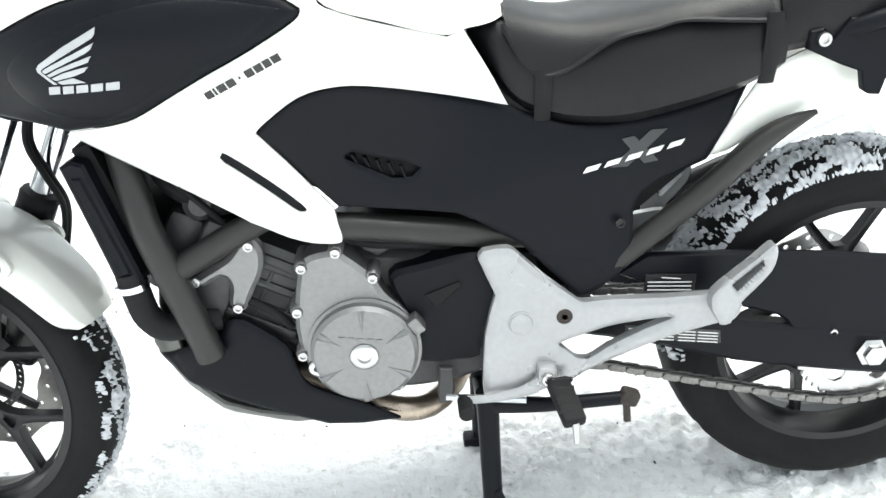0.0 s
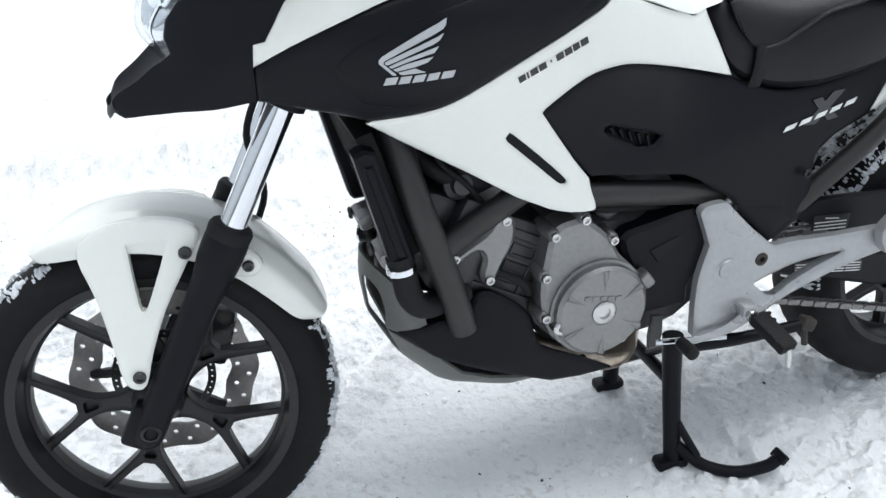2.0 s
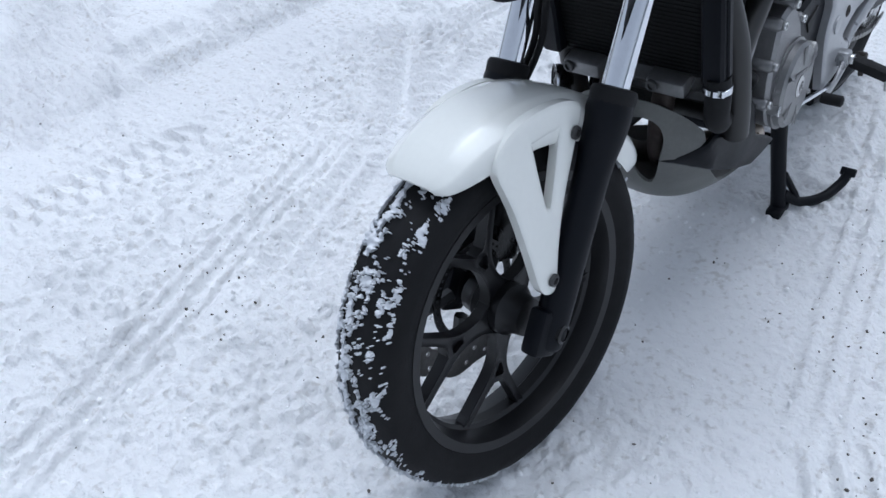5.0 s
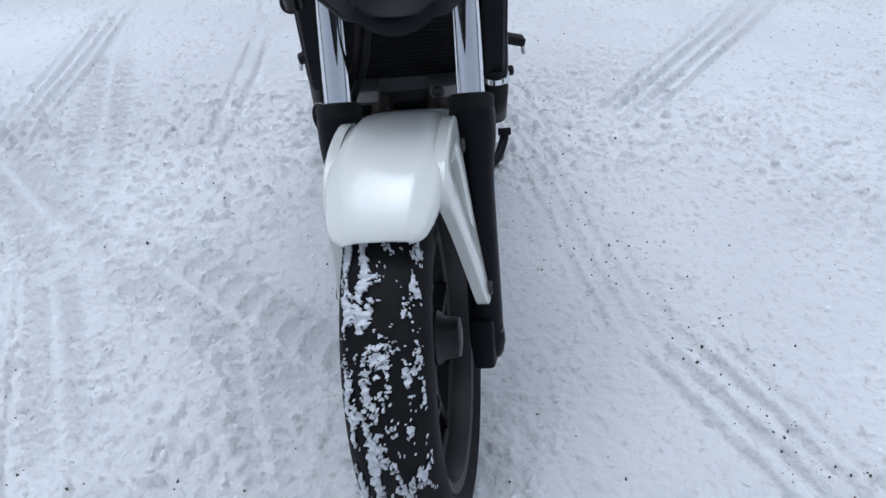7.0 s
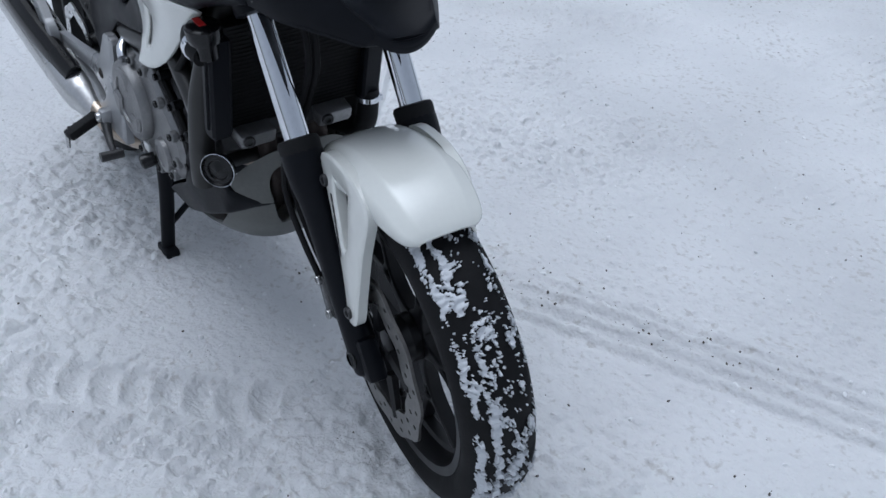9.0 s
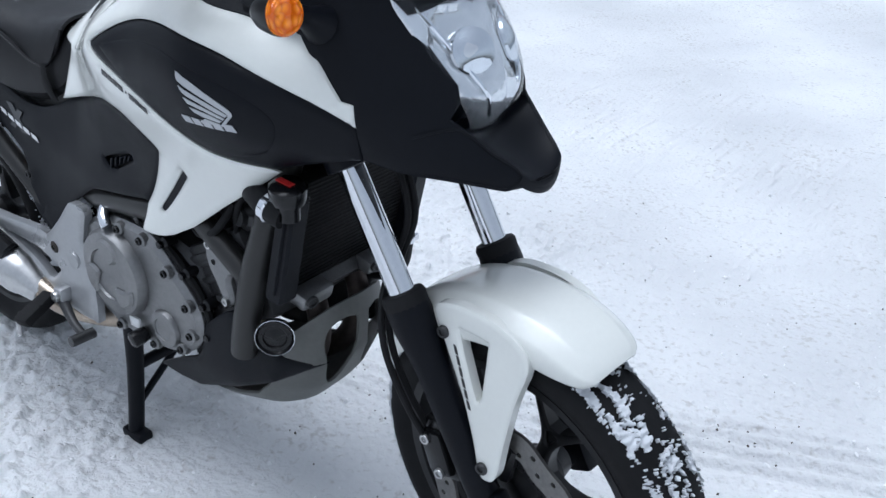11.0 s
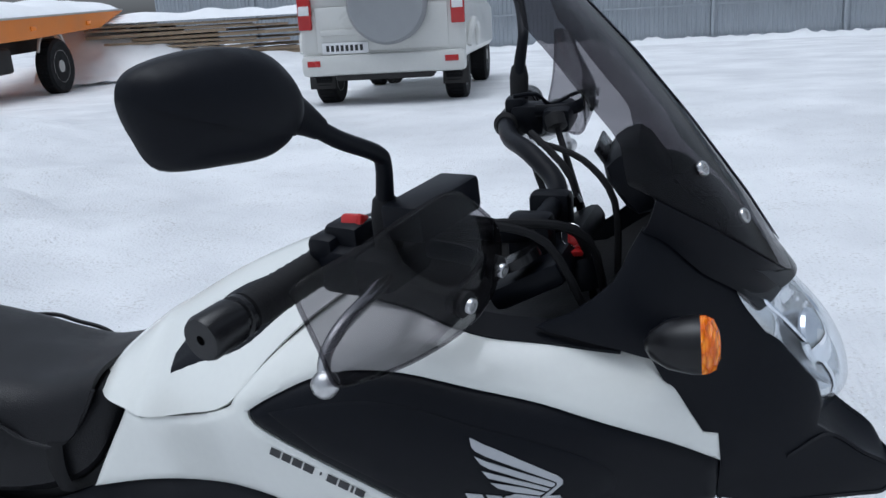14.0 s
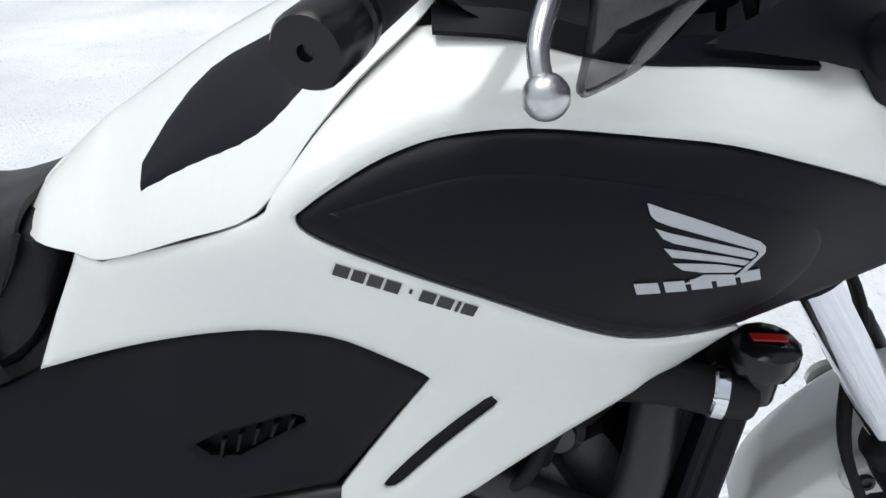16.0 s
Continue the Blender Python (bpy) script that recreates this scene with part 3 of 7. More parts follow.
def wheel(name, centre, radius, width, bead, rim_width, first_spoke, move=None, grooves=26, fork_at=0.112):
    hub = bmesh.new()
    turned(hub, [(0.02, -0.06), (0.03, -0.058), (0.034, -0.035), (0.042, -0.026), (0.042, 0.026), (0.034, 0.035), (0.03, 0.058), (0.02, 0.06)], centre, (0, 1, 0), 28)
    fix = move or (lambda b: b)
    root = part(name, fix(hub), BLACKCAST, bike, "black cast wheel with Y-shaped spokes")
    part("tyre", fix(tyre_mesh(radius, width, bead, centre, grooves, 1.6)), TYRE, root, "black tyre with snow in its tread")
    part("rim", fix(rim_mesh(bead, rim_width, centre)), BLACKCAST, root)
    for k in range(5):
        part("spoke", fix(spoke_mesh(first_spoke + k * 2 * math.pi / 5, bead, centre, fork_at, 0.34, 0.0105)), BLACKCAST, root)
    return root


BLACKCAST = material("satin_black_casting", (0.008, 0.008, 0.0095), 0.42, 0.2, vary=0.15, spec=0.5)
# disc steel: the dark surroundings it mirrors are put into its base colour
DISCSTEEL = material("dark_disc_steel", (0.2, 0.195, 0.19), 0.38, 0.85, vary=0.25)
front_wheel = wheel("front_wheel", AXLE, 0.2935, 0.118, 0.222, 0.098, -1.84, steered)
part("brake_disc", steered(disc_mesh(0.158, 0.11, 0.078, AXLE, 0.005, 10)), DISCSTEEL, front_wheel, "drilled steel wave disc")
for k in range(5):
    t = 2 * math.pi * k / 5 + 0.3
    bm = bmesh.new()
    tube(bm, [(0.045 * math.cos(t), 0.066, 0.3 + 0.045 * math.sin(t)), (0.123 * math.cos(t + 0.25), 0.074, 0.3 + 0.123 * math.sin(t + 0.25))], [0.012, 0.008], 6, 1)
    part("carrier_arm", steered(bm), BLACKCAST, front_wheel)
ring_n = 48
bm = bmesh.new()
arc = [(r * math.cos(t), 0.3 + r * math.sin(t)) for r in (0.088,) for t in np.arange(ring_n) * 2 * math.pi / ring_n]
hole = [(0.074 * math.cos(t), 0.3 + 0.074 * math.sin(t)) for t in np.arange(ring_n) * 2 * math.pi / ring_n]
slots = [[(0.081 * math.cos(t) + 0.0027 * math.cos(q), 0.3 + 0.081 * math.sin(t) + 0.0027 * math.sin(q)) for q in np.arange(4) * math.pi / 2] for t in np.arange(44) * 2 * math.pi / 44]
sheet(bm, [arc, hole, *slots], lambda x, z: 0 * x + 0.062, 0.003, 1, 0.03, 0.0)
part("sensor_ring", steered(bm), BLACKCAST, front_wheel, "perforated speed sensor ring")

# front fork
for s in (-1, 1):
    y = s * 0.099
    bm = bmesh.new()
    tube(bm, [on_fork(-0.034, y), on_fork(-0.024, y), on_fork(0.02, y), on_fork(0.12, y), on_fork(0.22, y), on_fork(0.262, y), on_fork(0.3, y), on_fork(0.335, y), on_fork(0.345, y)],
         [0.012, 0.024, 0.026, 0.026, 0.026, 0.028, 0.033, 0.034, 0.031], 18, 3)
    block(bm, on_fork(-0.005, y * 0.97, 0.012), (0.05, 0.034, 0.075), 0.008, Matrix.Rotation(radians(RAKE), 4, "Y"))
    leg = part("fork_leg", steered(bm), BLACK, bike, "black lower fork leg")
    bm = bmesh.new()
    turned(bm, [(0.024, 0), (0.033, 0.004), (0.034, 0.02), (0.031, 0.026), (0.022, 0.028)], on_fork(0.335, y), UP_FORK, 20)
    part("dust_seal", steered(bm), RUBBER, leg)
    bm = bmesh.new()
    tube(bm, [on_fork(0.33, y), on_fork(0.66, y)], 0.0205, 22, 1)
    part("fork_tube", steered(bm), CHROME, leg, "polished chrome fork tube")
    bm = bmesh.new()
    turned(bm, [(0.02, 0), (0.016, 0.004), (0.016, 0.012), (0.011, 0.014), (0.011, 0.006)], STEER @ on_fork(0.0, y + s * 0.013), (0, s, 0), 14)
    part("axle_nut", bm, GLOSSBLACK, leg)
    bm = bmesh.new()
    turned(bm, [(0.028, -0.03), (0.034, -0.028), (0.036, 0.0), (0.036, 0.03), (0.028, 0.034)], on_fork(0.585, y), UP_FORK, 20)
    part("fork_clamp", steered(bm), BLACK, leg)
bm = bmesh.new()
block(bm, on_fork(0.585, 0, -0.03), (0.06, 0.19, 0.045), 0.01, Matrix.Rotation(radians(RAKE), 4, "Y"))
part("lower_yoke", steered(bm), BLACK, bike)
bm = bmesh.new()
block(bm, on_fork(0.1, 0.082, -0.055), (0.06, 0.05, 0.11), 0.012, Matrix.Rotation(radians(RAKE - 10), 4, "Y"))
block(bm, on_fork(0.1, 0.105, -0.06), (0.05, 0.03, 0.08), 0.01, Matrix.Rotation(radians(RAKE - 10), 4, "Y"))
caliper = part("front_caliper", steered(bm), GLOSSBLACK, bike, "black front brake caliper")
bolt(caliper, STEER @ on_fork(0.13, 0.12, -0.06), (0, 1, 0), 0.009, 0.006)
bolt(caliper, STEER @ on_fork(0.07, 0.12, -0.06), (0, 1, 0), 0.009, 0.006)
for dy in (0.0, 0.014):
    bm = bmesh.new()
    tube(bm, [on_fork(0.6, 0.025 + dy, 0.02), on_fork(0.53, 0.03 + dy, 0.03), on_fork(0.46, 0.04 + dy, 0.022), on_fork(0.41, 0.06 + dy, -0.015), on_fork(0.36, 0.09 + dy, -0.045), on_fork(0.29, 0.115 + dy, -0.055), on_fork(0.2, 0.11 + dy, -0.07), on_fork(0.12, 0.1 + dy, -0.07)], 0.0055, 8)
    part("brake_hose", steered(bm), RUBBER, bike)

FENDER_HALF = [(1.0, 1.0), (1.02, 0.62), (1.0, 0.45), (0.965, 0.33), (0.92, 0.27), (0.68, 0.04), (0.64, 0.0), (0.58, -0.03), (0.3, -0.06), (0, -0.075)]
# front fender: an arch over the tyre with a pierced stay down each fork leg
bm = bmesh.new()
sections = []
for deg, r, w, d in ((117, 0.320, 0.042, 0.008), (114.5, 0.326, 0.060, 0.022), (107, 0.334, 0.071, 0.04), (96, 0.339, 0.077, 0.05), (82, 0.341, 0.080, 0.055), (70, 0.341, 0.080, 0.058), (58, 0.339, 0.078, 0.058), (46, 0.333, 0.074, 0.055),
                     (36, 0.330, 0.070, 0.05), (30, 0.326, 0.063, 0.04), (26, 0.323, 0.05, 0.02)):
    t = radians(deg)
    row = []
    for u, v in [(-a, b) for a, b in FENDER_HALF] + [(a, b) for a, b in FENDER_HALF[-2::-1]]:
        row.append((deg, r - v * d, w * u))
    sections.append(row)
fine = [curve(list(col), 4) for col in zip(*sections)]
rows = list(zip(*fine))
polar = lambda q, k=0.0: (AXLE.x + (q[1] - k) * math.cos(radians(q[0])), q[2] * (1 - k * 8), AXLE.z + (q[1] - k) * math.sin(radians(q[0])))
loft(bm, [[polar(q) for q in row] + [polar(q, 0.004) for q in row[::-1]] for row in rows])
fender = part("front_fender", steered(bm), WHITE, bike, "pearl white front fender")
for s in (-1, 1):
    bm = bmesh.new()
    stay = curve([(-0.066, 0.585), (-0.048, 0.52), (-0.034, 0.44), (-0.027, 0.392), (-0.014, 0.374), (0.006, 0.378), (0.023, 0.43), (0.05, 0.495), (0.09, 0.565), (0.112, 0.61), (0.07, 0.632), (0, 0.634), (-0.05, 0.615)], 3, True)
    pierce = curve([(0.006, 0.588), (0.01, 0.596), (0.052, 0.596), (0.06, 0.588), (0.025, 0.503), (0.018, 0.496), (0.012, 0.505)], 3, True)
    lean = lambda x, z: 0.083 + np.clip(0.6 - z, 0, 1) * 0.135
    # the stay over the brake side sits a little further back
    back = np.array((0.005, -0.003)) if s > 0 else np.zeros(2)
    stay, pierce = [tuple(np.asarray(q) + back) for q in stay], [tuple(np.asarray(q) + back) for q in pierce]
    sheet(bm, [stay, pierce], lean, 0.015, s, 0.02, 0.003)
    stayob = part("fender_stay", steered(bm), WHITE, fender, "white pierced fender stay")
    for x, z in ((0.0885 + back[0], 0.581 + back[1]), (-0.002 + back[0], 0.394 + back[1])):
        bolt(stayob, STEER @ Vector((x, s * float(lean(x, z)), z)), (0, s, 0), 0.010, 0.006, DARKALU)
    if s > 0:
        for k in range(6):
            x, z = 0.068 - 0.0062 * k, 0.565 - 0.0155 * k
            bm = bmesh.new()
            sheet(bm, [[(x, z), (x + 0.0055, z + 0.001), (x + 0.0008, z - 0.0115), (x - 0.0047, z - 0.0125)]], lambda x, z: lean(x, z) + 0.0012, 0.0008, 1, 0.02, 0.0)
            part("print_bar", steered(bm), DECALDARK, stayob)
    bm = bmesh.new()
    slab(bm, curve([(0.135, 0.58), (0.185, 0.572), (0.2, 0.548), (0.18, 0.532), (0.14, 0.543)], 3, True), s * 0.072, s * 0.09, 0.004)
    tab = part("fender_tab", steered(bm), WHITE, fender)
    bolt(tab, STEER @ Vector((0.178, s * 0.09, 0.552)), (0, s, 0), 0.009, 0.006, DARKALU)

# body width over (x, z)
body = thin_plate_spline([
    (0.434, 0.933, 0.248), (0.555, 0.836, 0.214), (0.655, 0.885, 0.216), (0.595, 0.775, 0.186), (0.701, 0.646, 0.160), (0.703, 0.605, 0.172), (0.72, 0.744, 0.165),
    (0.34, 0.782, 0.165), (0.201, 0.871, 0.159), (0.441, 0.855, 0.233), (0.349, 0.845, 0.219), (0.867, 0.88, 0.137), (0.697, 0.941, 0.218), (0.675, 0.929, 0.224),
    (0.95, 0.76, 0.135), (1.03, 0.62, 0.15), (1.1, 0.78, 0.125), (0.3, 0.95, 0.2), (1.2, 0.75, 0.12), (0.55, 1.0, 0.2), (0.38, 1.024, 0.176), (0.585, 1.055, 0.145)])
front = thin_plate_spline([
    (0.277, 1.11, 0.142), (0.305, 1.064, 0.172), (0.188, 1.037, 0.1), (0.098, 0.924, 0.075), (0.0, 0.81, 0.04), (0.02, 0.795, 0.06), (0.09, 0.815, 0.105), (0.2, 0.823, 0.142), (0.08, 0.87, 0.078),
    (0.201, 0.871, 0.157), (0.26, 0.98, 0.175), (0.38, 1.022, 0.174), (0.2, 0.95, 0.14), (0.13, 0.87, 0.12)])

BLACK_TOP = [(0.2, 0.872), (0.25, 0.902), (0.32, 0.937), (0.39, 0.964), (0.49, 0.984), (0.56, 0.986), (0.612, 0.976), (0.655, 0.958), (0.68, 0.943)]
BLACK_LOW = [(0.672, 0.928), (0.612, 0.893), (0.547, 0.861), (0.5, 0.836), (0.454, 0.811), (0.424, 0.801), (0.38, 0.792), (0.346, 0.786)]
FOLD = ((0.25, 0.3, 0.367, 0.425, 0.464, 0.513, 0.585, 0.63, 0.7), (0.94, 0.957, 0.979, 0.992, 1.0, 1.01, 1.006, 0.985, 0.95))
COVER_TOP = [(0.6, 0.775), (0.612, 0.788), (0.661, 0.823), (0.705, 0.834), (0.754, 0.831), (0.852, 0.808), (0.951, 0.783)]


def emblem(u, v):
    """A place on the tank panel in the emblem's own slanted units."""
    du, dv = (u - 490) / 3, (v - 50) / 3
    return (0.436 + 0.000655 * du - 0.00015 * dv, 0.936 - 0.000041 * du - 0.000695 * dv)


FEATHERS = [
    [(490, 50), (300, 165), (165, 262), (150, 285), (155, 305), (250, 370), (270, 365), (180, 305), (178, 292), (195, 278), (440, 130), (478, 105), (490, 85)],
    [(487, 128), (470, 165), (440, 188), (270, 275), (205, 310), (190, 305), (185, 295), (210, 278), (440, 155)],
    [(474, 198), (455, 235), (310, 290), (230, 328), (212, 318), (270, 285), (330, 258)],
    [(456, 258), (430, 290), (370, 315), (265, 345), (240, 335), (310, 300), (400, 272)],
    [(365, 325), (440, 350), (300, 365), (272, 352)]]


def flat(pts, n=4):
    return [tuple(q) for q in curve(pts, n)]


for s in (-1, 1):
    # white side fairing: wraps round the black tank panel and runs down to a point
    loop = flat(BLACK_TOP)[:-1] + flat(BLACK_TOP[-1:] + BLACK_LOW)[:-1] + [(0.344, 0.782), (0.394, 0.75), (0.489, 0.692), (0.574, 0.637)] + flat([(0.626, 0.612), (0.66, 0.603), (0.697, 0.602), (0.703, 0.61), (0.698, 0.63), (0.694, 0.652)], 3)[:-1] \
        + [(0.694, 0.652), (0.668, 0.684)] + flat(COVER_TOP, 3) + flat([(0.947, 0.79), (0.924, 0.834), (0.897, 0.88), (0.89, 0.893)], 3) + flat([(0.867, 0.884), (0.78, 0.912), (0.71, 0.94), (0.696, 0.956), (0.664, 0.99), (0.63, 1.02), (0.6, 1.045)], 3) \
        + flat([(0.585, 1.05), (0.513, 1.045), (0.464, 1.03), (0.425, 1.02), (0.367, 1.012), (0.302, 1.0), (0.268, 0.989)], 2) + [(0.256, 0.965), (0.246, 0.955), (0.218, 0.906), (0.203, 0.902)]
    slot = flat([(0.546, 0.741), (0.55, 0.7475), (0.557, 0.746), (0.608, 0.701), (0.649, 0.6615), (0.655, 0.6515), (0.6485, 0.6495), (0.6375, 0.655), (0.5975, 0.6915), (0.55, 0.7345)], 2)
    bm = bmesh.new()
    fold = lambda x, z: body(x, z) - 0.42 * np.clip(z - np.interp(x, *FOLD), 0, 0.08) * np.clip((0.72 - x) / 0.06, 0, 1) * np.clip((x - 0.24) / 0.05, 0, 1)
    sheet(bm, [loop, slot], fold, 0.005, s, 0.012, 0.004)
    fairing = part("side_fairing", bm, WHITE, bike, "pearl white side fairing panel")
    bm = bmesh.new()
    sheet(bm, [inset(slot, -0.004)], lambda x, z: body(x, z) - 0.007, 0.003, s, 0.018, 0.0)
    part("slot_lining", bm, BLACK, fairing)
    # black tank panel
    loop = inset(flat(BLACK_TOP)[:-1] + flat(BLACK_TOP[-1:] + BLACK_LOW)[:-1] + flat([(0.346, 0.786), (0.305, 0.799), (0.255, 0.811), (0.202, 0.823)], 2), 0.0015)
    bm = bmesh.new()
    sheet(bm, [loop], lambda x, z: body(x, z) - 0.001, 0.005, s, 0.018, 0.005)
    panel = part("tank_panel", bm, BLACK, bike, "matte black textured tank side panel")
    # raised inner field of the tank panel
    bm = bmesh.new()
    field = flat([(0.655, 0.944), (0.61, 0.952), (0.55, 0.96), (0.48, 0.955), (0.4, 0.935), (0.33, 0.905), (0.3, 0.87), (0.33, 0.825), (0.4, 0.81), (0.46, 0.832), (0.52, 0.866), (0.6, 0.902)], 3)
    sheet(bm, [field], lambda x, z: body(x, z) + 0.0008, 0.003, s, 0.018, 0.0015)
    part("panel_field", bm, BLACK, panel)
    # emblem on the tank panel: five swept stripes, and a row of plain bars below
    for stripe in FEATHERS:
        lp = [emblem(u, v) for u, v in stripe]
        bm = bmesh.new()
        sheet(bm, [lp], lambda x, z: body(x, z) + 0.0022, 0.001, s, 0.018, 0.0)
        part("emblem_stripe", bm, DECAL, panel)
    for u0, u1, drop in ((208, 285, 0), (293, 365, 8), (372, 448, 17), (456, 532, 26), (540, 625, 36)):
        lp = [np.array(emblem(u, v - drop)) + (np.array((-0.006, 0.0065)) if s > 0 else 0) for u, v in ((u0 + 4, 432), (u1 - 5, 423), (u1 - 2, 377), (u0 + 8, 386))]
        bm = bmesh.new()
        sheet(bm, [lp], lambda x, z: body(x, z) + 0.0022, 0.001, s, 0.018, 0.0)
        part("emblem_bar", bm, DECAL, panel)
    # dealer sticker as a row of small dark bars along the fairing
    for k, (u0, u1) in enumerate(((0.0, 0.095), (0.115, 0.14), (0.165, 0.27), (0.29, 0.395), (0.455, 0.475), (0.54, 0.645), (0.665, 0.765), (0.785, 0.875), (0.895, 1.0))):
        a, d = np.array((0.551, 0.832)) + (np.array((0.0085, 0.0165)) if s > 0 else 0), np.array((0.100, 0.0475))
        up = np.array((-0.43, 0.9)) * (0.0105 if k != 4 else 0.004)
        q = a + (up if k == 4 else 0)
        lp = [q + d * u0, q + d * u1, q + d * u1 + up, q + d * u0 + up]
        bm = bmesh.new()
        sheet(bm, [lp], lambda x, z: body(x, z) + 0.0012, 0.0008, s, 0.018, 0.0)
        part("sticker_bar", bm, DECALDARK, fairing)
    # black side cover with louvred vent
    loop = flat([(0.601, 0.772), (0.613, 0.785), (0.661, 0.82), (0.705, 0.831), (0.754, 0.828), (0.852, 0.805), (0.951, 0.779), (0.977, 0.768), (1.041, 0.748), (1.117, 0.746), (1.218, 0.763), (1.309, 0.789)], 3) \
        + [(1.28, 0.735), (1.249, 0.683), (1.18, 0.657), (1.15, 0.64)] + flat([(1.138, 0.615), (1.139, 0.56), (1.135, 0.53), (1.11, 0.505), (1.075, 0.484), (1.056, 0.481)], 3) + [(1.01, 0.528), (0.965, 0.576), (0.896, 0.62)] + flat([(0.87, 0.632), (0.814, 0.641), (0.72, 0.652), (0.7, 0.653)], 3) + [(0.672, 0.684)]
    vent = [(0.716, 0.725), (0.717, 0.731), (0.726, 0.734), (0.805, 0.711), (0.822, 0.703), (0.809, 0.691), (0.782, 0.69)]
    bm = bmesh.new()
    sheet(bm, [loop, vent], lambda x, z: body(x, z) - 0.004 - 0.09 * np.clip((x - 0.82) / 0.1, 0, 1) * np.abs(z - np.interp(x, [0.82, 0.903, 1.086, 1.24], [0.643, 0.661, 0.7, 0.735])), 0.005, s, 0.014, 0.004)
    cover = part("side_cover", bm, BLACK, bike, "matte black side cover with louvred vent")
    for k in range(5):
        x = 0.722 + 0.017 * k
        z = 0.731 - 0.0055 * k
        bm = bmesh.new()
        slab(bm, [(x + 0.008, z - 0.012 - 0.002 * k), (x + 0.012, z - 0.013 - 0.002 * k), (x + 0.006, z), (x + 0.001, z)], s * 0.142, s * (float(body(x, z)) - 0.005), 0.001)
        part("louvre", bm, BLACK, cover)
    bm = bmesh.new()
    sheet(bm, [inset(vent, -0.004)], lambda x, z: body(x, z) - 0.02, 0.003, s, 0.018, 0.0)
    part("vent_backing", bm, ENGINEBLACK, cover)
    # model lettering as slanted pale bars over a darker cross
    bm = bmesh.new()
    sheet(bm, [[(1.10, 0.684), (1.125, 0.684), (1.185, 0.735), (1.16, 0.735)]], lambda x, z: body(x, z) - 0.0028, 0.001, s, 0.018, 0.0)
    sheet(bm, [[(1.115, 0.725), (1.135, 0.728), (1.172, 0.69), (1.15, 0.687)]], lambda x, z: body(x, z) - 0.0026, 0.001, s, 0.018, 0.0)
    part("emblem_cross", bm, DECALSHADE, cover)
    for k in range(5):
        x, z = 1.058 + 0.0315 * k, 0.678 + 0.0068 * k
        bm = bmesh.new()
        sheet(bm, [[(x, z), (x + 0.022, z + 0.005), (x + 0.028, z + 0.0135), (x + 0.006, z + 0.0088)]],
              lambda x, z: body(x, z) - 0.002, 0.001, s, 0.018, 0.0)
        part("emblem_bar", bm, DECALWHITE, cover)
    # moulded lower field of the cover
    bm = bmesh.new()
    sheet(bm, [[(0.978, 0.561), (1.08, 0.546), (1.1, 0.514), (1.06, 0.487), (1.012, 0.532)]], lambda x, z: body(x, z) - 0.0032 - 0.09 * np.abs(z - np.interp(x, [0.82, 0.903, 1.086, 1.24], [0.643, 0.661, 0.7, 0.735])), 0.002, s, 0.018, 0.002)
    part("cover_field", bm, BLACK, cover)
    bolt(cover, (1.115, s * (float(body(1.115, 0.6)) - 0.005), 0.6), (0, s, 0), 0.008, 0.004, GLOSSBLACK)
    # front cowl side: from the tank panel to the beak and up beside the headlight
    bm = bmesh.new()
    loop = [(0.202, 0.823), (0.2, 0.872), (0.203, 0.9), (0.218, 0.904), (0.246, 0.953), (0.257, 0.965), (0.268, 0.987)] + flat([(0.302, 1.0), (0.35, 1.012), (0.38, 1.02), (0.345, 1.035), (0.305, 1.064), (0.29, 1.09), (0.277, 1.11)], 2) \
        + flat([(0.26, 1.1), (0.225, 1.065), (0.188, 1.037)], 2) + [(0.143, 0.98), (0.1, 0.926), (0.094, 0.905), (0.1, 0.885), (0.08, 0.868)] + flat([(0.05, 0.843), (0.024, 0.826), (0.014, 0.814), (0.016, 0.803), (0.028, 0.796)], 3) + [(0.06, 0.803), (0.1, 0.81), (0.15, 0.814)]
    sheet(bm, [loop], front, 0.005, s, 0.018, 0.0015)
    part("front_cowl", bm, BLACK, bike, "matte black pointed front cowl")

for s in (-1, 1):
    bm = bmesh.new()
    sheet(bm, [[(0.17, 0.825), (0.24, 0.818), (0.24, 0.888), (0.17, 0.868)]], lambda x, z: np.minimum(front(x, z), body(x, z)) - 0.012, 0.003, s, 0.02, 0.0)
    part("cowl_joint", bm, BLACK, bike)

# beak: its underside and top between the two cowl sides
for name, line, arch in (("beak_underside", [(0.015, 0.806), (0.028, 0.797), (0.06, 0.803), (0.1, 0.81), (0.15, 0.814), (0.2, 0.823)], -0.003), ("beak_top", [(0.016, 0.804), (0.014, 0.813), (0.024, 0.825), (0.05, 0.842), (0.08, 0.866), (0.1, 0.872), (0.135, 0.862)], -0.022)):
    rows = []
    for x, z in curve(line, 4):
        w = max(float(front(x, z)) - 0.001, 0.01)
        rows.append([(x - 0.012 * (1 - u * u) * min(max((0.06 - x) / 0.04, 0), 1), w * u, z + arch * (1 - u * u)) for u in np.linspace(-1, 1, 13)])
    bm = bmesh.new()
    loft(bm, [r + [(x, y, z + 0.004) for x, y, z in r[::-1]] for r in rows])
    part(name, bm, BLACK, bike)

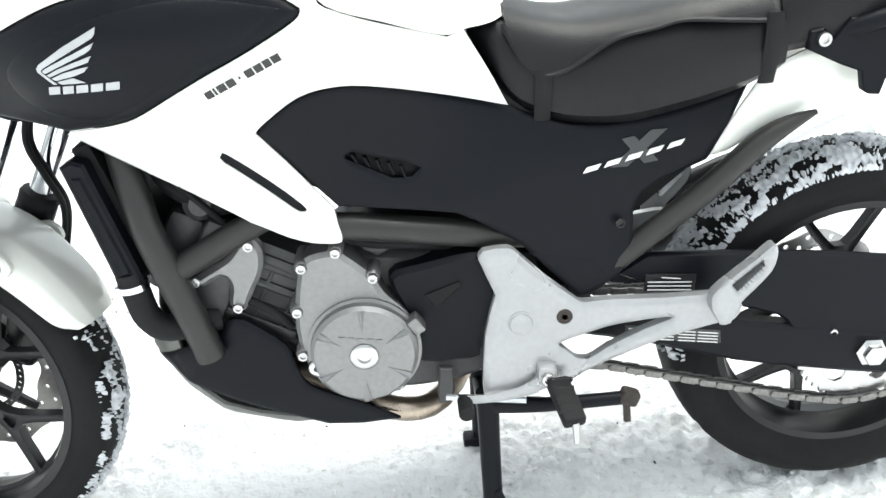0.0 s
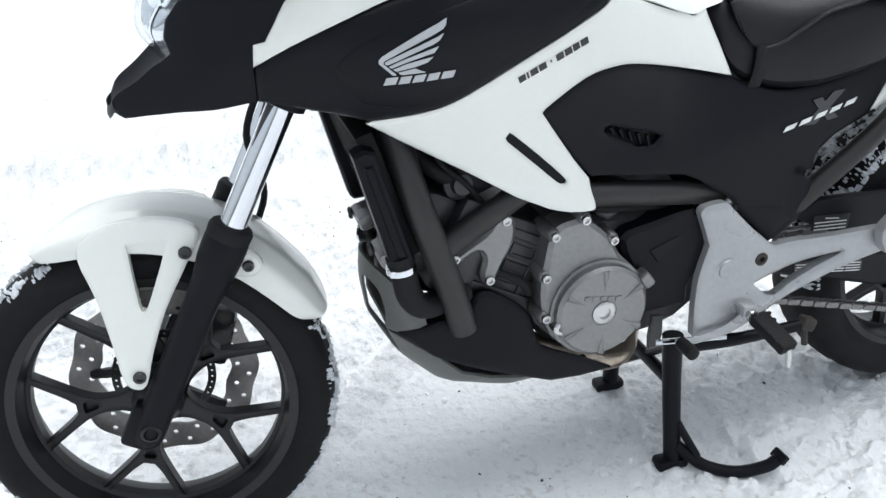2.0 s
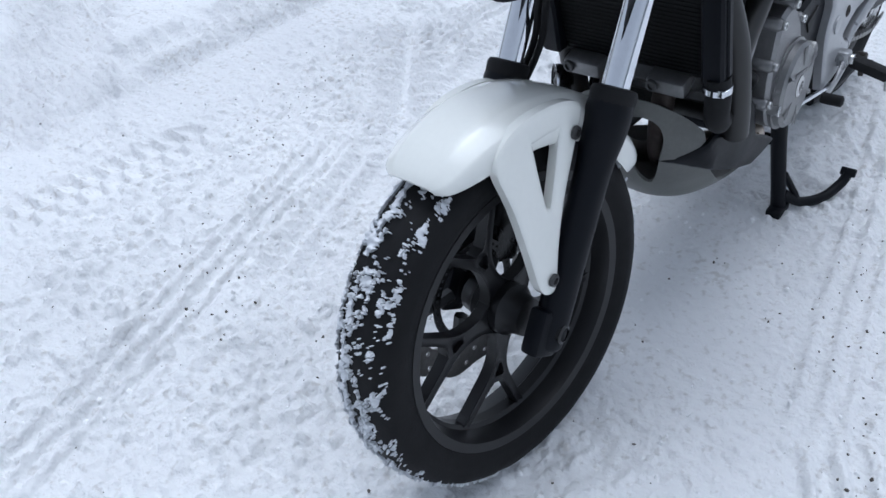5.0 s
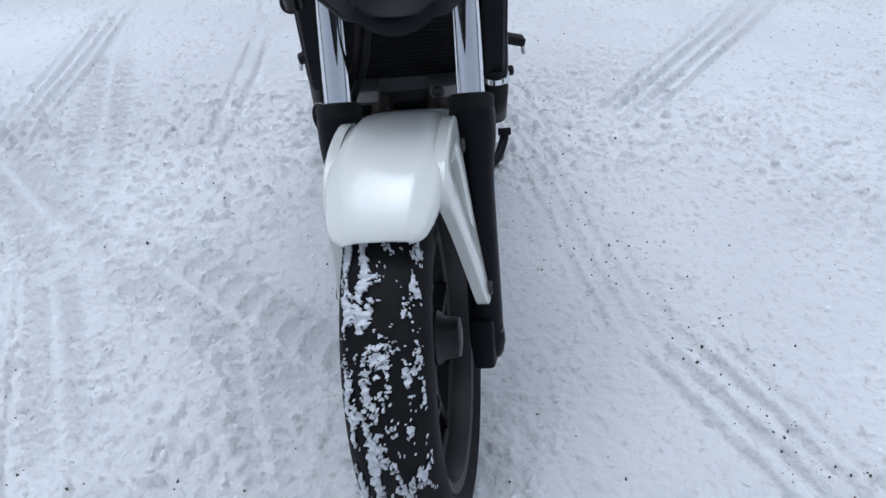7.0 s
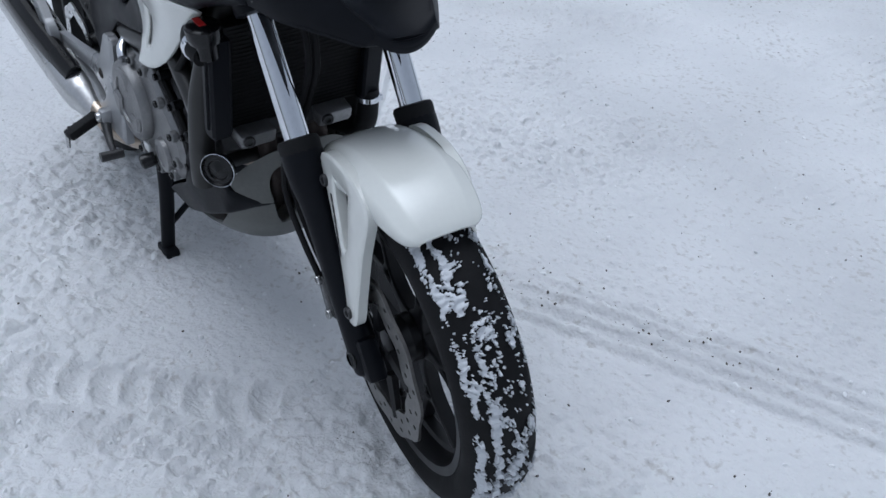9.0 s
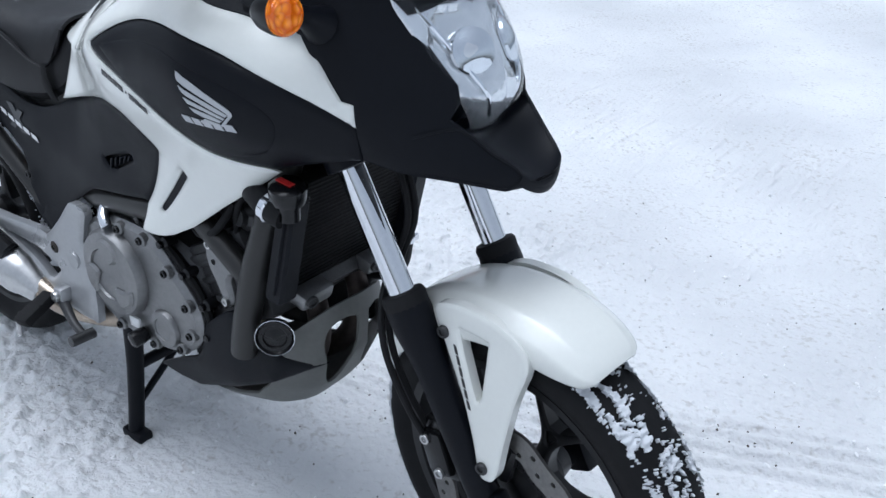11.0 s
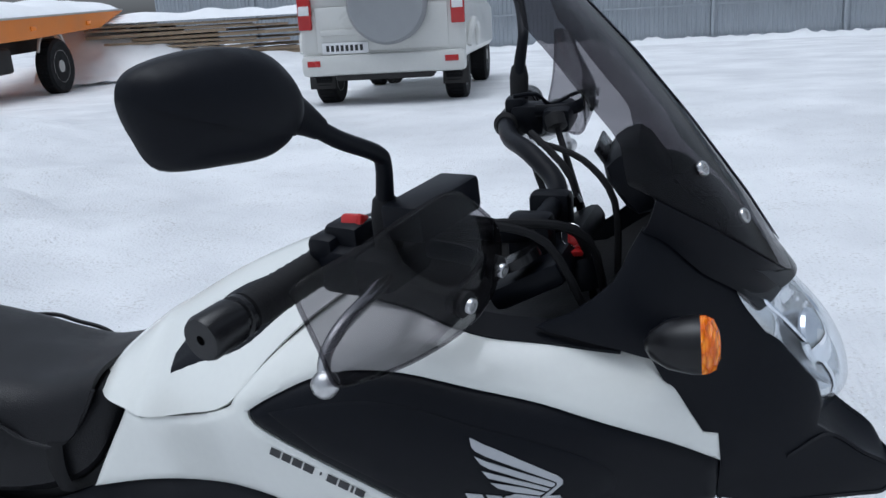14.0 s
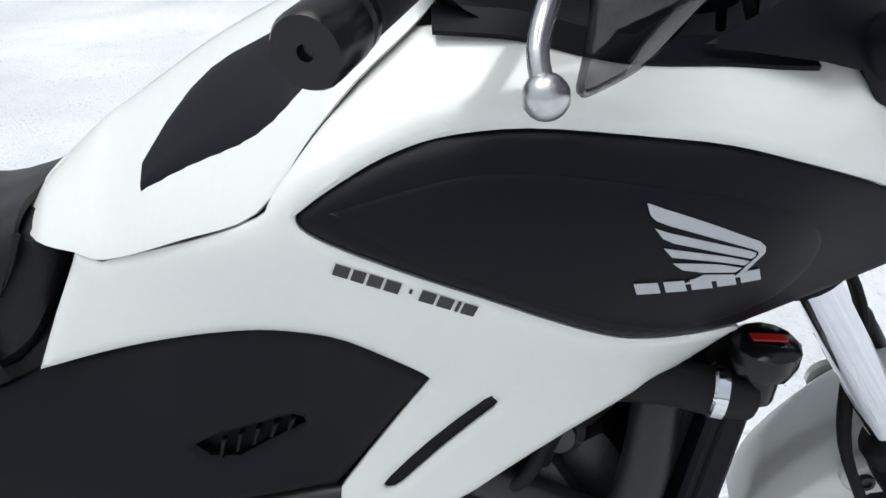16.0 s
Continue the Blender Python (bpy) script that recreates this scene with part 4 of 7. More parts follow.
# headlight
rows_h = [(1.042, 0.1, 0.184, 0.132), (1.02, 0.102, 0.174, 0.117), (0.99, 0.096, 0.152, 0.09), (0.955, 0.086, 0.126, 0.069), (0.925, 0.074, 0.106, 0.06), (0.9, 0.06, 0.099, 0.06), (0.875, 0.042, 0.1, 0.076), (0.852, 0.026, 0.106, 0.092)]
grid = [[(xc + (xe - xc) * u * u, w * u, z) for u in np.linspace(-1, 1, 17)] for z, w, xe, xc in curve(rows_h, 3)]
bm = bmesh.new()
loft(bm, grid, closed=False)
lamp = part("headlight", bm, LENS, bike, "lit clear headlight with bright reflector")
lamp.visible_shadow = False
bm = bmesh.new()
bowl = lambda y, z: 0.02 * max(1 - (abs(y) - 0.045) ** 2 / 0.0016 - (z - 0.965) ** 2 / 0.003, 0) ** 0.5
loft(bm, [[(x + 0.007 + bowl(y, z) + 0.006 * math.exp(-(y / 0.01) ** 2), y * 0.985, z) for x, y, z in row] for row in [[tuple(np.array(r[int(k)]) * (1 - k % 1) + np.array(r[min(int(k) + 1, 16)]) * (k % 1)) for k in np.linspace(0, 16, 49)] for r in grid]], closed=False)
part("reflector", bm, LAMPSILVER, lamp)


def grid_x(y, z):
    _, w, xe, xc = min(curve(rows_h, 8), key=lambda q: abs(q[0] - z))
    return xc + (xe - xc) * min(y / w, 1) ** 2


for s in (-1, 1):
    bm = bmesh.new()
    turned(bm, [(0.03, -0.004), (0.032, 0.0), (0.03, 0.004), (0.024, 0.006), (0.014, 0.01), (0.002, 0.012)], (grid_x(0.04, 0.965) + 0.016, s * 0.04, 0.965), (-1, s * 0.5, 0.45), 28)
    part("projector_bowl", bm, REFLECTOR, lamp, "bright chrome lamp bowl")
    bm = bmesh.new()
    tube(bm, [(grid_x(y, z) + 0.009, s * y, z) for y, z in ((0.082, 1.022), (0.072, 0.99), (0.055, 0.945), (0.036, 0.91), (0.02, 0.878))], 0.0035, 8, 4)
    part("reflector_rib", bm, REFLECTOR, lamp)
for y, z, r in ((0.0, 0.965, 0.011), (0.0, 0.885, 0.006)):
    bm = bmesh.new()
    turned(bm, [(r * 0.3, -0.02), (r, -0.012), (r, 0.004), (r * 0.6, 0.014), (r * 0.1, 0.016)], (0.128, y, z), (-1, 0, 0.2), 14)
    part("bulb", bm, LAMPGLOW, lamp)
bm = bmesh.new()
loft(bm, [[(x + 0.06, y * 0.97, z) for x, y, z in row] for row in grid[::3]], closed=False)
part("lamp_housing", bm, BLACK, lamp)

# smoked windscreen
mid_x = lambda z: np.interp(z, [1.036, 1.115, 1.2, 1.27, 1.33, 1.40], [0.122, 0.172, 0.234, 0.29, 0.345, 0.42])
wide = lambda z: np.interp(z, [1.036, 1.05, 1.08, 1.12, 1.15, 1.19, 1.24, 1.3, 1.36, 1.4], [0.03, 0.075, 0.115, 0.148, 0.163, 0.152, 0.152, 0.15, 0.125, 0.06])
rows = []
for z in np.linspace(1.036, 1.4, 30):
    rows.append([(mid_x(z) + 1.7 * (u * wide(z)) ** 2 + 2590 * (u * wide(z)) ** 6, u * wide(z), z + 0.25 * (u * wide(z)) ** 2) for u in np.linspace(-1, 1, 25)])
bm = bmesh.new()
loft(bm, [r + [(x + 0.004, y, z) for x, y, z in r[::-1]] for r in rows])
screen = part("windscreen", bm, SCREEN, bike, "smoked acrylic windscreen")
# opaque, finely flecked navy layer laid over the far half of the screen
bm = bmesh.new()
far_rows = [[(mid_x(z) + 1.7 * (u * wide(z)) ** 2 + 2590 * (u * wide(z)) ** 6 - 0.0025, u * wide(z), z + 0.25 * (u * wide(z)) ** 2) for u in np.linspace(-0.8, -0.1, 13)] for z in np.linspace(1.06, 1.39, 26)]
loft(bm, [r + [(x + 0.0012, y, z) for x, y, z in r[::-1]] for r in far_rows])
part("screen_film", bm, NAVYLAYER, screen, "finely flecked navy layer over the far half of the screen")
for s in (-1, 1):
    bolt(screen, (0.225, s * 0.107, 1.16), (-0.8, s * 0.45, 0.4), 0.008, 0.0045, STEEL)
    bolt(screen, (0.183, s * 0.087, 1.108), (-0.8, s * 0.45, 0.4), 0.008, 0.0045, STEEL)
# black skirt between the lower edge of the screen and the cowl
for s in (-1, 1):
    upper = [(mid_x(z) + 1.7 * wide(z) ** 2 + 2590 * wide(z) ** 6 + 0.004, s * wide(z), z + 0.25 * wide(z) ** 2) for z in (1.037, 1.06, 1.085, 1.11, 1.135)]
    lower = [(x, s * (float(front(x, z)) - 0.001), z) for x, z in ((0.165, 1.01), (0.19, 1.036), (0.225, 1.062), (0.258, 1.095), (0.28, 1.108))]
    rows = [[tuple(np.array(a) * (1 - k) + np.array(b) * k - np.array((0, 0, 0.006 * math.sin(math.pi * k)))) for k in np.linspace(0, 1, 7)] for a, b in zip(curve(upper, 4), curve(lower, 4))]
    bm = bmesh.new()
    loft(bm, rows, closed=False)
    thicken(bm, 0.003)
    part("screen_skirt", bm, BLACK, bike)
# cowl lip under the screen and the inner dash
bm = bmesh.new()
rows = [[(mid_x(z) + dx + 3.2 * (u * w) ** 2, u * w, z + dz) for u in np.linspace(-1, 1, 15)] for z, w, dx, dz in ((1.036, 0.09, -0.004, -0.002), (1.044, 0.1, 0.004, 0.008), (1.08, 0.125, 0.012, 0), (1.12, 0.14, 0.018, 0), (1.15, 0.13, 0.03, 0.0))]
loft(bm, rows, closed=False)
part("screen_base", bm, GLOSSBLACK, bike)
bm = bmesh.new()
block(bm, (0.285, 0, 1.145), (0.055, 0.18, 0.075), 0.02, Matrix.Rotation(radians(35), 4, "Y"))
meter = part("instrument_panel", bm, BLACK, bike, "dark digital instrument panel")
bm = bmesh.new()
block(bm, (0.3155, 0, 1.155), (0.004, 0.14, 0.05), 0.001, Matrix.Rotation(radians(35), 4, "Y"))
part("display", bm, GLOSSBLACK, meter)

# storage lid on top of the tank
LID = [(0.955, 0.075, 0.902, 0.915), (0.93, 0.11, 0.896, 0.934), (0.89, 0.13, 0.892, 0.962), (0.86, 0.14, 0.887, 0.978), (0.78, 0.18, 0.915, 1.022), (0.71, 0.207, 0.942, 1.052), (0.665, 0.185, 0.99, 1.068), (0.63, 0.165, 1.022, 1.079), (0.585, 0.135, 1.052, 1.088), (0.56, 0.1, 1.07, 1.086)]
lid_rows = curve(LID, 4)


def lid_point(row, u, lift=0.0):
    x, w, z0, z1 = row
    return (x, (w - 0.001) * u, z0 + 0.0015 + (z1 - z0 + lift) * max(1 - abs(u) ** 1.8, 0) ** 0.85 + lift)


bm = bmesh.new()
loft(bm, [[lid_point(r, u) for u in np.sin(np.linspace(-1, 1, 41) * math.pi / 2)] for r in lid_rows], closed=False)
thicken(bm, 0.004)
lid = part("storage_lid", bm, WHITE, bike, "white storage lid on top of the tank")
for s in (-1, 1):
    rows = []
    for r in lid_rows:
        k = (r[0] - 0.585) / (0.838 - 0.585)
        if 0 <= k <= 1.0:
            lo, hi = 0.80, 0.80 - 0.5 * math.sin(min((1 - k) * 2.6, 1) * math.pi / 2)
            rows.append([lid_point(r, s * (lo + (hi - lo) * v), 0.0025 if 0 < v < 1 else -0.001) for v in np.linspace(0, 1, 9)])
    bm = bmesh.new()
    loft(bm, rows, closed=False)
    thicken(bm, 0.002)
    part("lid_strip", bm, BLACK, lid, "matte black strip set into the lid")
bm = bmesh.new()
block(bm, (0.60, 0.03, 1.085), (0.05, 0.09, 0.001), 0, Matrix.Rotation(radians(12), 4, "Y"))
part("warning_label", bm, DECALWHITE, lid)

# dark core behind the panels
bm = bmesh.new()
loft(bm, [[(x, w, z0), (x, w, z1 - 0.03), (x, w * 0.6, z1), (x, -w * 0.6, z1), (x, -w, z1 - 0.03), (x, -w, z0)] for x, w, z0, z1 in
          ((0.22, 0.09, 0.85, 0.93), (0.3, 0.13, 0.82, 0.985), (0.45, 0.15, 0.8, 0.96), (0.6, 0.15, 0.72, 0.98), (0.7, 0.13, 0.66, 0.98), (0.85, 0.115, 0.64, 0.9), (0.98, 0.11, 0.6, 0.8), (1.1, 0.1, 0.56, 0.76), (1.25, 0.09, 0.68, 0.78))])
part("inner_body", bm, ENGINEBLACK, bike)
bm = bmesh.new()
loft(bm, [[(x, w * u, z + 0.03 * u * u) for u in np.linspace(-1, 1, 11)] for x, w, z in ((0.27, 0.15, 1.03), (0.33, 0.155, 0.99), (0.42, 0.155, 0.98), (0.5, 0.15, 0.99), (0.55, 0.14, 1.02), (0.59, 0.125, 1.055))], closed=False)
part("cockpit_tray", bm, ENGINEBLACK, bike)
for s in (-1, 1):
    bm = bmesh.new()
    loft(bm, [[(x, s * (float(body(x, z)) - 0.008 - 0.03 * k), z - 0.004 + 0.014 * k) for k in (0, 0.35, 0.7, 1)] for x, z in curve([(0.3, 0.996), (0.367, 1.006), (0.425, 1.013), (0.464, 1.022), (0.513, 1.036), (0.575, 1.043)], 4)], closed=False)
    thicken(bm, 0.004)
    part("cockpit_trim", bm, BLACK, bike)

# seats
bm = bmesh.new()
seat_rows = [(0.9, 0.07, 0.875, 0.9), (0.93, 0.105, 0.83, 0.908), (0.96, 0.118, 0.782, 0.905), (1.0, 0.125, 0.758, 0.895), (1.05, 0.132, 0.746, 0.888), (1.12, 0.142, 0.746, 0.896), (1.2, 0.15, 0.764, 0.912), (1.28, 0.15, 0.788, 0.925), (1.34, 0.145, 0.815, 0.93)]


def seat_ring(row, grow=0.0):
    x, w, z0, z1 = row
    h = z1 - z0
    half = [(0.82, 0.0), (0.97, 0.12), (1.0, 0.35), (0.97, 0.6), (0.86, 0.84), (0.66, 0.955), (0.34, 0.985), (0.0, 1.0)]
    pts = [(x, (w + grow) * u, z0 + h * v + grow * (v > 0.5)) for u, v in half]
    return pts + [(a, -b, c) for a, b, c in pts[-2::-1]]


loft(bm, [seat_ring(r) for r in curve(seat_rows, 4)])
seat = part("rider_seat", bm, VINYL, bike, "black vinyl rider seat")
# padded cover drawn over the seat, with a lobe hanging down at the front corner
bm = bmesh.new()
rows = []
for r in curve(seat_rows, 6):
    x = r[0]
    if 0.945 <= x <= 1.32:
        low = np.interp(x, [0.945, 0.97, 1.0, 1.03, 1.1, 1.19, 1.3], [0.895, 0.84, 0.822, 0.828, 0.872, 0.893, 0.888])
        ring = [q for q in (Vector(p) for p in curve(seat_ring(r, 0.009), 3))]
        keep = []
        for q, r2 in zip(ring, ring[1:]):
            if q.z > low:
                keep.append(q)
            if (q.z > low) != (r2.z > low):
                keep.append(q.lerp(r2, (low - q.z) / (r2.z - q.z)))
        ys = np.linspace(-1, 1, 27)
        t = np.linspace(0, len(keep) - 1, 27)
        rows.append([tuple(keep[int(a)].lerp(keep[min(int(a) + 1, len(keep) - 1)], a - int(a))) for a in t])
loft(bm, rows, closed=False)
thicken(bm, 0.006)
pad = part("seat_pad", bm, VINYL, seat, "quilted black seat cover strapped on")
for s in (-1, 1):
    bm = bmesh.new()
    tube(bm, [(x, s * (np.interp(x, [0.945, 1.0, 1.1, 1.3], [0.113, 0.131, 0.146, 0.155])), np.interp(x, [0.945, 0.97, 1.0, 1.03, 1.1, 1.19, 1.3], [0.895, 0.842, 0.824, 0.83, 0.874, 0.895, 0.89])) for x in (0.945, 0.96, 0.98, 1.0, 1.03, 1.06, 1.1, 1.15, 1.19, 1.25, 1.3)], 0.0035, 6)
    part("piping", bm, VINYL, pad)
    for x, z0, z1 in ((1.0, 0.757, 0.83), (1.315, 0.8, 0.9)):
        bm = bmesh.new()
        w = float(np.interp(x, [0.93, 1.05, 1.34], [0.12, 0.136, 0.15]))
        tube(bm, [(x, s * w * 0.93, z0), (x, s * (w + 0.003), (z0 + z1) / 2), (x, s * (w + 0.002), z1)], 0.012, 8, 3, 0.25)
        part("strap", bm, RUBBER, seat)
bm = bmesh.new()
loft(bm, [seat_ring(r) for r in curve([(1.33, 0.14, 0.835, 0.945), (1.38, 0.15, 0.845, 0.98), (1.5, 0.145, 0.865, 1.0), (1.62, 0.12, 0.885, 1.0), (1.7, 0.08, 0.91, 0.98)], 4)])
part("pillion_seat", bm, VINYL, bike, "black vinyl pillion seat")
# white tail cowl and grab rail
for s in (-1, 1):
    bm = bmesh.new()
    loop = flat([(1.252, 0.686), (1.31, 0.79), (1.345, 0.825), (1.45, 0.862), (1.6, 0.9), (1.72, 0.925)], 3) + flat([(1.74, 0.9), (1.66, 0.85), (1.55, 0.81), (1.45, 0.77), (1.36, 0.735), (1.28, 0.692)], 3)
    sheet(bm, [loop], lambda x, z: 0.125 - (x - 1.25) * 0.06 + (z - 0.8) * 0.1, 0.005, s, 0.025, 0.004)
    part("tail_cowl", bm, WHITE, bike, "white tail side cowl")
    bm = bmesh.new()
    tube(bm, [(1.40, s * 0.13, 0.862), (1.5, s * 0.17, 0.9), (1.62, s * 0.17, 0.945), (1.75, s * 0.11, 0.98)], 0.014, 10, 4)
    rail = part("grab_rail", bm, BLACK, bike, "black grab rail")
    bm = bmesh.new()
    slab(bm, [(1.366, 0.872), (1.366, 0.846), (1.416, 0.823), (1.446, 0.812), (1.452, 0.785), (1.462, 0.779), (1.478, 0.778), (1.484, 0.8), (1.505, 0.83), (1.54, 0.85), (1.54, 0.885), (1.42, 0.888), (1.4, 0.86), (1.385, 0.876)], s * 0.136, s * 0.152, 0.003)
    part("rail_bracket", bm, BLACK, rail)
    bolt(rail, (1.385, s * 0.152, 0.86), (0, s, 0), 0.01, 0.007)

# frame
for s in (-1, 1):
    bm = bmesh.new()
    tube(bm, [(0.66, s * 0.14, 0.618), (0.72, s * 0.14, 0.616), (0.83, s * 0.134, 0.6), (0.91, s * 0.122, 0.586), (0.98, s * 0.095, 0.57)], 0.021, 16)
    part("frame_rail", bm, FRAME, bike, "dark grey frame tube")
    bm = bmesh.new()
    tube(bm, [(1.05, s * 0.118, 0.475), (1.149, s * 0.122, 0.555), (1.252, s * 0.128, 0.643), (1.319, s * 0.13, 0.708), (1.362, s * 0.13, 0.736), (1.4, s * 0.13, 0.752)], [0.019, 0.019, 0.019, 0.018, 0.013, 0.004], 14)
    part("rear_frame_tube", bm, FRAME, bike, "dark grey rear frame tube")
    bm = bmesh.new()
    tube(bm, [(0.37, s * 0.08, 0.85), (0.386, s * 0.1, 0.785), (0.395, s * 0.115, 0.745), (0.405, s * 0.131, 0.7), (0.42, s * 0.148, 0.638), (0.437, s * 0.155, 0.586), (0.469, s * 0.157, 0.485), (0.487, s * 0.155, 0.42)], 0.023, 16)
    part("down_tube", bm, FRAME, bike, "dark grey front down tube")
    bm = bmesh.new()
    tube(bm, [(0.45, s * 0.15, 0.563), (0.527, s * 0.142, 0.604), (0.62, s * 0.13, 0.65)], 0.02, 14, 3)
    part("frame_brace", bm, FRAME, bike)

# ---- engine ----
engine_root = bmesh.new()
slab(engine_root, curve([(0.63, 0.52), (0.7, 0.56), (0.8, 0.56), (0.9, 0.53), (0.95, 0.45), (0.94, 0.36), (0.86, 0.32), (0.74, 0.315), (0.65, 0.34), (0.6, 0.42)], 2, True), -0.115, 0.125, 0.012)
engine = part("engine", engine_root, DARKALU, bike, "grey cast engine with forward-leaning cylinders")
LEAN_CYL = Matrix.Rotation(radians(27), 4, "Y")


def cyl_block(name, along, size, mat, up=0.0, bevel=0.008):
    """A block on the leaning cylinder axis, along metres from the crankcase."""
    bm = bmesh.new()
    c = Vector((0.64, 0, 0.475)) + Vector((-math.cos(radians(27)), 0, math.sin(radians(27)))) * along + Vector((math.sin(radians(27)), 0, math.cos(radians(27)))) * up
    block(bm, c, size, bevel, LEAN_CYL)
    return part(name, bm, mat, engine)


cyl_block("cylinder_block", 0.055, (0.13, 0.23, 0.15), DARKALU)
for k, up in enumerate((-0.056, -0.03, 0.012, 0.05)):
    cyl_block("cylinder_rib", 0.06, (0.115, 0.24, 0.009 if k % 3 else 0.016), DARKALU, up, 0.003)
for along in (0.03, 0.075):
    cyl_block("cylinder_web", along, (0.006, 0.238, 0.11), DARKALU, 0.0, 0.002)
cyl_block("cylinder_head", 0.155, (0.08, 0.26, 0.165), DARKALU, 0.0, 0.014)
cyl_block("valve_cover", 0.22, (0.06, 0.225, 0.14), DARKALU, 0.0, 0.018)
for s in (-1, 1):
    bm = bmesh.new()
    slab(bm, curve([(0.469, 0.539), (0.494, 0.556), (0.527, 0.575), (0.547, 0.598), (0.566, 0.604), (0.58, 0.584), (0.577, 0.551), (0.561, 0.52), (0.546, 0.49), (0.53, 0.484), (0.521, 0.502), (0.526, 0.53), (0.515, 0.545), (0.487, 0.53)], 3, True), s * 0.11, s * 0.142, 0.007)
    head = part("head_side_cover", bm, ALU, engine, "silver cast cylinder head cover")
    for x, z in ((0.562, 0.594), (0.477, 0.541), (0.535, 0.494)):
        bolt(head, (x, s * 0.142, z), (0, s, 0), 0.008, 0.006, STEEL)
    for x, z in ((0.635, 0.522), (0.622, 0.452), (0.628, 0.49)):
        bm = bmesh.new()
        tube(bm, [(x, s * 0.112, z), (x - 0.065, s * 0.116, z + 0.034)], 0.0075, 10, 1)
        part("cylinder_stud", bm, DARKALU, engine)
# left generator cover
bm = bmesh.new()
outline_gen = [(0.635, 0.56), (0.65, 0.578), (0.688, 0.584), (0.705, 0.574), (0.742, 0.54), (0.758, 0.51), (0.79, 0.475), (0.806, 0.43), (0.8, 0.385), (0.765, 0.345), (0.71, 0.335), (0.655, 0.36), (0.63, 0.4), (0.62, 0.46), (0.626, 0.52)]
slab(bm, curve(outline_gen, 3, True), -0.1, -0.16, 0.007)
gen = part("generator_cover", bm, ALU, engine, "silver cast generator cover")
for x, z in ((0.638, 0.562), (0.69, 0.584), (0.742, 0.54), (0.625, 0.49), (0.627, 0.415), (0.77, 0.35), (0.8, 0.455)):
    bm = bmesh.new()
    turned(bm, [(0.012, 0), (0.012, 0.055), (0.009, 0.06)], (x, -0.1, z), (0, -1, 0), 12)
    boss = part("bolt_boss", bm, ALU, gen)
    bolt(boss, (x, -0.16, z), (0, -1, 0), 0.008, 0.007, STEEL)
bm = bmesh.new()
turned(bm, [(0.088, 0), (0.088, 0.006), (0.083, 0.007), (0.082, 0.018), (0.076, 0.024), (0.05, 0.026), (0.0225, 0.0262), (0.0225, 0.022), (0.004, 0.022)], (0.722, -0.158, 0.42), (0, -1, 0), 56)
drum = part("round_cover", bm, ALU, gen, "round cast cover with ribs and plug")
for k in range(6):
    a = radians(90 + 60 * k)
    c = Vector((0.722 + 0.06 * math.cos(a), -0.184, 0.42 + 0.06 * math.sin(a)))
    d, e = Vector((math.cos(a), 0, math.sin(a))), Vector((-math.sin(a), 0, math.cos(a)))
    bm = bmesh.new()
    loft(bm, [[c - d * 0.02, c - d * 0.02 + e * 0.0005, c - d * 0.02 + Vector((0, -0.001, 0))], [c + d * 0.018 + e * 0.006, c + d * 0.018 - e * 0.006, c + d * 0.018 + Vector((0, -0.004, 0))]])
    part("cover_rib", bm, ALU, drum)
bm = bmesh.new()
turned(bm, [(0.021, 0), (0.021, 0.004), (0.017, 0.006), (0.011, 0.006), (0.0105, 0.002), (0.002, 0.002)], (0.722, -0.181, 0.42), (0, -1, 0), 24)
part("inspection_plug", bm, STEEL, drum, "bright steel inspection plug")
bm = bmesh.new()
turned(bm, [(0.013, 0), (0.013, 0.026), (0.011, 0.028), (0.005, 0.028), (0.004, 0.022)], (0.648, -0.152, 0.4), (0, -1, 0), 18)
part("dowel_stud", bm, STEEL, drum, "protruding steel stud")
for k in range(5):
    bm = bmesh.new()
    block(bm, (0.69 + 0.014 * k, -0.185, 0.452 - 0.002 * k), (0.01, 0.002, 0.008), 0)
    part("embossed_bar", bm, ALU, drum)
bm = bmesh.new()
block(bm, (0.803, -0.165, 0.462), (0.02, 0.03, 0.028), 0.005, Matrix.Rotation(radians(-35), 4, "Y"))
part("cover_lug", bm, ALU, gen)
# left sprocket cover
bm = bmesh.new()
slab(bm, curve([(0.765, 0.53), (0.82, 0.55), (0.885, 0.563), (0.91, 0.555), (0.93, 0.5), (0.922, 0.45), (0.905, 0.42), (0.902, 0.385), (0.86, 0.38), (0.8, 0.385), (0.795, 0.45)], 3, True), -0.09, -0.148, 0.008)
sprocket_cover = part("sprocket_cover", bm, BLACK, engine, "matte black sprocket cover")
# raised black slab stands in for the shade inside a triangular recess
bm = bmesh.new()
slab(bm, [(0.818, 0.502), (0.872, 0.522), (0.876, 0.515), (0.835, 0.478)], -0.145, -0.151, 0.002)
part("recess_shade", bm, ENGINEBLACK, sprocket_cover)
# right clutch cover
bm = bmesh.new()
slab(bm, curve([(0.93, 0.53), (0.86, 0.57), (0.77, 0.575), (0.715, 0.563), (0.66, 0.51), (0.61, 0.45), (0.612, 0.39), (0.66, 0.345), (0.74, 0.325), (0.85, 0.33), (0.93, 0.37), (0.96, 0.45)], 3, True), 0.1, 0.155, 0.01)
clutch = part("clutch_cover", bm, ALU, engine, "silver cast clutch cover")
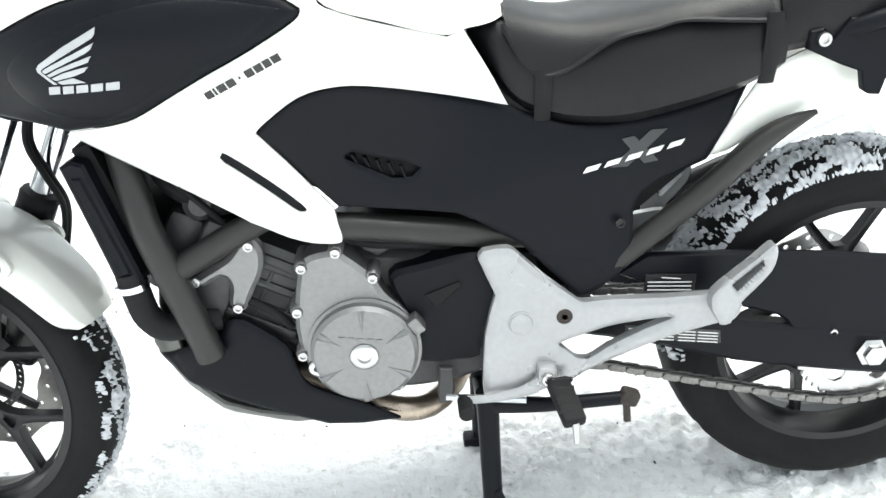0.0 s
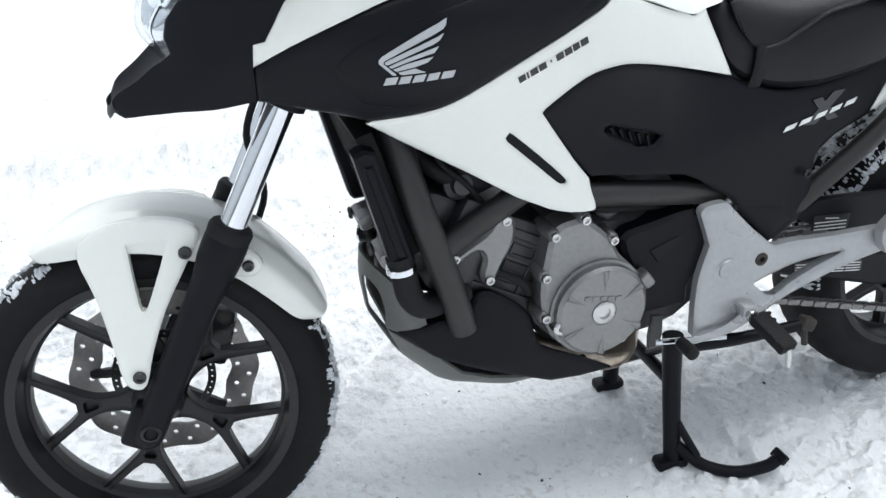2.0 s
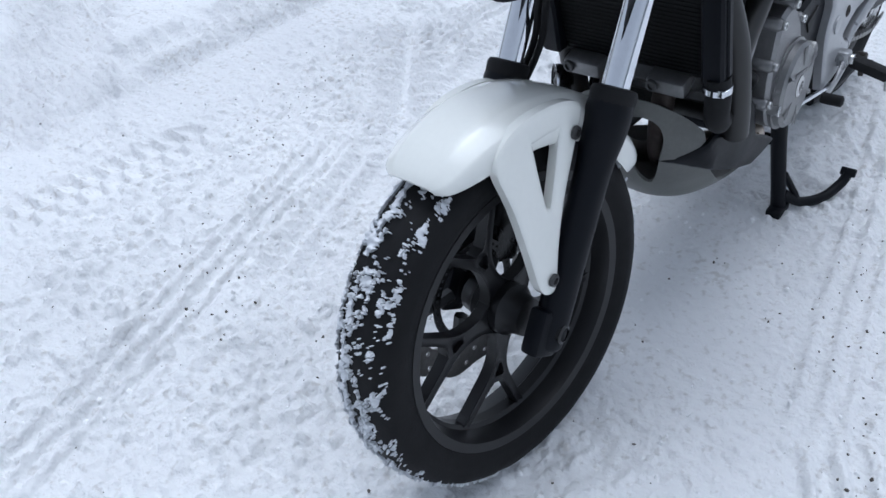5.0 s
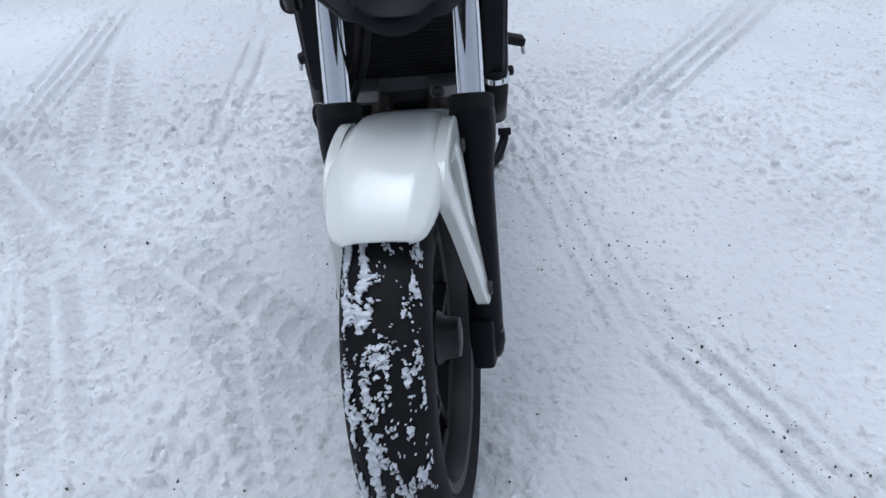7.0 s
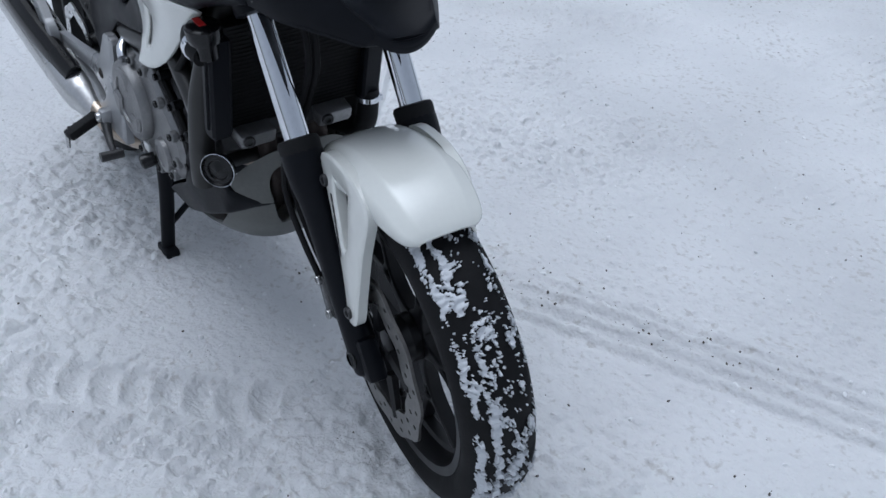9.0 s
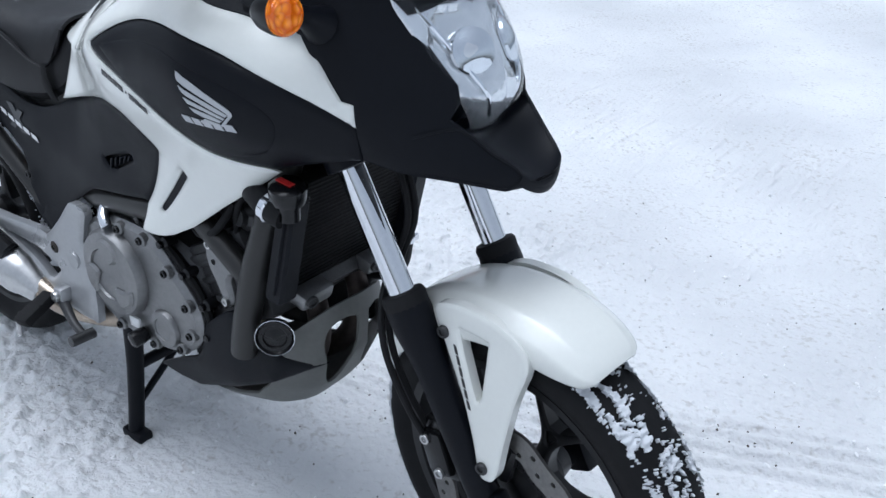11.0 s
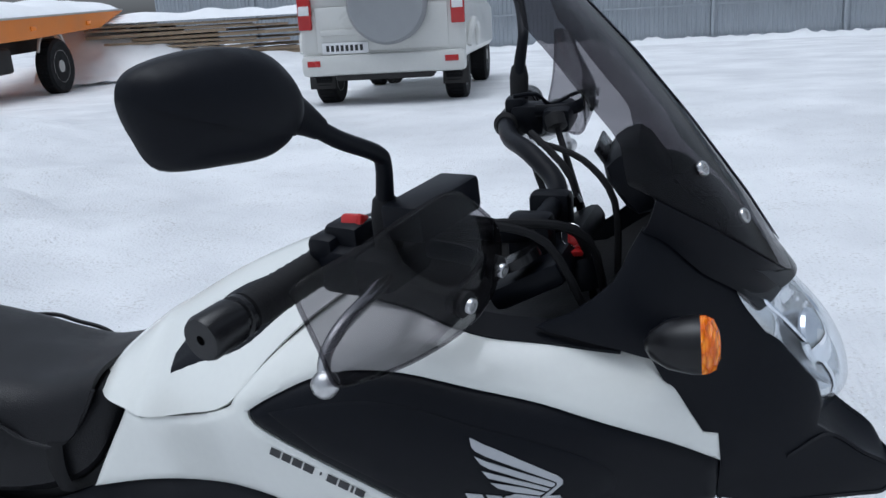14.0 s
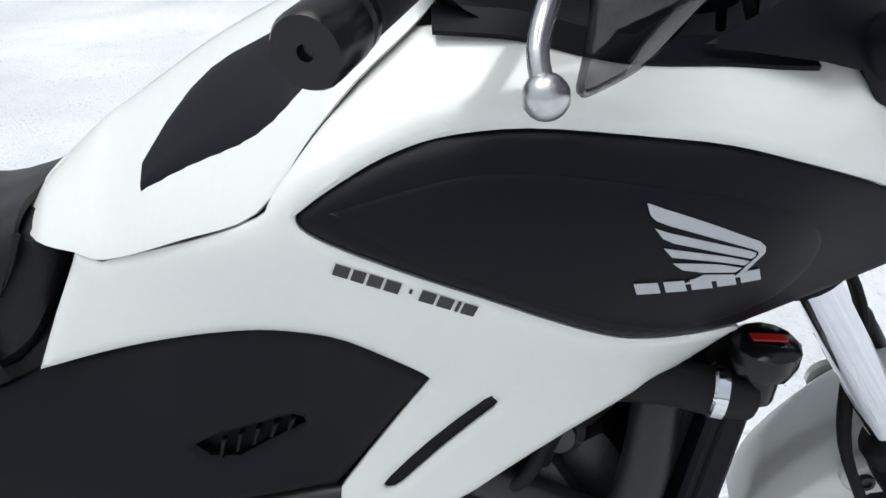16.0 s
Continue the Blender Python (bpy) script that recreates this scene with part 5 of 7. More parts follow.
for (cx, cz), r, h in (((0.83, 0.465), 0.088, 0.03), ((0.705, 0.385), 0.038, 0.016)):
    bm = bmesh.new()
    turned(bm, [(r, 0), (r, h * 0.5), (r * 0.93, h * 0.85), (r * 0.6, h), (r * 0.58, h * 0.85), (0.004, h * 0.85)], (cx, 0.15, cz), (0, 1, 0), 44)
    part("round_cover", bm, ALU, clutch)
for x, z in ((0.735, 0.557), (0.675, 0.51), (0.628, 0.456), (0.628, 0.398), (0.662, 0.357), (0.745, 0.338), (0.85, 0.343), (0.93, 0.39), (0.944, 0.46), (0.8, 0.562)):
    bm = bmesh.new()
    turned(bm, [(0.013, 0), (0.012, 0.01), (0.009, 0.012)], (x, 0.15, z), (0, 1, 0), 12)
    boss = part("bolt_boss", bm, ALU, clutch)
    bolt(boss, (x, 0.161, z), (0, 1, 0), 0.0075, 0.006, GLOSSBLACK)
# dark joint between the cover and the crankcase, with black studs along it
bm = bmesh.new()
band = curve([(0.80, 0.588), (0.735, 0.575), (0.66, 0.522), (0.603, 0.455), (0.603, 0.39), (0.64, 0.35)], 4)
tube(bm, [(x, 0.135, z) for x, z in band], 0.008, 8, 1)
part("cover_gasket", bm, ENGINEBLACK, clutch)
for x, z in ((0.75, 0.59), (0.695, 0.556), (0.643, 0.51), (0.598, 0.462), (0.597, 0.4)):
    bm = bmesh.new()
    turned(bm, [(0.011, 0), (0.011, 0.022), (0.007, 0.026), (0.007, 0.034), (0.003, 0.035)], (x, 0.118, z), (0, 1, 0), 10)
    part("black_stud", bm, GLOSSBLACK, clutch)
# three sweeping lobes on the round cover
for k in range(3):
    a = radians(90 + 120 * k)
    bm = bmesh.new()
    lobe = [(0.83 + r * math.cos(a + t), 0.465 + r * math.sin(a + t)) for r, t in ((0.028, 0.5), (0.05, 0.75), (0.07, 0.55), (0.076, 0.1), (0.07, -0.3), (0.05, -0.1), (0.034, 0.2))]
    slab(bm, curve(lobe, 3, True), 0.17, 0.183, 0.005)
    part("cover_lobe", bm, ALU, clutch)
bm = bmesh.new()
turned(bm, [(0.014, 0), (0.016, 0.01), (0.016, 0.03), (0.01, 0.034)], (0.77, 0.158, 0.352), (0.2, 1, -0.2), 12)
part("oil_filler_plug", bm, GLOSSBLACK, clutch)
bm = bmesh.new()
block(bm, (0.79, 0.165, 0.372), (0.03, 0.006, 0.022), 0.002)
part("sight_glass", bm, DECALWHITE, clutch)
bm = bmesh.new()
tube(bm, [(0.86, 0.14, 0.585), (0.84, 0.16, 0.575), (0.825, 0.165, 0.56)], 0.012, 10, 2)
part("cable_bracket", bm, CHROME, clutch)
# dark clutter of the intake side: hoses, wires, throttle body
for k, (p, r) in enumerate((([(0.42, -0.08, 0.72), (0.47, -0.11, 0.67), (0.56, -0.1, 0.65), (0.66, -0.11, 0.6)], 0.014), ([(0.45, -0.13, 0.76), (0.46, -0.12, 0.7), (0.5, -0.13, 0.66), (0.53, -0.12, 0.62)], 0.005),
                            ([(0.42, 0.08, 0.72), (0.47, 0.11, 0.67), (0.56, 0.1, 0.66), (0.68, 0.11, 0.6)], 0.014), ([(0.44, 0.12, 0.74), (0.49, 0.13, 0.68), (0.52, 0.12, 0.6), (0.56, 0.14, 0.56)], 0.006),
                            ([(0.7, -0.13, 0.6), (0.74, -0.12, 0.58), (0.8, -0.12, 0.575), (0.87, -0.1, 0.56)], 0.009), ([(0.55, -0.13, 0.5), (0.59, -0.14, 0.48), (0.61, -0.13, 0.45)], 0.007),
                            ([(0.5, 0.13, 0.68), (0.53, 0.15, 0.63), (0.58, 0.145, 0.61), (0.62, 0.13, 0.63)], 0.007))):
    bm = bmesh.new()
    tube(bm, p, r, 10)
    part("hose", bm, RUBBER, engine)
for s in (-1, 1):
    bm = bmesh.new()
    turned(bm, [(0.02, 0), (0.026, 0.01), (0.026, 0.035), (0.018, 0.04), (0.016, 0.05)], (0.49, s * 0.08, 0.65), (0.1, s * 0.7, 0.1), 16)
    part("wiring_connector", bm, DARKALU, engine)
    bm = bmesh.new()
    block(bm, (0.56, s * 0.08, 0.69), (0.16, 0.09, 0.09), 0.02, Matrix.Rotation(radians(-20), 4, "Y"))
    part("throttle_body", bm, ENGINEBLACK, engine)
    bm = bmesh.new()
    slab(bm, [(0.72, 0.6), (0.76, 0.605), (0.78, 0.575), (0.75, 0.56), (0.73, 0.57)], s * 0.118, s * 0.126, 0.002, [[(0.735, 0.59), (0.755, 0.592), (0.762, 0.577), (0.742, 0.572)]])
    part("engine_hanger", bm, DARKALU, engine)

# ---- radiator ----
bm = bmesh.new()
TILT_RAD = Matrix.Rotation(radians(-18), 4, "Y")
block(bm, (0.378, 0, 0.655), (0.028, 0.27, 0.215), 0.004, TILT_RAD)
radiator = part("radiator", bm, ENGINEBLACK, bike, "black radiator behind the fork")
for k in range(26):
    bm = bmesh.new()
    u = -0.1 + 0.2 * k / 25
    block(bm, Vector((0.3625, 0, 0.6515)) + Vector((math.sin(radians(-18)), 0, math.cos(radians(-18)))) * u, (0.0014, 0.262, 0.0018), 0, TILT_RAD)
    part("fin", bm, ENGINEBLACK, radiator)
for s in (-1, 1):
    bm = bmesh.new()
    slab(bm, [(0.322, 0.735), (0.338, 0.744), (0.356, 0.738), (0.408, 0.562), (0.402, 0.55), (0.378, 0.548), (0.37, 0.556)], s * 0.128, s * 0.166, 0.005)
    shroud = part("radiator_shroud", bm, BLACK, radiator, "matte black radiator side shroud")
    bm = bmesh.new()
    slab(bm, [(0.336, 0.72), (0.35, 0.72), (0.394, 0.572), (0.38, 0.568)], s * 0.164, s * 0.17, 0.003)
    part("shroud_rib", bm, BLACK, shroud)
bm = bmesh.new()
tube(bm, [(0.385, -0.15, 0.566), (0.392, -0.152, 0.53), (0.402, -0.15, 0.49), (0.43, -0.145, 0.468), (0.5, -0.12, 0.47)], 0.021, 16)
hose = part("lower_hose", bm, RUBBER, radiator)
bm = bmesh.new()
turned(bm, [(0.0215, -0.006), (0.0235, -0.005), (0.0235, 0.005), (0.0215, 0.006)], (0.388, -0.151, 0.545), (0.12, 0, -1), 20)
block(bm, (0.37, -0.165, 0.545), (0.008, 0.012, 0.012), 0.002)
part("hose_clamp", bm, CHROME, hose)
bm = bmesh.new()
tube(bm, [(0.34, 0.168, 0.715), (0.365, 0.17, 0.722), (0.41, 0.155, 0.728), (0.48, 0.11, 0.71)], 0.021, 16)
hose = part("upper_hose", bm, RUBBER, radiator)
bm = bmesh.new()
turned(bm, [(0.0215, -0.007), (0.024, -0.005), (0.024, 0.005), (0.0215, 0.007)], (0.366, 0.17, 0.7225), (1, -0.1, 0.25), 20)
part("hose_clamp", bm, CHROME, hose)
bm = bmesh.new()
turned(bm, [(0.017, -0.04), (0.018, -0.012), (0.026, -0.01), (0.029, 0.0), (0.029, 0.014), (0.023, 0.019), (0.004, 0.02)], (0.328, 0.168, 0.752), (-0.15, 0.1, 1), 12)
cap = part("radiator_cap", bm, GLOSSBLACK, radiator, "black radiator cap with red warning label")
bm = bmesh.new()
block(bm, (0.326, 0.174, 0.7735), (0.028, 0.011, 0.0015), 0, Matrix.Rotation(radians(-8), 4, "Y"))
part("cap_label", bm, RED, cap)
for y in (-0.07, 0.085):
    bm = bmesh.new()
    block(bm, (0.392, y, 0.538), (0.05, 0.07, 0.03), 0.008, TILT_RAD)
    bracket = part("radiator_bracket", bm, ALU, radiator)
    bolt(bracket, (0.366, y + 0.02, 0.535), (-1, 0.2, -0.2), 0.011, 0.006, DARKALU)
bm = bmesh.new()
turned(bm, [(0.012, -0.03), (0.02, -0.024), (0.03, -0.01), (0.032, 0.0), (0.029, 0.004), (0.027, 0.001), (0.02, 0.002), (0.018, -0.001), (0.01, 0.0), (0.004, 0.004)], (0.405, 0.155, 0.478), (-0.62, 0.72, 0.05), 32)
horn = part("horn", bm, GLOSSBLACK, bike, "round black horn with chrome rim")
bm = bmesh.new()
turned(bm, [(0.031, 0.0), (0.0322, 0.0), (0.0325, 0.0035), (0.0315, 0.004), (0.031, 0.0)], (0.405, 0.155, 0.478), (-0.62, 0.72, 0.05), 32, False)
part("horn_rim", bm, CHROME, horn)

# ---- belly cowl ----
SCOOP = [(0.356, 0.512, 0.122, 0.075, -0.065), (0.352, 0.46, 0.128, 0.075, -0.045), (0.36, 0.40, 0.132, 0.07, -0.015), (0.402, 0.32, 0.134, 0.055, 0.03), (0.468, 0.255, 0.134, 0.03, 0.055), (0.59, 0.218, 0.13, 0.0, 0.065), (0.70, 0.226, 0.115, 0.0, 0.045)]


def scoop(u, k):
    """The belly scoop: u across from -1 to 1, k from its upper lip, 0, back to its rear edge, 6."""
    xc, zc, w, dx, dz = (np.interp(k, range(7), col) for col in zip(*SCOOP))
    e = abs(u) ** 2.2
    return (xc + dx * e, w * u, zc + dz * e)


def cowl_depth(x, z):
    """Half-width of the belly cowl's black sides, laid over the scoop."""
    cols = np.array(SCOOP)
    xc, w, dx = (np.interp(-z, -cols[:, 1], cols[:, k]) for k in (0, 2, 3))
    e = np.clip((x - xc) / np.maximum(dx, 0.04), 0.02, 1)
    return w * e ** 0.4545 + 0.005 + np.clip((x - 0.43) * 0.12, 0, 0.012) - np.clip(0.34 - z, 0, 1) * 0.15


bm = bmesh.new()
rim_loop = flat([(-1, 0.25), (-0.85, 0.02), (-0.5, 0.0), (0, 0.08), (0.5, 0.0), (0.85, 0.02), (1, 0.25)], 3) + flat([(1, 2.5), (1, 4.5), (0.95, 6), (0, 6), (-0.95, 6), (-1, 4.5), (-1, 2.5)], 3)
mouths = [flat([(s * 0.1, 0.8), (s * 0.3, 0.62), (s * 0.52, 0.75), (s * 0.58, 1.3), (s * 0.5, 2.2), (s * 0.36, 2.9), (s * 0.2, 2.7), (s * 0.1, 1.8), (s * 0.1, 0.8)], 3)[:-1] for s in (-1, 1)]
mapped(bm, [rim_loop, *mouths], scoop, 0.02, 0.005, (0.13, 0.085))
belly = part("belly_cowl", bm, COWLGREY, bike, "grey plastic belly cowl with black sides")
for s in (-1, 1):
    bm = bmesh.new()
    loop = flat([(0.38, 0.39), (0.415, 0.412), (0.452, 0.428), (0.49, 0.43)], 3)[:-1] + flat([(0.495, 0.43), (0.505, 0.455), (0.52, 0.472), (0.545, 0.468), (0.6, 0.425), (0.612, 0.39), (0.63, 0.352), (0.7, 0.315), (0.77, 0.275)], 3)[:-1] + [(0.77, 0.274), (0.71, 0.268), (0.653, 0.271)] + flat([(0.65, 0.272), (0.56, 0.31), (0.46, 0.355), (0.41, 0.378)], 3)
    sheet(bm, [loop], cowl_depth, 0.006, s, 0.02, 0.004)
    side = part("cowl_side", bm, BLACK, belly, "matte black cowl side")
    bolt(side, (0.72, s * 0.117, 0.29), (0, s, 0), 0.009, 0.004, GLOSSBLACK)

# ---- exhaust ----
for y in (-0.05, 0.05):
    bm = bmesh.new()
    tube(bm, [(0.47, y, 0.56), (0.425, y, 0.52), (0.41, y, 0.45), (0.44, y * 0.8, 0.37), (0.52, y * 0.5, 0.315), (0.6, y * 0.2, 0.3)], 0.02, 14)
    part("header_pipe", bm, HEADER, bike, "heat-stained header pipe")
bm = bmesh.new()
tube(bm, [(0.58, -0.01, 0.3), (0.68, -0.06, 0.29), (0.76, -0.095, 0.266), (0.84, -0.06, 0.26), (0.93, 0.1, 0.3), (1.02, 0.165, 0.325), (1.1, 0.185, 0.36)], [0.024, 0.023, 0.021, 0.021, 0.022, 0.024, 0.026], 18)
part("exhaust_pipe", bm, PIPE, bike, "stained steel exhaust pipe")
bm = bmesh.new()
tube(bm, [(1.08, 0.185, 0.345), (1.12, 0.188, 0.365), (1.17, 0.192, 0.385), (1.4, 0.21, 0.485), (1.62, 0.225, 0.58), (1.66, 0.228, 0.598), (1.68, 0.229, 0.605)], [0.026, 0.038, 0.048, 0.052, 0.052, 0.046, 0.03], 24, 3)
muffler = part("muffler", bm, STEEL, bike, "brushed steel muffler")
bm = bmesh.new()
tube(bm, [(1.16, 0.2, 0.41), (1.35, 0.228, 0.5), (1.5, 0.24, 0.56)], [0.04, 0.046, 0.04], 14, 3, 0.6)
part("heat_guard", bm, GLOSSBLACK, muffler, "black heat guard on the muffler")

# ---- swingarm, chain and rear wheel ----
REAR = Vector((1.54, 0, 0.35))
rear_wheel = wheel("rear_wheel", REAR, 0.312, 0.16, 0.224, 0.125, 0.4, None, 24)
part("rear_brake_disc", disc_mesh(0.12, 0.085, 0.085, REAR, 0.005, 8), STEEL, rear_wheel, "drilled steel rear disc")
bm = bmesh.new()
n = 43
gear = [(1.54 + r * math.cos(t), 0.35 + r * math.sin(t)) for k in range(n) for r, t in ((0.104, 2 * math.pi * k / n), (0.112, 2 * math.pi * (k + 0.35) / n), (0.112, 2 * math.pi * (k + 0.6) / n))]
holes = [[(1.54 + 0.07 * math.cos(a) + 0.016 * math.cos(q), 0.35 + 0.07 * math.sin(a) + 0.016 * math.sin(q)) for q in np.arange(8) * math.pi / 4] for a in np.arange(6) * math.pi / 3]
sheet(bm, [gear, *holes], lambda x, z: 0 * x + 0.108, 0.006, -1, 0.03, 0.0)
part("rear_sprocket", bm, STEEL, rear_wheel, "steel rear sprocket")
for s in (-1, 1):
    bm = bmesh.new()
    slab(bm, flat([(0.95, 0.475), (1.05, 0.455), (1.16, 0.425), (1.25, 0.42), (1.45, 0.39), (1.572, 0.374), (1.625, 0.362)], 2) + flat([(1.63, 0.335), (1.61, 0.3), (1.57, 0.294), (1.45, 0.312), (1.324, 0.335), (1.18, 0.376), (1.05, 0.405), (0.96, 0.41)], 2), s * 0.088, s * 0.128, 0.008)
    arm = part("swingarm", bm, BLACK, bike, "black steel swingarm")
    bm = bmesh.new()
    turned(bm, [(0.026, 0), (0.026, 0.008), (0.018, 0.012), (0.018, 0.022), (0.006, 0.024)], (1.545, s * 0.126, 0.342), (0, s, 0), 6)
    part("axle_nut", bm, STEEL, arm)
    if s < 0:
        bm = bmesh.new()
        slab(bm, [(1.135, 0.417), (1.29, 0.398), (1.293, 0.374), (1.138, 0.394)], -0.1275, -0.1295, 0.0005)
        label = part("warning_label", bm, DECALDARK, arm, "black label with rows of unreadable white print")
        for k in range(4):
            for x0, x1 in ((1.14, 1.17), (1.175, 1.215), (1.222, 1.25), (1.254, 1.287)):
                z = 0.4125 - 0.0055 * k
                bm = bmesh.new()
                slab(bm, [(x0, z - (x0 - 1.135) * 0.125), (x1, z - (x1 - 1.135) * 0.125), (x1, z - 0.0018 - (x1 - 1.135) * 0.125), (x0, z - 0.0018 - (x0 - 1.135) * 0.125)], -0.1294, -0.1303, 0.0002)
                part("print_bar", bm, DECALWHITE, label)
bm = bmesh.new()
tube(bm, [(1.06, -0.1, 0.43), (1.06, 0.1, 0.43)], 0.035, 14, 1)
part("swingarm_bridge", bm, BLACK, bike)
bm = bmesh.new()
slab(bm, [(1.12, 0.505), (1.166, 0.537), (1.305, 0.532), (1.45, 0.522), (1.6, 0.505), (1.64, 0.47), (1.62, 0.4)] + flat([(1.572, 0.37), (1.491, 0.359), (1.43, 0.37), (1.405, 0.395), (1.385, 0.415), (1.3, 0.44), (1.22, 0.46)], 2), -0.108, -0.124, 0.005)
chain_case = part("chain_case", bm, BLACK, bike, "matte black chain case")
bolt(chain_case, (1.48, -0.124, 0.378), (0, -1, 0), 0.007, 0.004, STEEL)
bm = bmesh.new()
slab(bm, [(1.165, 0.503), (1.245, 0.498), (1.243, 0.468), (1.163, 0.474)], -0.1235, -0.1252, 0.0005)
label = part("warning_label", bm, DECALDARK, chain_case, "black label with rows of unreadable white print")
for k in range(4):
    bm = bmesh.new()
    x0, x1 = (1.19, 1.22) if k == 0 else (1.168, 1.238)
    z = 0.497 - 0.0068 * k
    slab(bm, [(x0, z), (x1, z - 0.004), (x1, z - 0.006), (x0, z - 0.002)], -0.1251, -0.1261, 0.0002)
    part("print_bar", bm, DECALWHITE, label)

CHAINSTEEL = material("oily_chain_steel", (0.19, 0.185, 0.18), 0.4, 0.9, vary=0.3, patch=60)
bm = bmesh.new()
chain_low = curve([(0.95, 0.345), (1.05, 0.342), (1.11, 0.336), (1.234, 0.305), (1.333, 0.28), (1.45, 0.252), (1.531, 0.242), (1.6, 0.255)], 30)
chain_top = curve([(0.95, 0.46), (1.05, 0.475), (1.2, 0.47), (1.4, 0.462), (1.54, 0.46)], 30)
tube(bm, [(x, -0.112, z) for x, z in chain_low[::20]], 0.0035, 6, 2)
chain = part("drive_chain", bm, CHAINSTEEL, bike, "oily steel roller chain")


def link_mesh():
    bm = bmesh.new()
    for y in (-0.0085, 0.0055):
        slab(bm, [(math.copysign(0.0078, math.cos(t)) + 0.0068 * math.cos(t), 0.0068 * math.sin(t) * (1 if abs(math.cos(t)) > 0.3 else 0.8)) for t in np.arange(12) * math.pi / 6 + 0.01], y, y + 0.003, 0.0006)
    me = bpy.data.meshes.new("link")
    bm.to_mesh(me)
    bm.free()
    me.materials.append(CHAINSTEEL)
    return me


LINK = link_mesh()
for line in (chain_low, chain_top):
    along, step, k = 0.0, 0.0159, 0
    for a, b in zip(line, line[1:]):
        along += float(np.linalg.norm(b - a))
        if along >= step:
            along -= step
            d = (b - a) / np.linalg.norm(b - a)
            ob = new("link", LINK)
            ob.parent = chain
            ob.matrix_basis = Matrix.Translation((b[0], -0.112, b[1])) @ Matrix.Rotation(-math.atan2(d[1], d[0]), 4, "Y") @ Matrix.Diagonal((1, 0.8 if k % 2 else 1.25, 1, 1))
            k += 1

# ---- brackets, pegs, stands ----
for s in (-1, 1):
    bm = bmesh.new()
    outline = flat([(0.9, 0.562), (0.908, 0.574), (0.945, 0.577), (0.958, 0.568)], 2) + flat([(1.0, 0.526), (1.045, 0.488), (1.06, 0.48), (1.09, 0.482), (1.177, 0.485), (1.26, 0.492), (1.285, 0.488), (1.297, 0.472), (1.288, 0.45), (1.27, 0.445), (1.19, 0.42), (1.11, 0.385), (1.06, 0.362), (1.024, 0.343), (0.965, 0.334), (0.912, 0.334), (0.903, 0.342), (0.908, 0.431), (0.925, 0.5)], 2)
    opening = flat([(1.03, 0.404), (1.022, 0.413), (1.06, 0.426), (1.12, 0.442), (1.185, 0.452), (1.192, 0.449), (1.15, 0.43), (1.1, 0.403), (1.068, 0.384), (1.048, 0.388)], 2)
    lean = lambda x, z: 0.168 + np.clip(x - 1.1, 0, 1) * 0.13 + np.clip(0.45 - z, 0, 1) * 0.12
    sheet(bm, [outline, opening], lean, 0.016, s, 0.016, 0.005)
    plate = part("footrest_bracket", bm, SILVER, bike, "silver painted footrest bracket")
    bm = bmesh.new()
    turned(bm, [(0.021, 0), (0.021, 0.003), (0.018, 0.0035), (0.017, 0.006), (0.003, 0.007)], (0.963, s * 0.166, 0.452), (0, s, 0), 28)
    part("pivot_cap", bm, SILVER, plate)
    bm = bmesh.new()
    turned(bm, [(0.0125, 0), (0.0125, 0.002), (0.009, 0.004), (0.005, 0.004), (0.005, 0.001)], (1.03, s * 0.167, 0.46), (0, s, 0), 20)
    part("bracket_bolt", bm, RUST, plate)
    bm = bmesh.new()
    tube(bm, [(1.27, s * 0.175, 0.462), (1.262, s * 0.2, 0.47)], 0.014, 12, 1)
    slab(bm, flat([(1.243, 0.478), (1.24, 0.5), (1.254, 0.519), (1.3, 0.558), (1.322, 0.579), (1.33, 0.576), (1.331, 0.56), (1.325, 0.538), (1.304, 0.512), (1.282, 0.486), (1.272, 0.456), (1.256, 0.455)], 2), s * 0.196, s * 0.216, 0.004, [[(1.268, 0.52), (1.311, 0.557), (1.314, 0.548), (1.277, 0.509)]])
    peg = part("passenger_peg", bm, SILVER, plate, "folded silver passenger footrest")
    for k in range(9):
        bm = bmesh.new()
        u = k / 8
        block(bm, (1.281 + 0.03 * u, s * 0.212, 0.512 + 0.033 * u), (0.007, 0.012, 0.0025), 0, Matrix.Rotation(radians(40), 4, "Y"))
        part("peg_tooth", bm, SILVER, peg)
    bm = bmesh.new()
    block(bm, (1.0, s * 0.185, 0.372), (0.03, 0.03, 0.034), 0.007)
    part("peg_mount", bm, SILVER, plate)
    bolt(plate, (1.0, s * 0.2, 0.372), (0, s, 0), 0.011, 0.008, STEEL)
    bm = bmesh.new()
    q = Matrix.Rotation(radians(18), 4, "X") if s < 0 else Matrix.Rotation(radians(-18), 4, "X")
    block(bm, (1.022, s * 0.236, 0.352), (0.036, 0.085, 0.022), 0.006, q @ Matrix.Rotation(radians(10), 4, "Z"))
    rider_peg = part("rider_peg", bm, RUBBER, plate, "black ribbed rubber footrest")
    for k in range(5):
        bm = bmesh.new()
        block(bm, (1.022, s * (0.205 + 0.015 * k), 0.371 - 0.005 * k), (0.03, 0.006, 0.006), 0.001, q)
        part("peg_rib", bm, RUBBER, rider_peg)
    bm = bmesh.new()
    tube(bm, [(1.03, s * 0.272, 0.338), (1.032, s * 0.276, 0.305)], [0.006, 0.0045], 8, 1)
    part("peg_feeler", bm, STEEL, rider_peg)
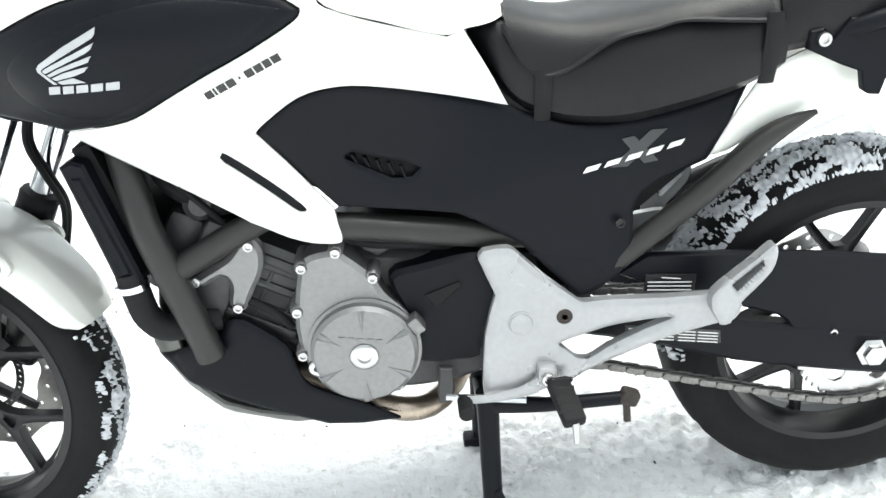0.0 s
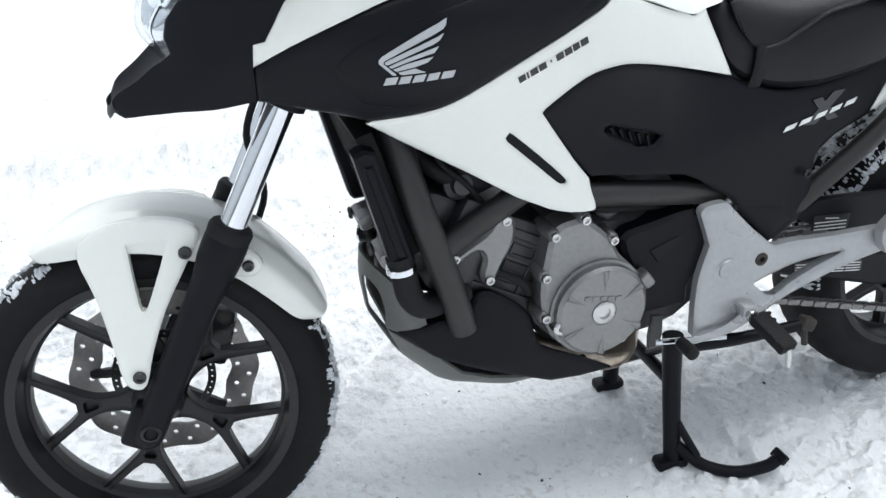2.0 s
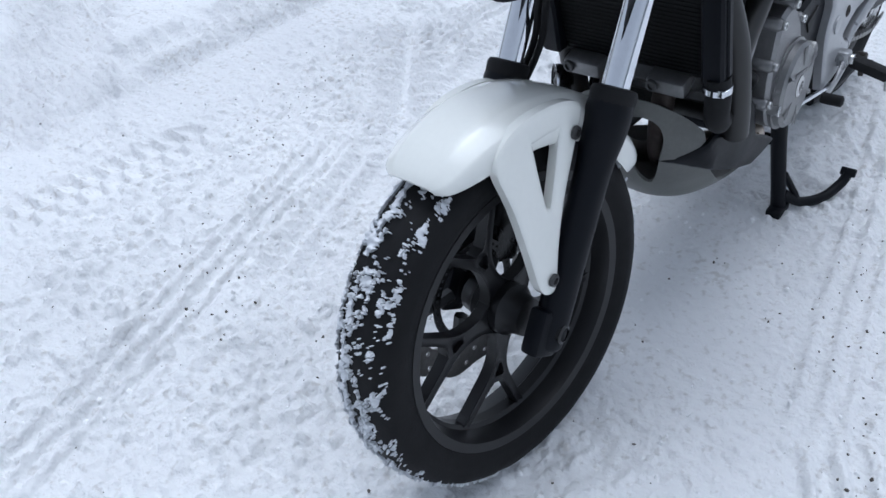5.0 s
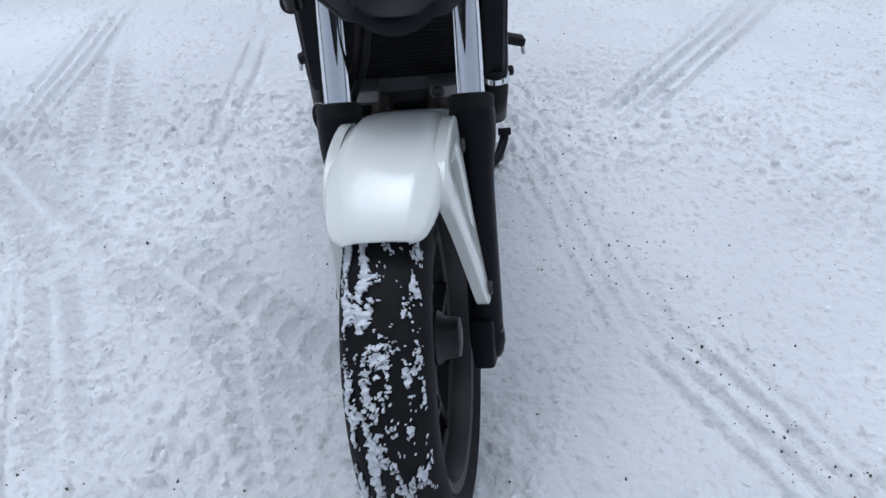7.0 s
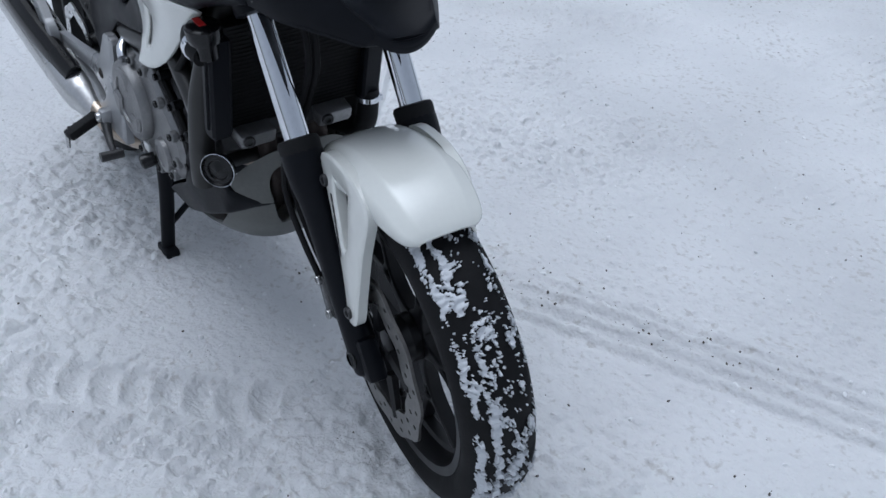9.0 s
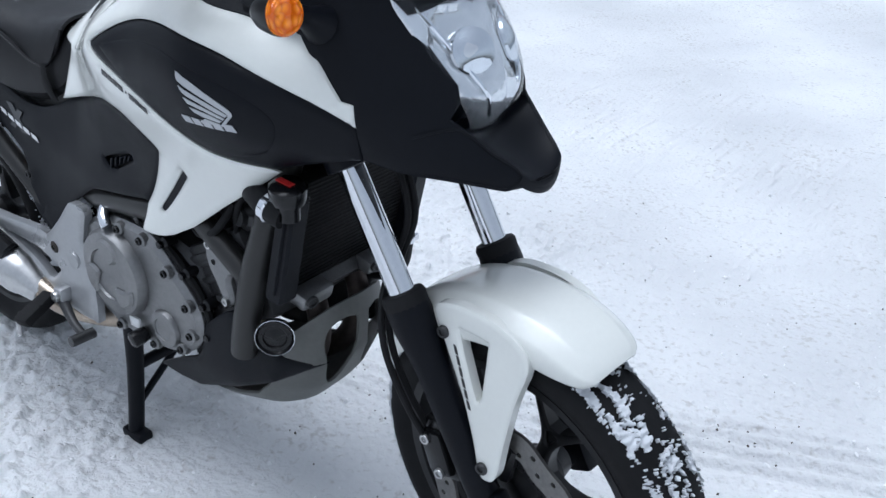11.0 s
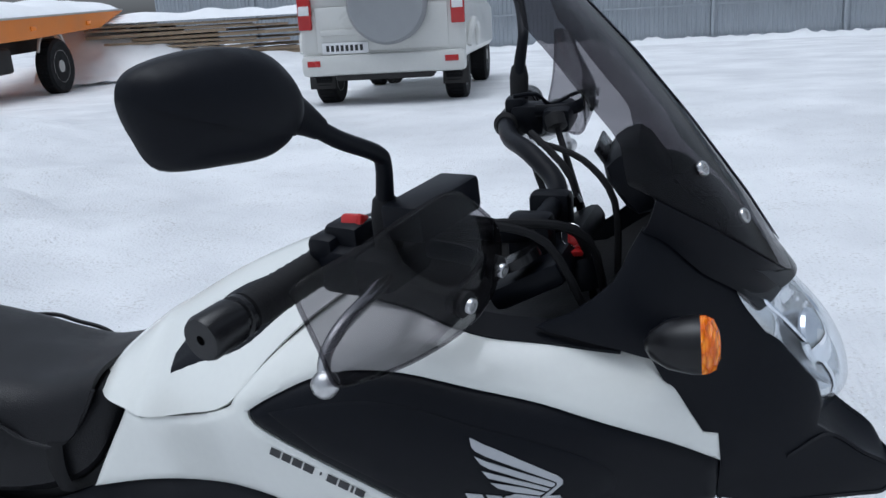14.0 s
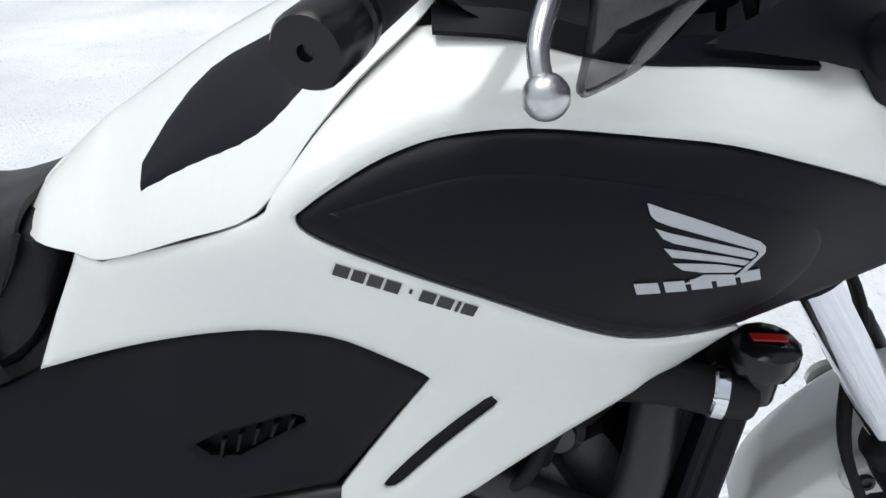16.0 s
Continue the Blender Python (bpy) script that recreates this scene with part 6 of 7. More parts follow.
# gear pedal and linkage on the one side, brake pedal on the other
bm = bmesh.new()
tube(bm, [(1.0, -0.19, 0.365), (0.96, -0.192, 0.345), (0.9, -0.195, 0.338), (0.872, -0.195, 0.34)], [0.014, 0.009, 0.007, 0.007], 10, 3, 0.6)
pedal = part("gear_pedal", bm, SILVER, bike, "silver gear pedal with rubber toe piece")
bm = bmesh.new()
turned(bm, [(0.008, 0), (0.012, 0.003), (0.012, 0.042), (0.008, 0.045)], (0.872, -0.188, 0.335), (0, -1, 0), 14)
part("toe_rubber", bm, RUBBER, pedal)
bm = bmesh.new()
tube(bm, [(0.845, -0.152, 0.318), (0.97, -0.18, 0.322)], 0.0055, 8, 1)
part("gear_rod", bm, CHROME, pedal)
bm = bmesh.new()
slab(bm, [(0.836, 0.372), (0.857, 0.37), (0.859, 0.33), (0.853, 0.308), (0.834, 0.306), (0.832, 0.33)], -0.14, -0.152, 0.003)
part("gear_arm", bm, DARKALU, pedal)
bm = bmesh.new()
tube(bm, [(1.0, 0.19, 0.36), (0.96, 0.2, 0.33), (0.925, 0.205, 0.318), (0.905, 0.205, 0.318)], [0.012, 0.009, 0.008, 0.008], 10, 3)
tube(bm, [(0.905, 0.19, 0.318), (0.905, 0.24, 0.32)], 0.011, 12, 1)
part("brake_pedal", bm, DARKALU, bike, "dark steel brake pedal")
bm = bmesh.new()
tube(bm, [(0.925, -0.15, 0.3), (1.0, -0.175, 0.308), (1.12, -0.19, 0.322)], [0.017, 0.012, 0.011], 12, 3)
side_stand = part("side_stand", bm, BLACK, bike, "folded black side stand with worn foot")
bm = bmesh.new()
block(bm, (1.13, -0.192, 0.325), (0.03, 0.024, 0.026), 0.006, Matrix.Rotation(radians(20), 4, "Y"))
tube(bm, [(1.125, -0.195, 0.32), (1.127, -0.2, 0.285)], 0.006, 8, 1)
part("stand_foot", bm, RUST, side_stand)
for s in (-1, 1):
    bm = bmesh.new()
    zf = 0.0116 * 0.92 + 0.0357 * s * 0.135 + 0.004
    tube(bm, [(0.915, s * 0.1, 0.29), (0.917, s * 0.108, 0.2), (0.92, s * 0.125, 0.08), (0.922, s * 0.132, zf + 0.015)], [0.02, 0.018, 0.017, 0.017], 12, 3)
    block(bm, (0.918, s * 0.133, zf + 0.01), (0.065, 0.035, 0.022), 0.006)
    leg = part("stand_leg", bm, BLACK, bike, "black centre stand leg")
    if s < 0:
        bm = bmesh.new()
        tube(bm, [(0.925, -0.135, 0.06), (0.97, -0.165, 0.022), (1.02, -0.2, 0.018), (1.07, -0.222, 0.035), (1.09, -0.23, 0.055)], [0.012, 0.012, 0.012, 0.012, 0.012], 10, 4)
        tube(bm, [(0.925, -0.132, 0.11), (0.96, -0.158, 0.04)], 0.008, 8, 1)
        part("stand_lever", bm, BLACK, leg)
        bm = bmesh.new()
        block(bm, (1.092, -0.23, 0.06), (0.02, 0.035, 0.012), 0.003, Matrix.Rotation(radians(-50), 4, "Y"))
        part("lever_pad", bm, BLACK, leg)
bm = bmesh.new()
tube(bm, [(0.917, -0.11, 0.19), (0.917, 0.11, 0.19)], 0.013, 10, 1)
tube(bm, [(0.916, -0.105, 0.27), (0.922, 0.12, 0.09)], 0.008, 8, 1)
part("stand_crossbar", bm, BLACK, bike)

# ---- handlebar and controls ----
BAR_END, BAR_IN = STEER.inverted() @ Vector((0.629, 0.397, 1.075)), STEER.inverted() @ Vector((0.57, 0.225, 1.1))
BAR = [tuple(BAR_END), tuple(BAR_IN), (0.505, 0.18, 1.118), (0.46, 0.13, 1.118), (0.41, 0.085, 1.098), (0.395, 0.04, 1.088)]
mirrored = lambda q, s: (q[0], q[1] * s, q[2])
bm = bmesh.new()
tube(bm, [mirrored(q, 1) for q in BAR[1:]] + [mirrored((q[0] - 0.12 * q[1], q[1], q[2] + 0.12 * q[1]), -1) for q in BAR[:0:-1]], 0.0125, 14)
handlebar = part("handlebar", steered(bm), BLACK, bike, "black tubular handlebar")
bm = bmesh.new()
for y in (-0.045, 0.045):
    block(bm, (0.395, y, 1.08), (0.05, 0.032, 0.055), 0.008)
block(bm, (0.385, 0, 1.045), (0.09, 0.23, 0.028), 0.01, Matrix.Rotation(radians(RAKE), 4, "Y"))
yoke = part("top_yoke", steered(bm), BLACK, bike)
for s in (-1, 1):
    bm = bmesh.new()
    turned(bm, [(0.01, 0), (0.024, 0.002), (0.024, 0.012), (0.012, 0.014)], on_fork(0.86, s * 0.099), UP_FORK, 18)
    part("fork_cap", steered(bm), GLOSSBLACK, yoke)
    a, b = (Vector(mirrored((q[0] - (0.12 * q[1] if s < 0 else 0), q[1], q[2] + (0.12 * q[1] if s < 0 else 0)), s)) for q in BAR[:2])
    d = (a - b).normalized()
    bm = bmesh.new()
    n = 16
    prof = [(0.0135, -0.005), (0.0185, 0.0)] + [(0.0172 + 0.0008 * (k % 2), 0.004 + 0.0055 * k) for k in range(21)] + [(0.0185, 0.121), (0.0135, 0.124)]
    turned(bm, prof, b, d, 20)
    grip = part("grip", steered(bm), RUBBER, handlebar, "black ribbed rubber grip")
    bm = bmesh.new()
    turned(bm, [(0.012, 0), (0.0195, 0.001), (0.0195, 0.006), (0.0165, 0.008), (0.0165, 0.012), (0.0205, 0.014), (0.0205, 0.046), (0.0185, 0.05), (0.0045, 0.05), (0.004, 0.046)], b + d * 0.124, d, 24)
    part("bar_end", steered(bm), GLOSSBLACK, grip, "glossy black bar end weight")
    # switch housing
    c = Vector((0.508 if s > 0 else 0.48, s * 0.262, 1.122 if s > 0 else 1.155))
    turn = d.to_track_quat("Z", "Y").to_matrix().to_4x4()
    bm = bmesh.new()
    block(bm, c + Vector((0, 0, -0.004)), (0.05, 0.046, 0.04), 0.01, turn)
    block(bm, c + Vector((0.018, 0, 0.014)), (0.03, 0.03, 0.034), 0.008, turn)
    switch = part("switch_housing", steered(bm), BLACK, handlebar, "black switch housing")
    if s > 0:
        bm = bmesh.new()
        block(bm, STEER.inverted() @ Vector((0.538, 0.242, 1.139)), (0.022, 0.02, 0.017), 0.004, Matrix.Rotation(radians(20), 4, "X"))
        base = bmesh.new()
        block(base, STEER.inverted() @ Vector((0.543, 0.24, 1.12)), (0.04, 0.045, 0.036), 0.008, turn)
        part("switch_cap", steered(base), BLACK, switch)
        part("stop_switch", steered(bm), RED, switch, "red engine stop switch")
    else:
        bm = bmesh.new()
        block(bm, c + Vector((0.03, 0.0, 0.0)), (0.012, 0.012, 0.012), 0.003)
        part("turn_switch", steered(bm), RED, switch)
    # lever with ball end
    bm = bmesh.new()
    lev = [mirrored(STEER.inverted() @ Vector(q), s) for q in ((0.515, 0.235, 1.107), (0.498, 0.275, 1.103), (0.498, 0.325, 1.098), (0.51, 0.37, 1.086), (0.518, 0.392, 1.068), (0.516, 0.402, 1.049))]
    tube(bm, lev, [0.009, 0.008, 0.0065, 0.006, 0.0055, 0.006], 10, 4)
    lever = part("lever", steered(bm), STEEL, handlebar, "polished aluminium lever with ball end")
    bm = bmesh.new()
    bmesh.ops.create_uvsphere(bm, u_segments=18, v_segments=12, radius=0.0115, matrix=Matrix.Translation(Vector(lev[-1])))
    part("lever_ball", steered(bm), STEEL, lever)
    bm = bmesh.new()
    block(bm, Vector((0.462 if s > 0 else 0.435, s * 0.262, 1.125 if s > 0 else 1.155)), (0.04, 0.035, 0.075), 0.009, turn)
    perch = part("lever_perch", steered(bm), BLACK, handlebar)
    if s > 0:
        bm = bmesh.new()
        block(bm, (0.462, 0.246, 1.155), (0.044, 0.1, 0.034), 0.006, Matrix.Rotation(radians(-20), 4, "Z") @ Matrix.Rotation(radians(-7), 4, "X"))
        part("fluid_reservoir", bm, BLACK, perch, "black brake fluid reservoir")
    else:
        bm = bmesh.new()
        tube(bm, [b + Vector((-0.05, 0.05, 0)), Vector((0.39, -0.13, 1.1)), Vector((0.37, -0.1, 1.02)), Vector((0.37, -0.06, 0.96))], 0.005, 8)
        part("clutch_cable", steered(bm), RUBBER, handlebar)


def far_side(q):
    """The place across the bar from q: the bar stands higher and further back there."""
    p = STEER.inverted() @ Vector(q)
    return STEER @ Vector((p.x + 0.12 * p.y, -p.y, p.z + 0.14 * p.y))


# straight clutch cable with its adjuster, and the wire stay of the far guard
bm = bmesh.new()
tube(bm, [(0.399, -0.2, 1.168), (0.378, -0.165, 1.112), (0.36, -0.13, 1.06), (0.352, -0.11, 1.03)], [0.0045, 0.0045, 0.006, 0.006], 8, 3)
turned(bm, [(0.008, -0.012), (0.014, -0.01), (0.014, 0.008), (0.007, 0.012)], (0.4, -0.202, 1.172), (0.3, -0.5, 0.8), 14)
part("clutch_rod", bm, RUBBER, handlebar, "straight black cable running down from the lever")
bm = bmesh.new()
tube(bm, [(0.46, -0.22, 1.205), (0.43, -0.235, 1.206), (0.412, -0.25, 1.19), (0.385, -0.27, 1.2), (0.365, -0.29, 1.205)], 0.003, 8, 3)
part("guard_wire", bm, BLACK, handlebar)
# mirrors
for s in (1, -1):
    place = (lambda q: Vector(q)) if s > 0 else far_side
    bm = bmesh.new()
    tube(bm, [place(q) for q in ((0.5, 0.262, 1.125), (0.499, 0.268, 1.165), (0.495, 0.278, 1.198), (0.497, 0.29, 1.211), (0.514, 0.335, 1.23), (0.532, 0.366, 1.252))], [0.009, 0.0085, 0.0075, 0.0075, 0.0075, 0.0075], 12, 4)
    stalk = part("mirror_stalk", bm, BLACK, handlebar)
    bm = bmesh.new()
    turned(bm, [(0.013, 0), (0.0135, 0.03), (0.011, 0.045), (0.008, 0.048)], place((0.5, 0.262, 1.122)), (0, 0.1 * s, 1), 16)
    part("mirror_boot", bm, RUBBER, stalk)
    bm = bmesh.new()
    tube(bm, [place(q) for q in ((0.522, 0.35, 1.24), (0.532, 0.366, 1.252), (0.54, 0.385, 1.26))], [0.009, 0.014, 0.02], 14, 2)
    part("mirror_neck", bm, BLACK, stalk)
    # shell: a rounded trapezoid, domed to the front
    centre, side_dir, up_dir = Vector((0.566, 0.436, 1.267)), Vector((0.5, 0.85, 0.06)).normalized(), None
    nrm = Vector((-0.85, 0.5, 0.05)).normalized()
    up_dir = side_dir.cross(nrm).normalized()
    if up_dir.z < 0:
        up_dir = -up_dir
    shape = curve([(-0.07, -0.028), (-0.045, -0.047), (0.0, -0.052), (0.055, -0.05), (0.076, -0.02), (0.085, 0.012), (0.072, 0.036), (0.02, 0.052), (-0.035, 0.052), (-0.066, 0.03), (-0.08, 0.0)], 5, True)
    rings = []
    for k, (g, h) in enumerate(((0.96, 0.0), (1.0, 0.006), (0.98, 0.016), (0.9, 0.028), (0.74, 0.037), (0.5, 0.043), (0.2, 0.046))):
        rings.append([place(centre + side_dir * u * g * 0.84 + up_dir * v * g * 0.76 + nrm * h * 0.85) for u, v in shape])
    bm = bmesh.new()
    loft(bm, rings)
    shell = part("mirror_shell", bm, BLACK, stalk, "matte black mirror housing")
    # raised upper field of the housing, with a curved lower edge
    angles, sizes = [math.atan2(v, u) for u, v in shape], [math.hypot(u, v) for u, v in shape]
    order = sorted(range(len(angles)), key=lambda k: angles[k])
    angles, sizes = [angles[k] for k in order], [sizes[k] for k in order]

    def dome(u, v):
        g = math.hypot(u, v) / np.interp(math.atan2(v, u), angles, sizes, period=2 * math.pi)
        h = np.interp(g, [0.0, 0.2, 0.5, 0.74, 0.9, 0.98, 1.0], [0.0465, 0.046, 0.043, 0.037, 0.028, 0.016, 0.006])
        return place(centre + side_dir * u * 0.84 + up_dir * v * 0.76 + nrm * (h * 0.85 + 0.0035))
    crease = lambda u: -0.03 + 0.034 * min(max((u + 0.07) / 0.145, 0), 1) ** 1.6
    upper = [(u * 0.95, v * 0.95) for u, v in shape if v * 0.95 > crease(u * 0.95) + 0.004]
    start = next(k for k in range(len(upper)) if math.dist(upper[k - 1], upper[k]) > 0.03)
    upper = upper[start:] + upper[:start]
    (u0, _), (u1, _) = upper[-1], upper[0]
    upper += [(u, crease(u)) for u in np.linspace(u0, u1, 16)[1:-1]]
    bm = bmesh.new()
    mapped(bm, [upper], dome, 0.008, 0.0015)
    part("mirror_cap", bm, BLACK, shell)
    bm = bmesh.new()
    loft(bm, [[place(centre + side_dir * u * 0.75 + up_dir * v * 0.72 + nrm * h) for u, v in shape] for h in (-0.003, 0.001)])
    part("mirror_glass", bm, REFLECTOR, shell)
# hand guards of tinted acrylic, bowed forwards
shield = thin_plate_spline([(0.473, 1.151, 0.502), (0.314, 1.181, 0.43), (0.283, 1.159, 0.412), (0.254, 1.134, 0.404), (0.253, 1.108, 0.404), (0.285, 1.074, 0.414), (0.33, 1.056, 0.446), (0.385, 1.044, 0.494), (0.451, 1.106, 0.5), (0.287, 1.109, 0.398), (0.355, 1.1, 0.413), (0.36, 1.15, 0.435), (0.42, 1.13, 0.468)])
for s in (1, -1):
    loop = [tuple(q) for q in curve([(0.473, 1.151), (0.44, 1.162), (0.38, 1.176), (0.314, 1.181), (0.283, 1.16), (0.256, 1.134), (0.253, 1.108), (0.282, 1.068), (0.325, 1.05), (0.375, 1.046), (0.405, 1.05), (0.426, 1.066), (0.452, 1.105), (0.471, 1.14)], 4, True)]
    v, f = triangles([loop], 0.012)
    place = (lambda q: Vector(q)) if s > 0 else far_side
    nrm = Vector((0.9, -0.35, 0.2)).normalized()
    bm = bmesh.new()
    for lift in (0.0, 0.003):
        vs = [bm.verts.new(place((float(shield(a, b)) - lift, a, b))) for a, b in v]
        for t in f:
            bm.faces.new([vs[i] for i in t])
    guard = part("hand_guard", bm, GUARD, handlebar, "tinted clear acrylic hand guard")
    edge = [place((float(shield(a, b)) - 0.0015, a, b)) for a, b in loop]
    bm = bmesh.new()
    tube(bm, [tuple(q) for q in edge + edge[:1]], 0.002, 6, 1)
    part("guard_edge", bm, GUARD, guard)
    for q in ((0.409, 0.355, 1.1), (0.395, 0.287, 1.109)):
        p = place(q)
        ax = place(Vector(q) - nrm * 0.1) - p
        bm = bmesh.new()
        turned(bm, [(0.011, -0.01), (0.011, -0.002), (0.005, 0.0)], p, ax, 16)
        part("guard_washer", bm, RUBBER, guard)
        bolt(guard, p, ax, 0.0065, 0.004, STEEL)
    bm = bmesh.new()
    tube(bm, [place(q) for q in ((0.47, 0.24, 1.115), (0.43, 0.255, 1.112), (0.412, 0.287, 1.11), (0.424, 0.355, 1.1))], 0.009, 10, 3, 0.6)
    part("guard_bracket", bm, BLACK, guard)
# cables over the yoke, ignition lock with red key tag
for k, p in enumerate(([(0.48, 0.2, 1.12), (0.4, 0.12, 1.115), (0.34, 0.06, 1.09), (0.33, 0.03, 1.0)], [(0.47, 0.19, 1.13), (0.38, 0.15, 1.13), (0.32, 0.1, 1.1), (0.31, 0.06, 1.0)], [(0.46, 0.2, 1.14), (0.4, 0.19, 1.14), (0.35, 0.15, 1.11), (0.32, 0.12, 1.03)],
                       [(0.45, -0.2, 1.13), (0.38, -0.15, 1.12), (0.33, -0.1, 1.08), (0.32, -0.06, 1.0)], [(0.46, -0.19, 1.12), (0.43, -0.13, 1.09), (0.4, -0.1, 1.05), (0.38, -0.08, 1.0)])):
    bm = bmesh.new()
    tube(bm, p, 0.0045, 8)
    part("cable", steered(bm), RUBBER, handlebar)
bm = bmesh.new()
turned(bm, [(0.02, -0.03), (0.022, 0.0), (0.018, 0.006), (0.004, 0.006)], (0.348, 0.045, 1.048), (0.2, 0, 1), 18)
lock = part("ignition_lock", bm, BLACK, bike)
bm = bmesh.new()
block(bm, (0.352, 0.05, 1.069), (0.02, 0.006, 0.03), 0.003)
block(bm, (0.36, 0.065, 1.062), (0.03, 0.014, 0.006), 0.002, Matrix.Rotation(radians(25), 4, "Z"))
part("ignition_key", bm, RED, lock, "key with red plastic tag")
bm = bmesh.new()
turned(bm, [(0.012, -0.001), (0.0135, 0), (0.012, 0.001)], (0.357, 0.057, 1.08), (0.3, 1, 0.2), 16, False)
part("key_ring", bm, STEEL, lock)
# indicators
for s in (-1, 1):
    bm = bmesh.new()
    tube(bm, [(0.25, s * 0.16, 1.0), (0.246, s * 0.19, 1.015), (0.243, s * 0.215, 1.028)], [0.026, 0.014, 0.013], 14, 3)
    stalk = part("indicator", bm, BLACK, bike, "black indicator with lit amber lens")
    bm = bmesh.new()
    turned(bm, [(0.004, -0.048), (0.013, -0.043), (0.022, -0.028), (0.0265, -0.008), (0.0265, 0.0)], (0.229, s * 0.241, 1.029), (-1, s * 0.02, 0.05), 24)
    part("indicator_body", bm, GLOSSBLACK, stalk)
    bm = bmesh.new()
    turned(bm, [(0.026, 0.0), (0.026, 0.005), (0.022, 0.012), (0.012, 0.016), (0.002, 0.017)], (0.229, s * 0.241, 1.029), (-1, s * 0.02, 0.05), 28)
    part("amber_lens", bm, AMBERLIT, stalk, "amber lens glowing faintly")

# ---- loose crumbs of snow and grit round the motorcycle ----
CLOD = material("loose_snow", (0.84, 0.85, 0.86), 0.75, vary=0.05, bump=0.4, bump_scale=90)
GRIT = material("dark_grit", (0.09, 0.08, 0.07), 0.8, vary=0.4)
scatter_bits("snow_crumbs", "small loose crumbs of snow scattered over the yard", CLOD, 1700, 1.25, 0.002, 0.009, 5, 0.55)
scatter_bits("grit_specks", "dark specks of grit and bark on the snow", GRIT, 900, 1.4, 0.0014, 0.0042, 8, 0.2,
             [((-0.2, -0.75), (0.3, -0.5), 0.035), ((0.0, -0.62), (0.84, -0.38), 0.05), ((-0.1, 0.7), (0.3, 0.95), 0.06), ((0.9, 1.3), (0.3, 1.05), 0.08), ((1.4, -0.9), (2.6, -2.4), 0.12), ((0.6, -0.35), (1.5, -0.5), 0.1)])


def snow_on_tyre(name, centre, radius, width, bead, a0, a1, t0, t1, seed, much, fix, fine=0.3, rows=()):
    """Crusts of snow packed on part of a tyre's tread."""
    bm = bmesh.new()
    n, m = int(400 * (a1 - a0) / 2.0), 88
    verts = {}

    def at(i, k, up):
        key = (i, k, up)
        if key not in verts:
            th = a0 + (a1 - a0) * i / n
            t = t0 + (t1 - t0) * k / m
            y = width / 2 * (math.sin(t * 1.9) if abs(t) < 0.826 else math.copysign(1 - (abs(t) - 0.826) * 1.5, t))
            r = radius - (radius - bead) * abs(t) ** 2.6 + (0.001 + up * 0.006 * noise.noise(Vector((th * 40, y * 90, seed))) + up * 0.003 if up else -0.002)
            verts[key] = bm.verts.new((centre.x + r * math.cos(th), centre.y + y, centre.z + r * math.sin(th)))
        return verts[key]
    for i in range(n):
        for k in range(m):
            th, t = a0 + (a1 - a0) * i / n, t0 + (t1 - t0) * k / m
            v = 0.4 * noise.fractal(Vector((th * 5, t * 3.5, seed)), 1.0, 2.0, 5) + 0.5 * noise.noise(Vector((th * 11, t * 8, seed + 4))) + fine * noise.noise(Vector((th * 48, t * 16, seed))) + 0.8 * fine * noise.noise(Vector((th * 110, t * 36, seed + 2)))
            v += sum(k * math.exp(-((t - c) / w) ** 2) for c, w, k in rows)
            if v > much:
                bm.faces.new([at(i + p, k + q, 1) for p, q in ((0, 0), (0, 1), (1, 1), (1, 0))])
    ext = bmesh.ops.extrude_edge_only(bm, edges=[e for e in bm.edges if len(e.link_faces) == 1])
    for v in (g for g in ext["geom"] if isinstance(g, bmesh.types.BMVert)):
        d = Vector((v.co.x - centre.x, 0, v.co.z - centre.z)).normalized()
        v.co -= d * 0.006
    ob = part(name, fix(bm), PACKED, None, "white snow packed into the tyre tread", 70)
    return tagged(ob, category="snow", kind="stuff")


GROOVED = ((0.44, 0.08, 0.38), (0.18, 0.07, 0.34), (-0.06, 0.08, 0.22))
snow_on_tyre("packed_snow", AXLE, 0.2935, 0.118, 0.222, radians(60), radians(320), -0.55, 0.56, 3.0, 0.3, steered, 0.42, GROOVED)
snow_on_tyre("packed_snow", AXLE, 0.2935, 0.118, 0.222, radians(-60), radians(60), -0.5, 0.56, 6.0, 0.3, steered, 0.42, GROOVED)
snow_on_tyre("packed_snow", REAR, 0.312, 0.16, 0.224, radians(70), radians(188), -0.62, 0.62, 9.0, 0.02, lambda b: b, 0.3)

# ---- distance: parked car, flatbed truck, timber, fence ----
CARWHITE = material("dusty_white_car_paint", (0.6, 0.6, 0.57), 0.35, vary=0.08, coat=0.3, patch=1.5)
CARGLASS = material("dark_car_glass", (0.02, 0.025, 0.03), 0.08)
TAILRED = material("red_tail_lamp", (0.42, 0.02, 0.02), 0.2)
SPAREGREY = material("grey_spare_wheel_cover", (0.27, 0.28, 0.29), 0.45, vary=0.08)
ORANGE = material("orange_truck_paint", (0.72, 0.22, 0.03), 0.5, vary=0.12, patch=2)
TIMBER = material("weathered_timber", (0.33, 0.25, 0.17), 0.85, vary=0.3, patch=3, grain=30)
TRUCKWHITE = material("white_truck_paint", (0.66, 0.67, 0.66), 0.4, vary=0.06, patch=1)
CHASSIS = material("sooty_truck_chassis", (0.025, 0.024, 0.023), 0.8, vary=0.4, patch=4)
GALV = material("galvanised_sheet", (0.36, 0.39, 0.42), 0.5, 0.4, vary=0.16, patch=1.2)
HUBSTEEL = material("painted_wheel_disc", (0.45, 0.44, 0.42), 0.5, 0.3, vary=0.2)


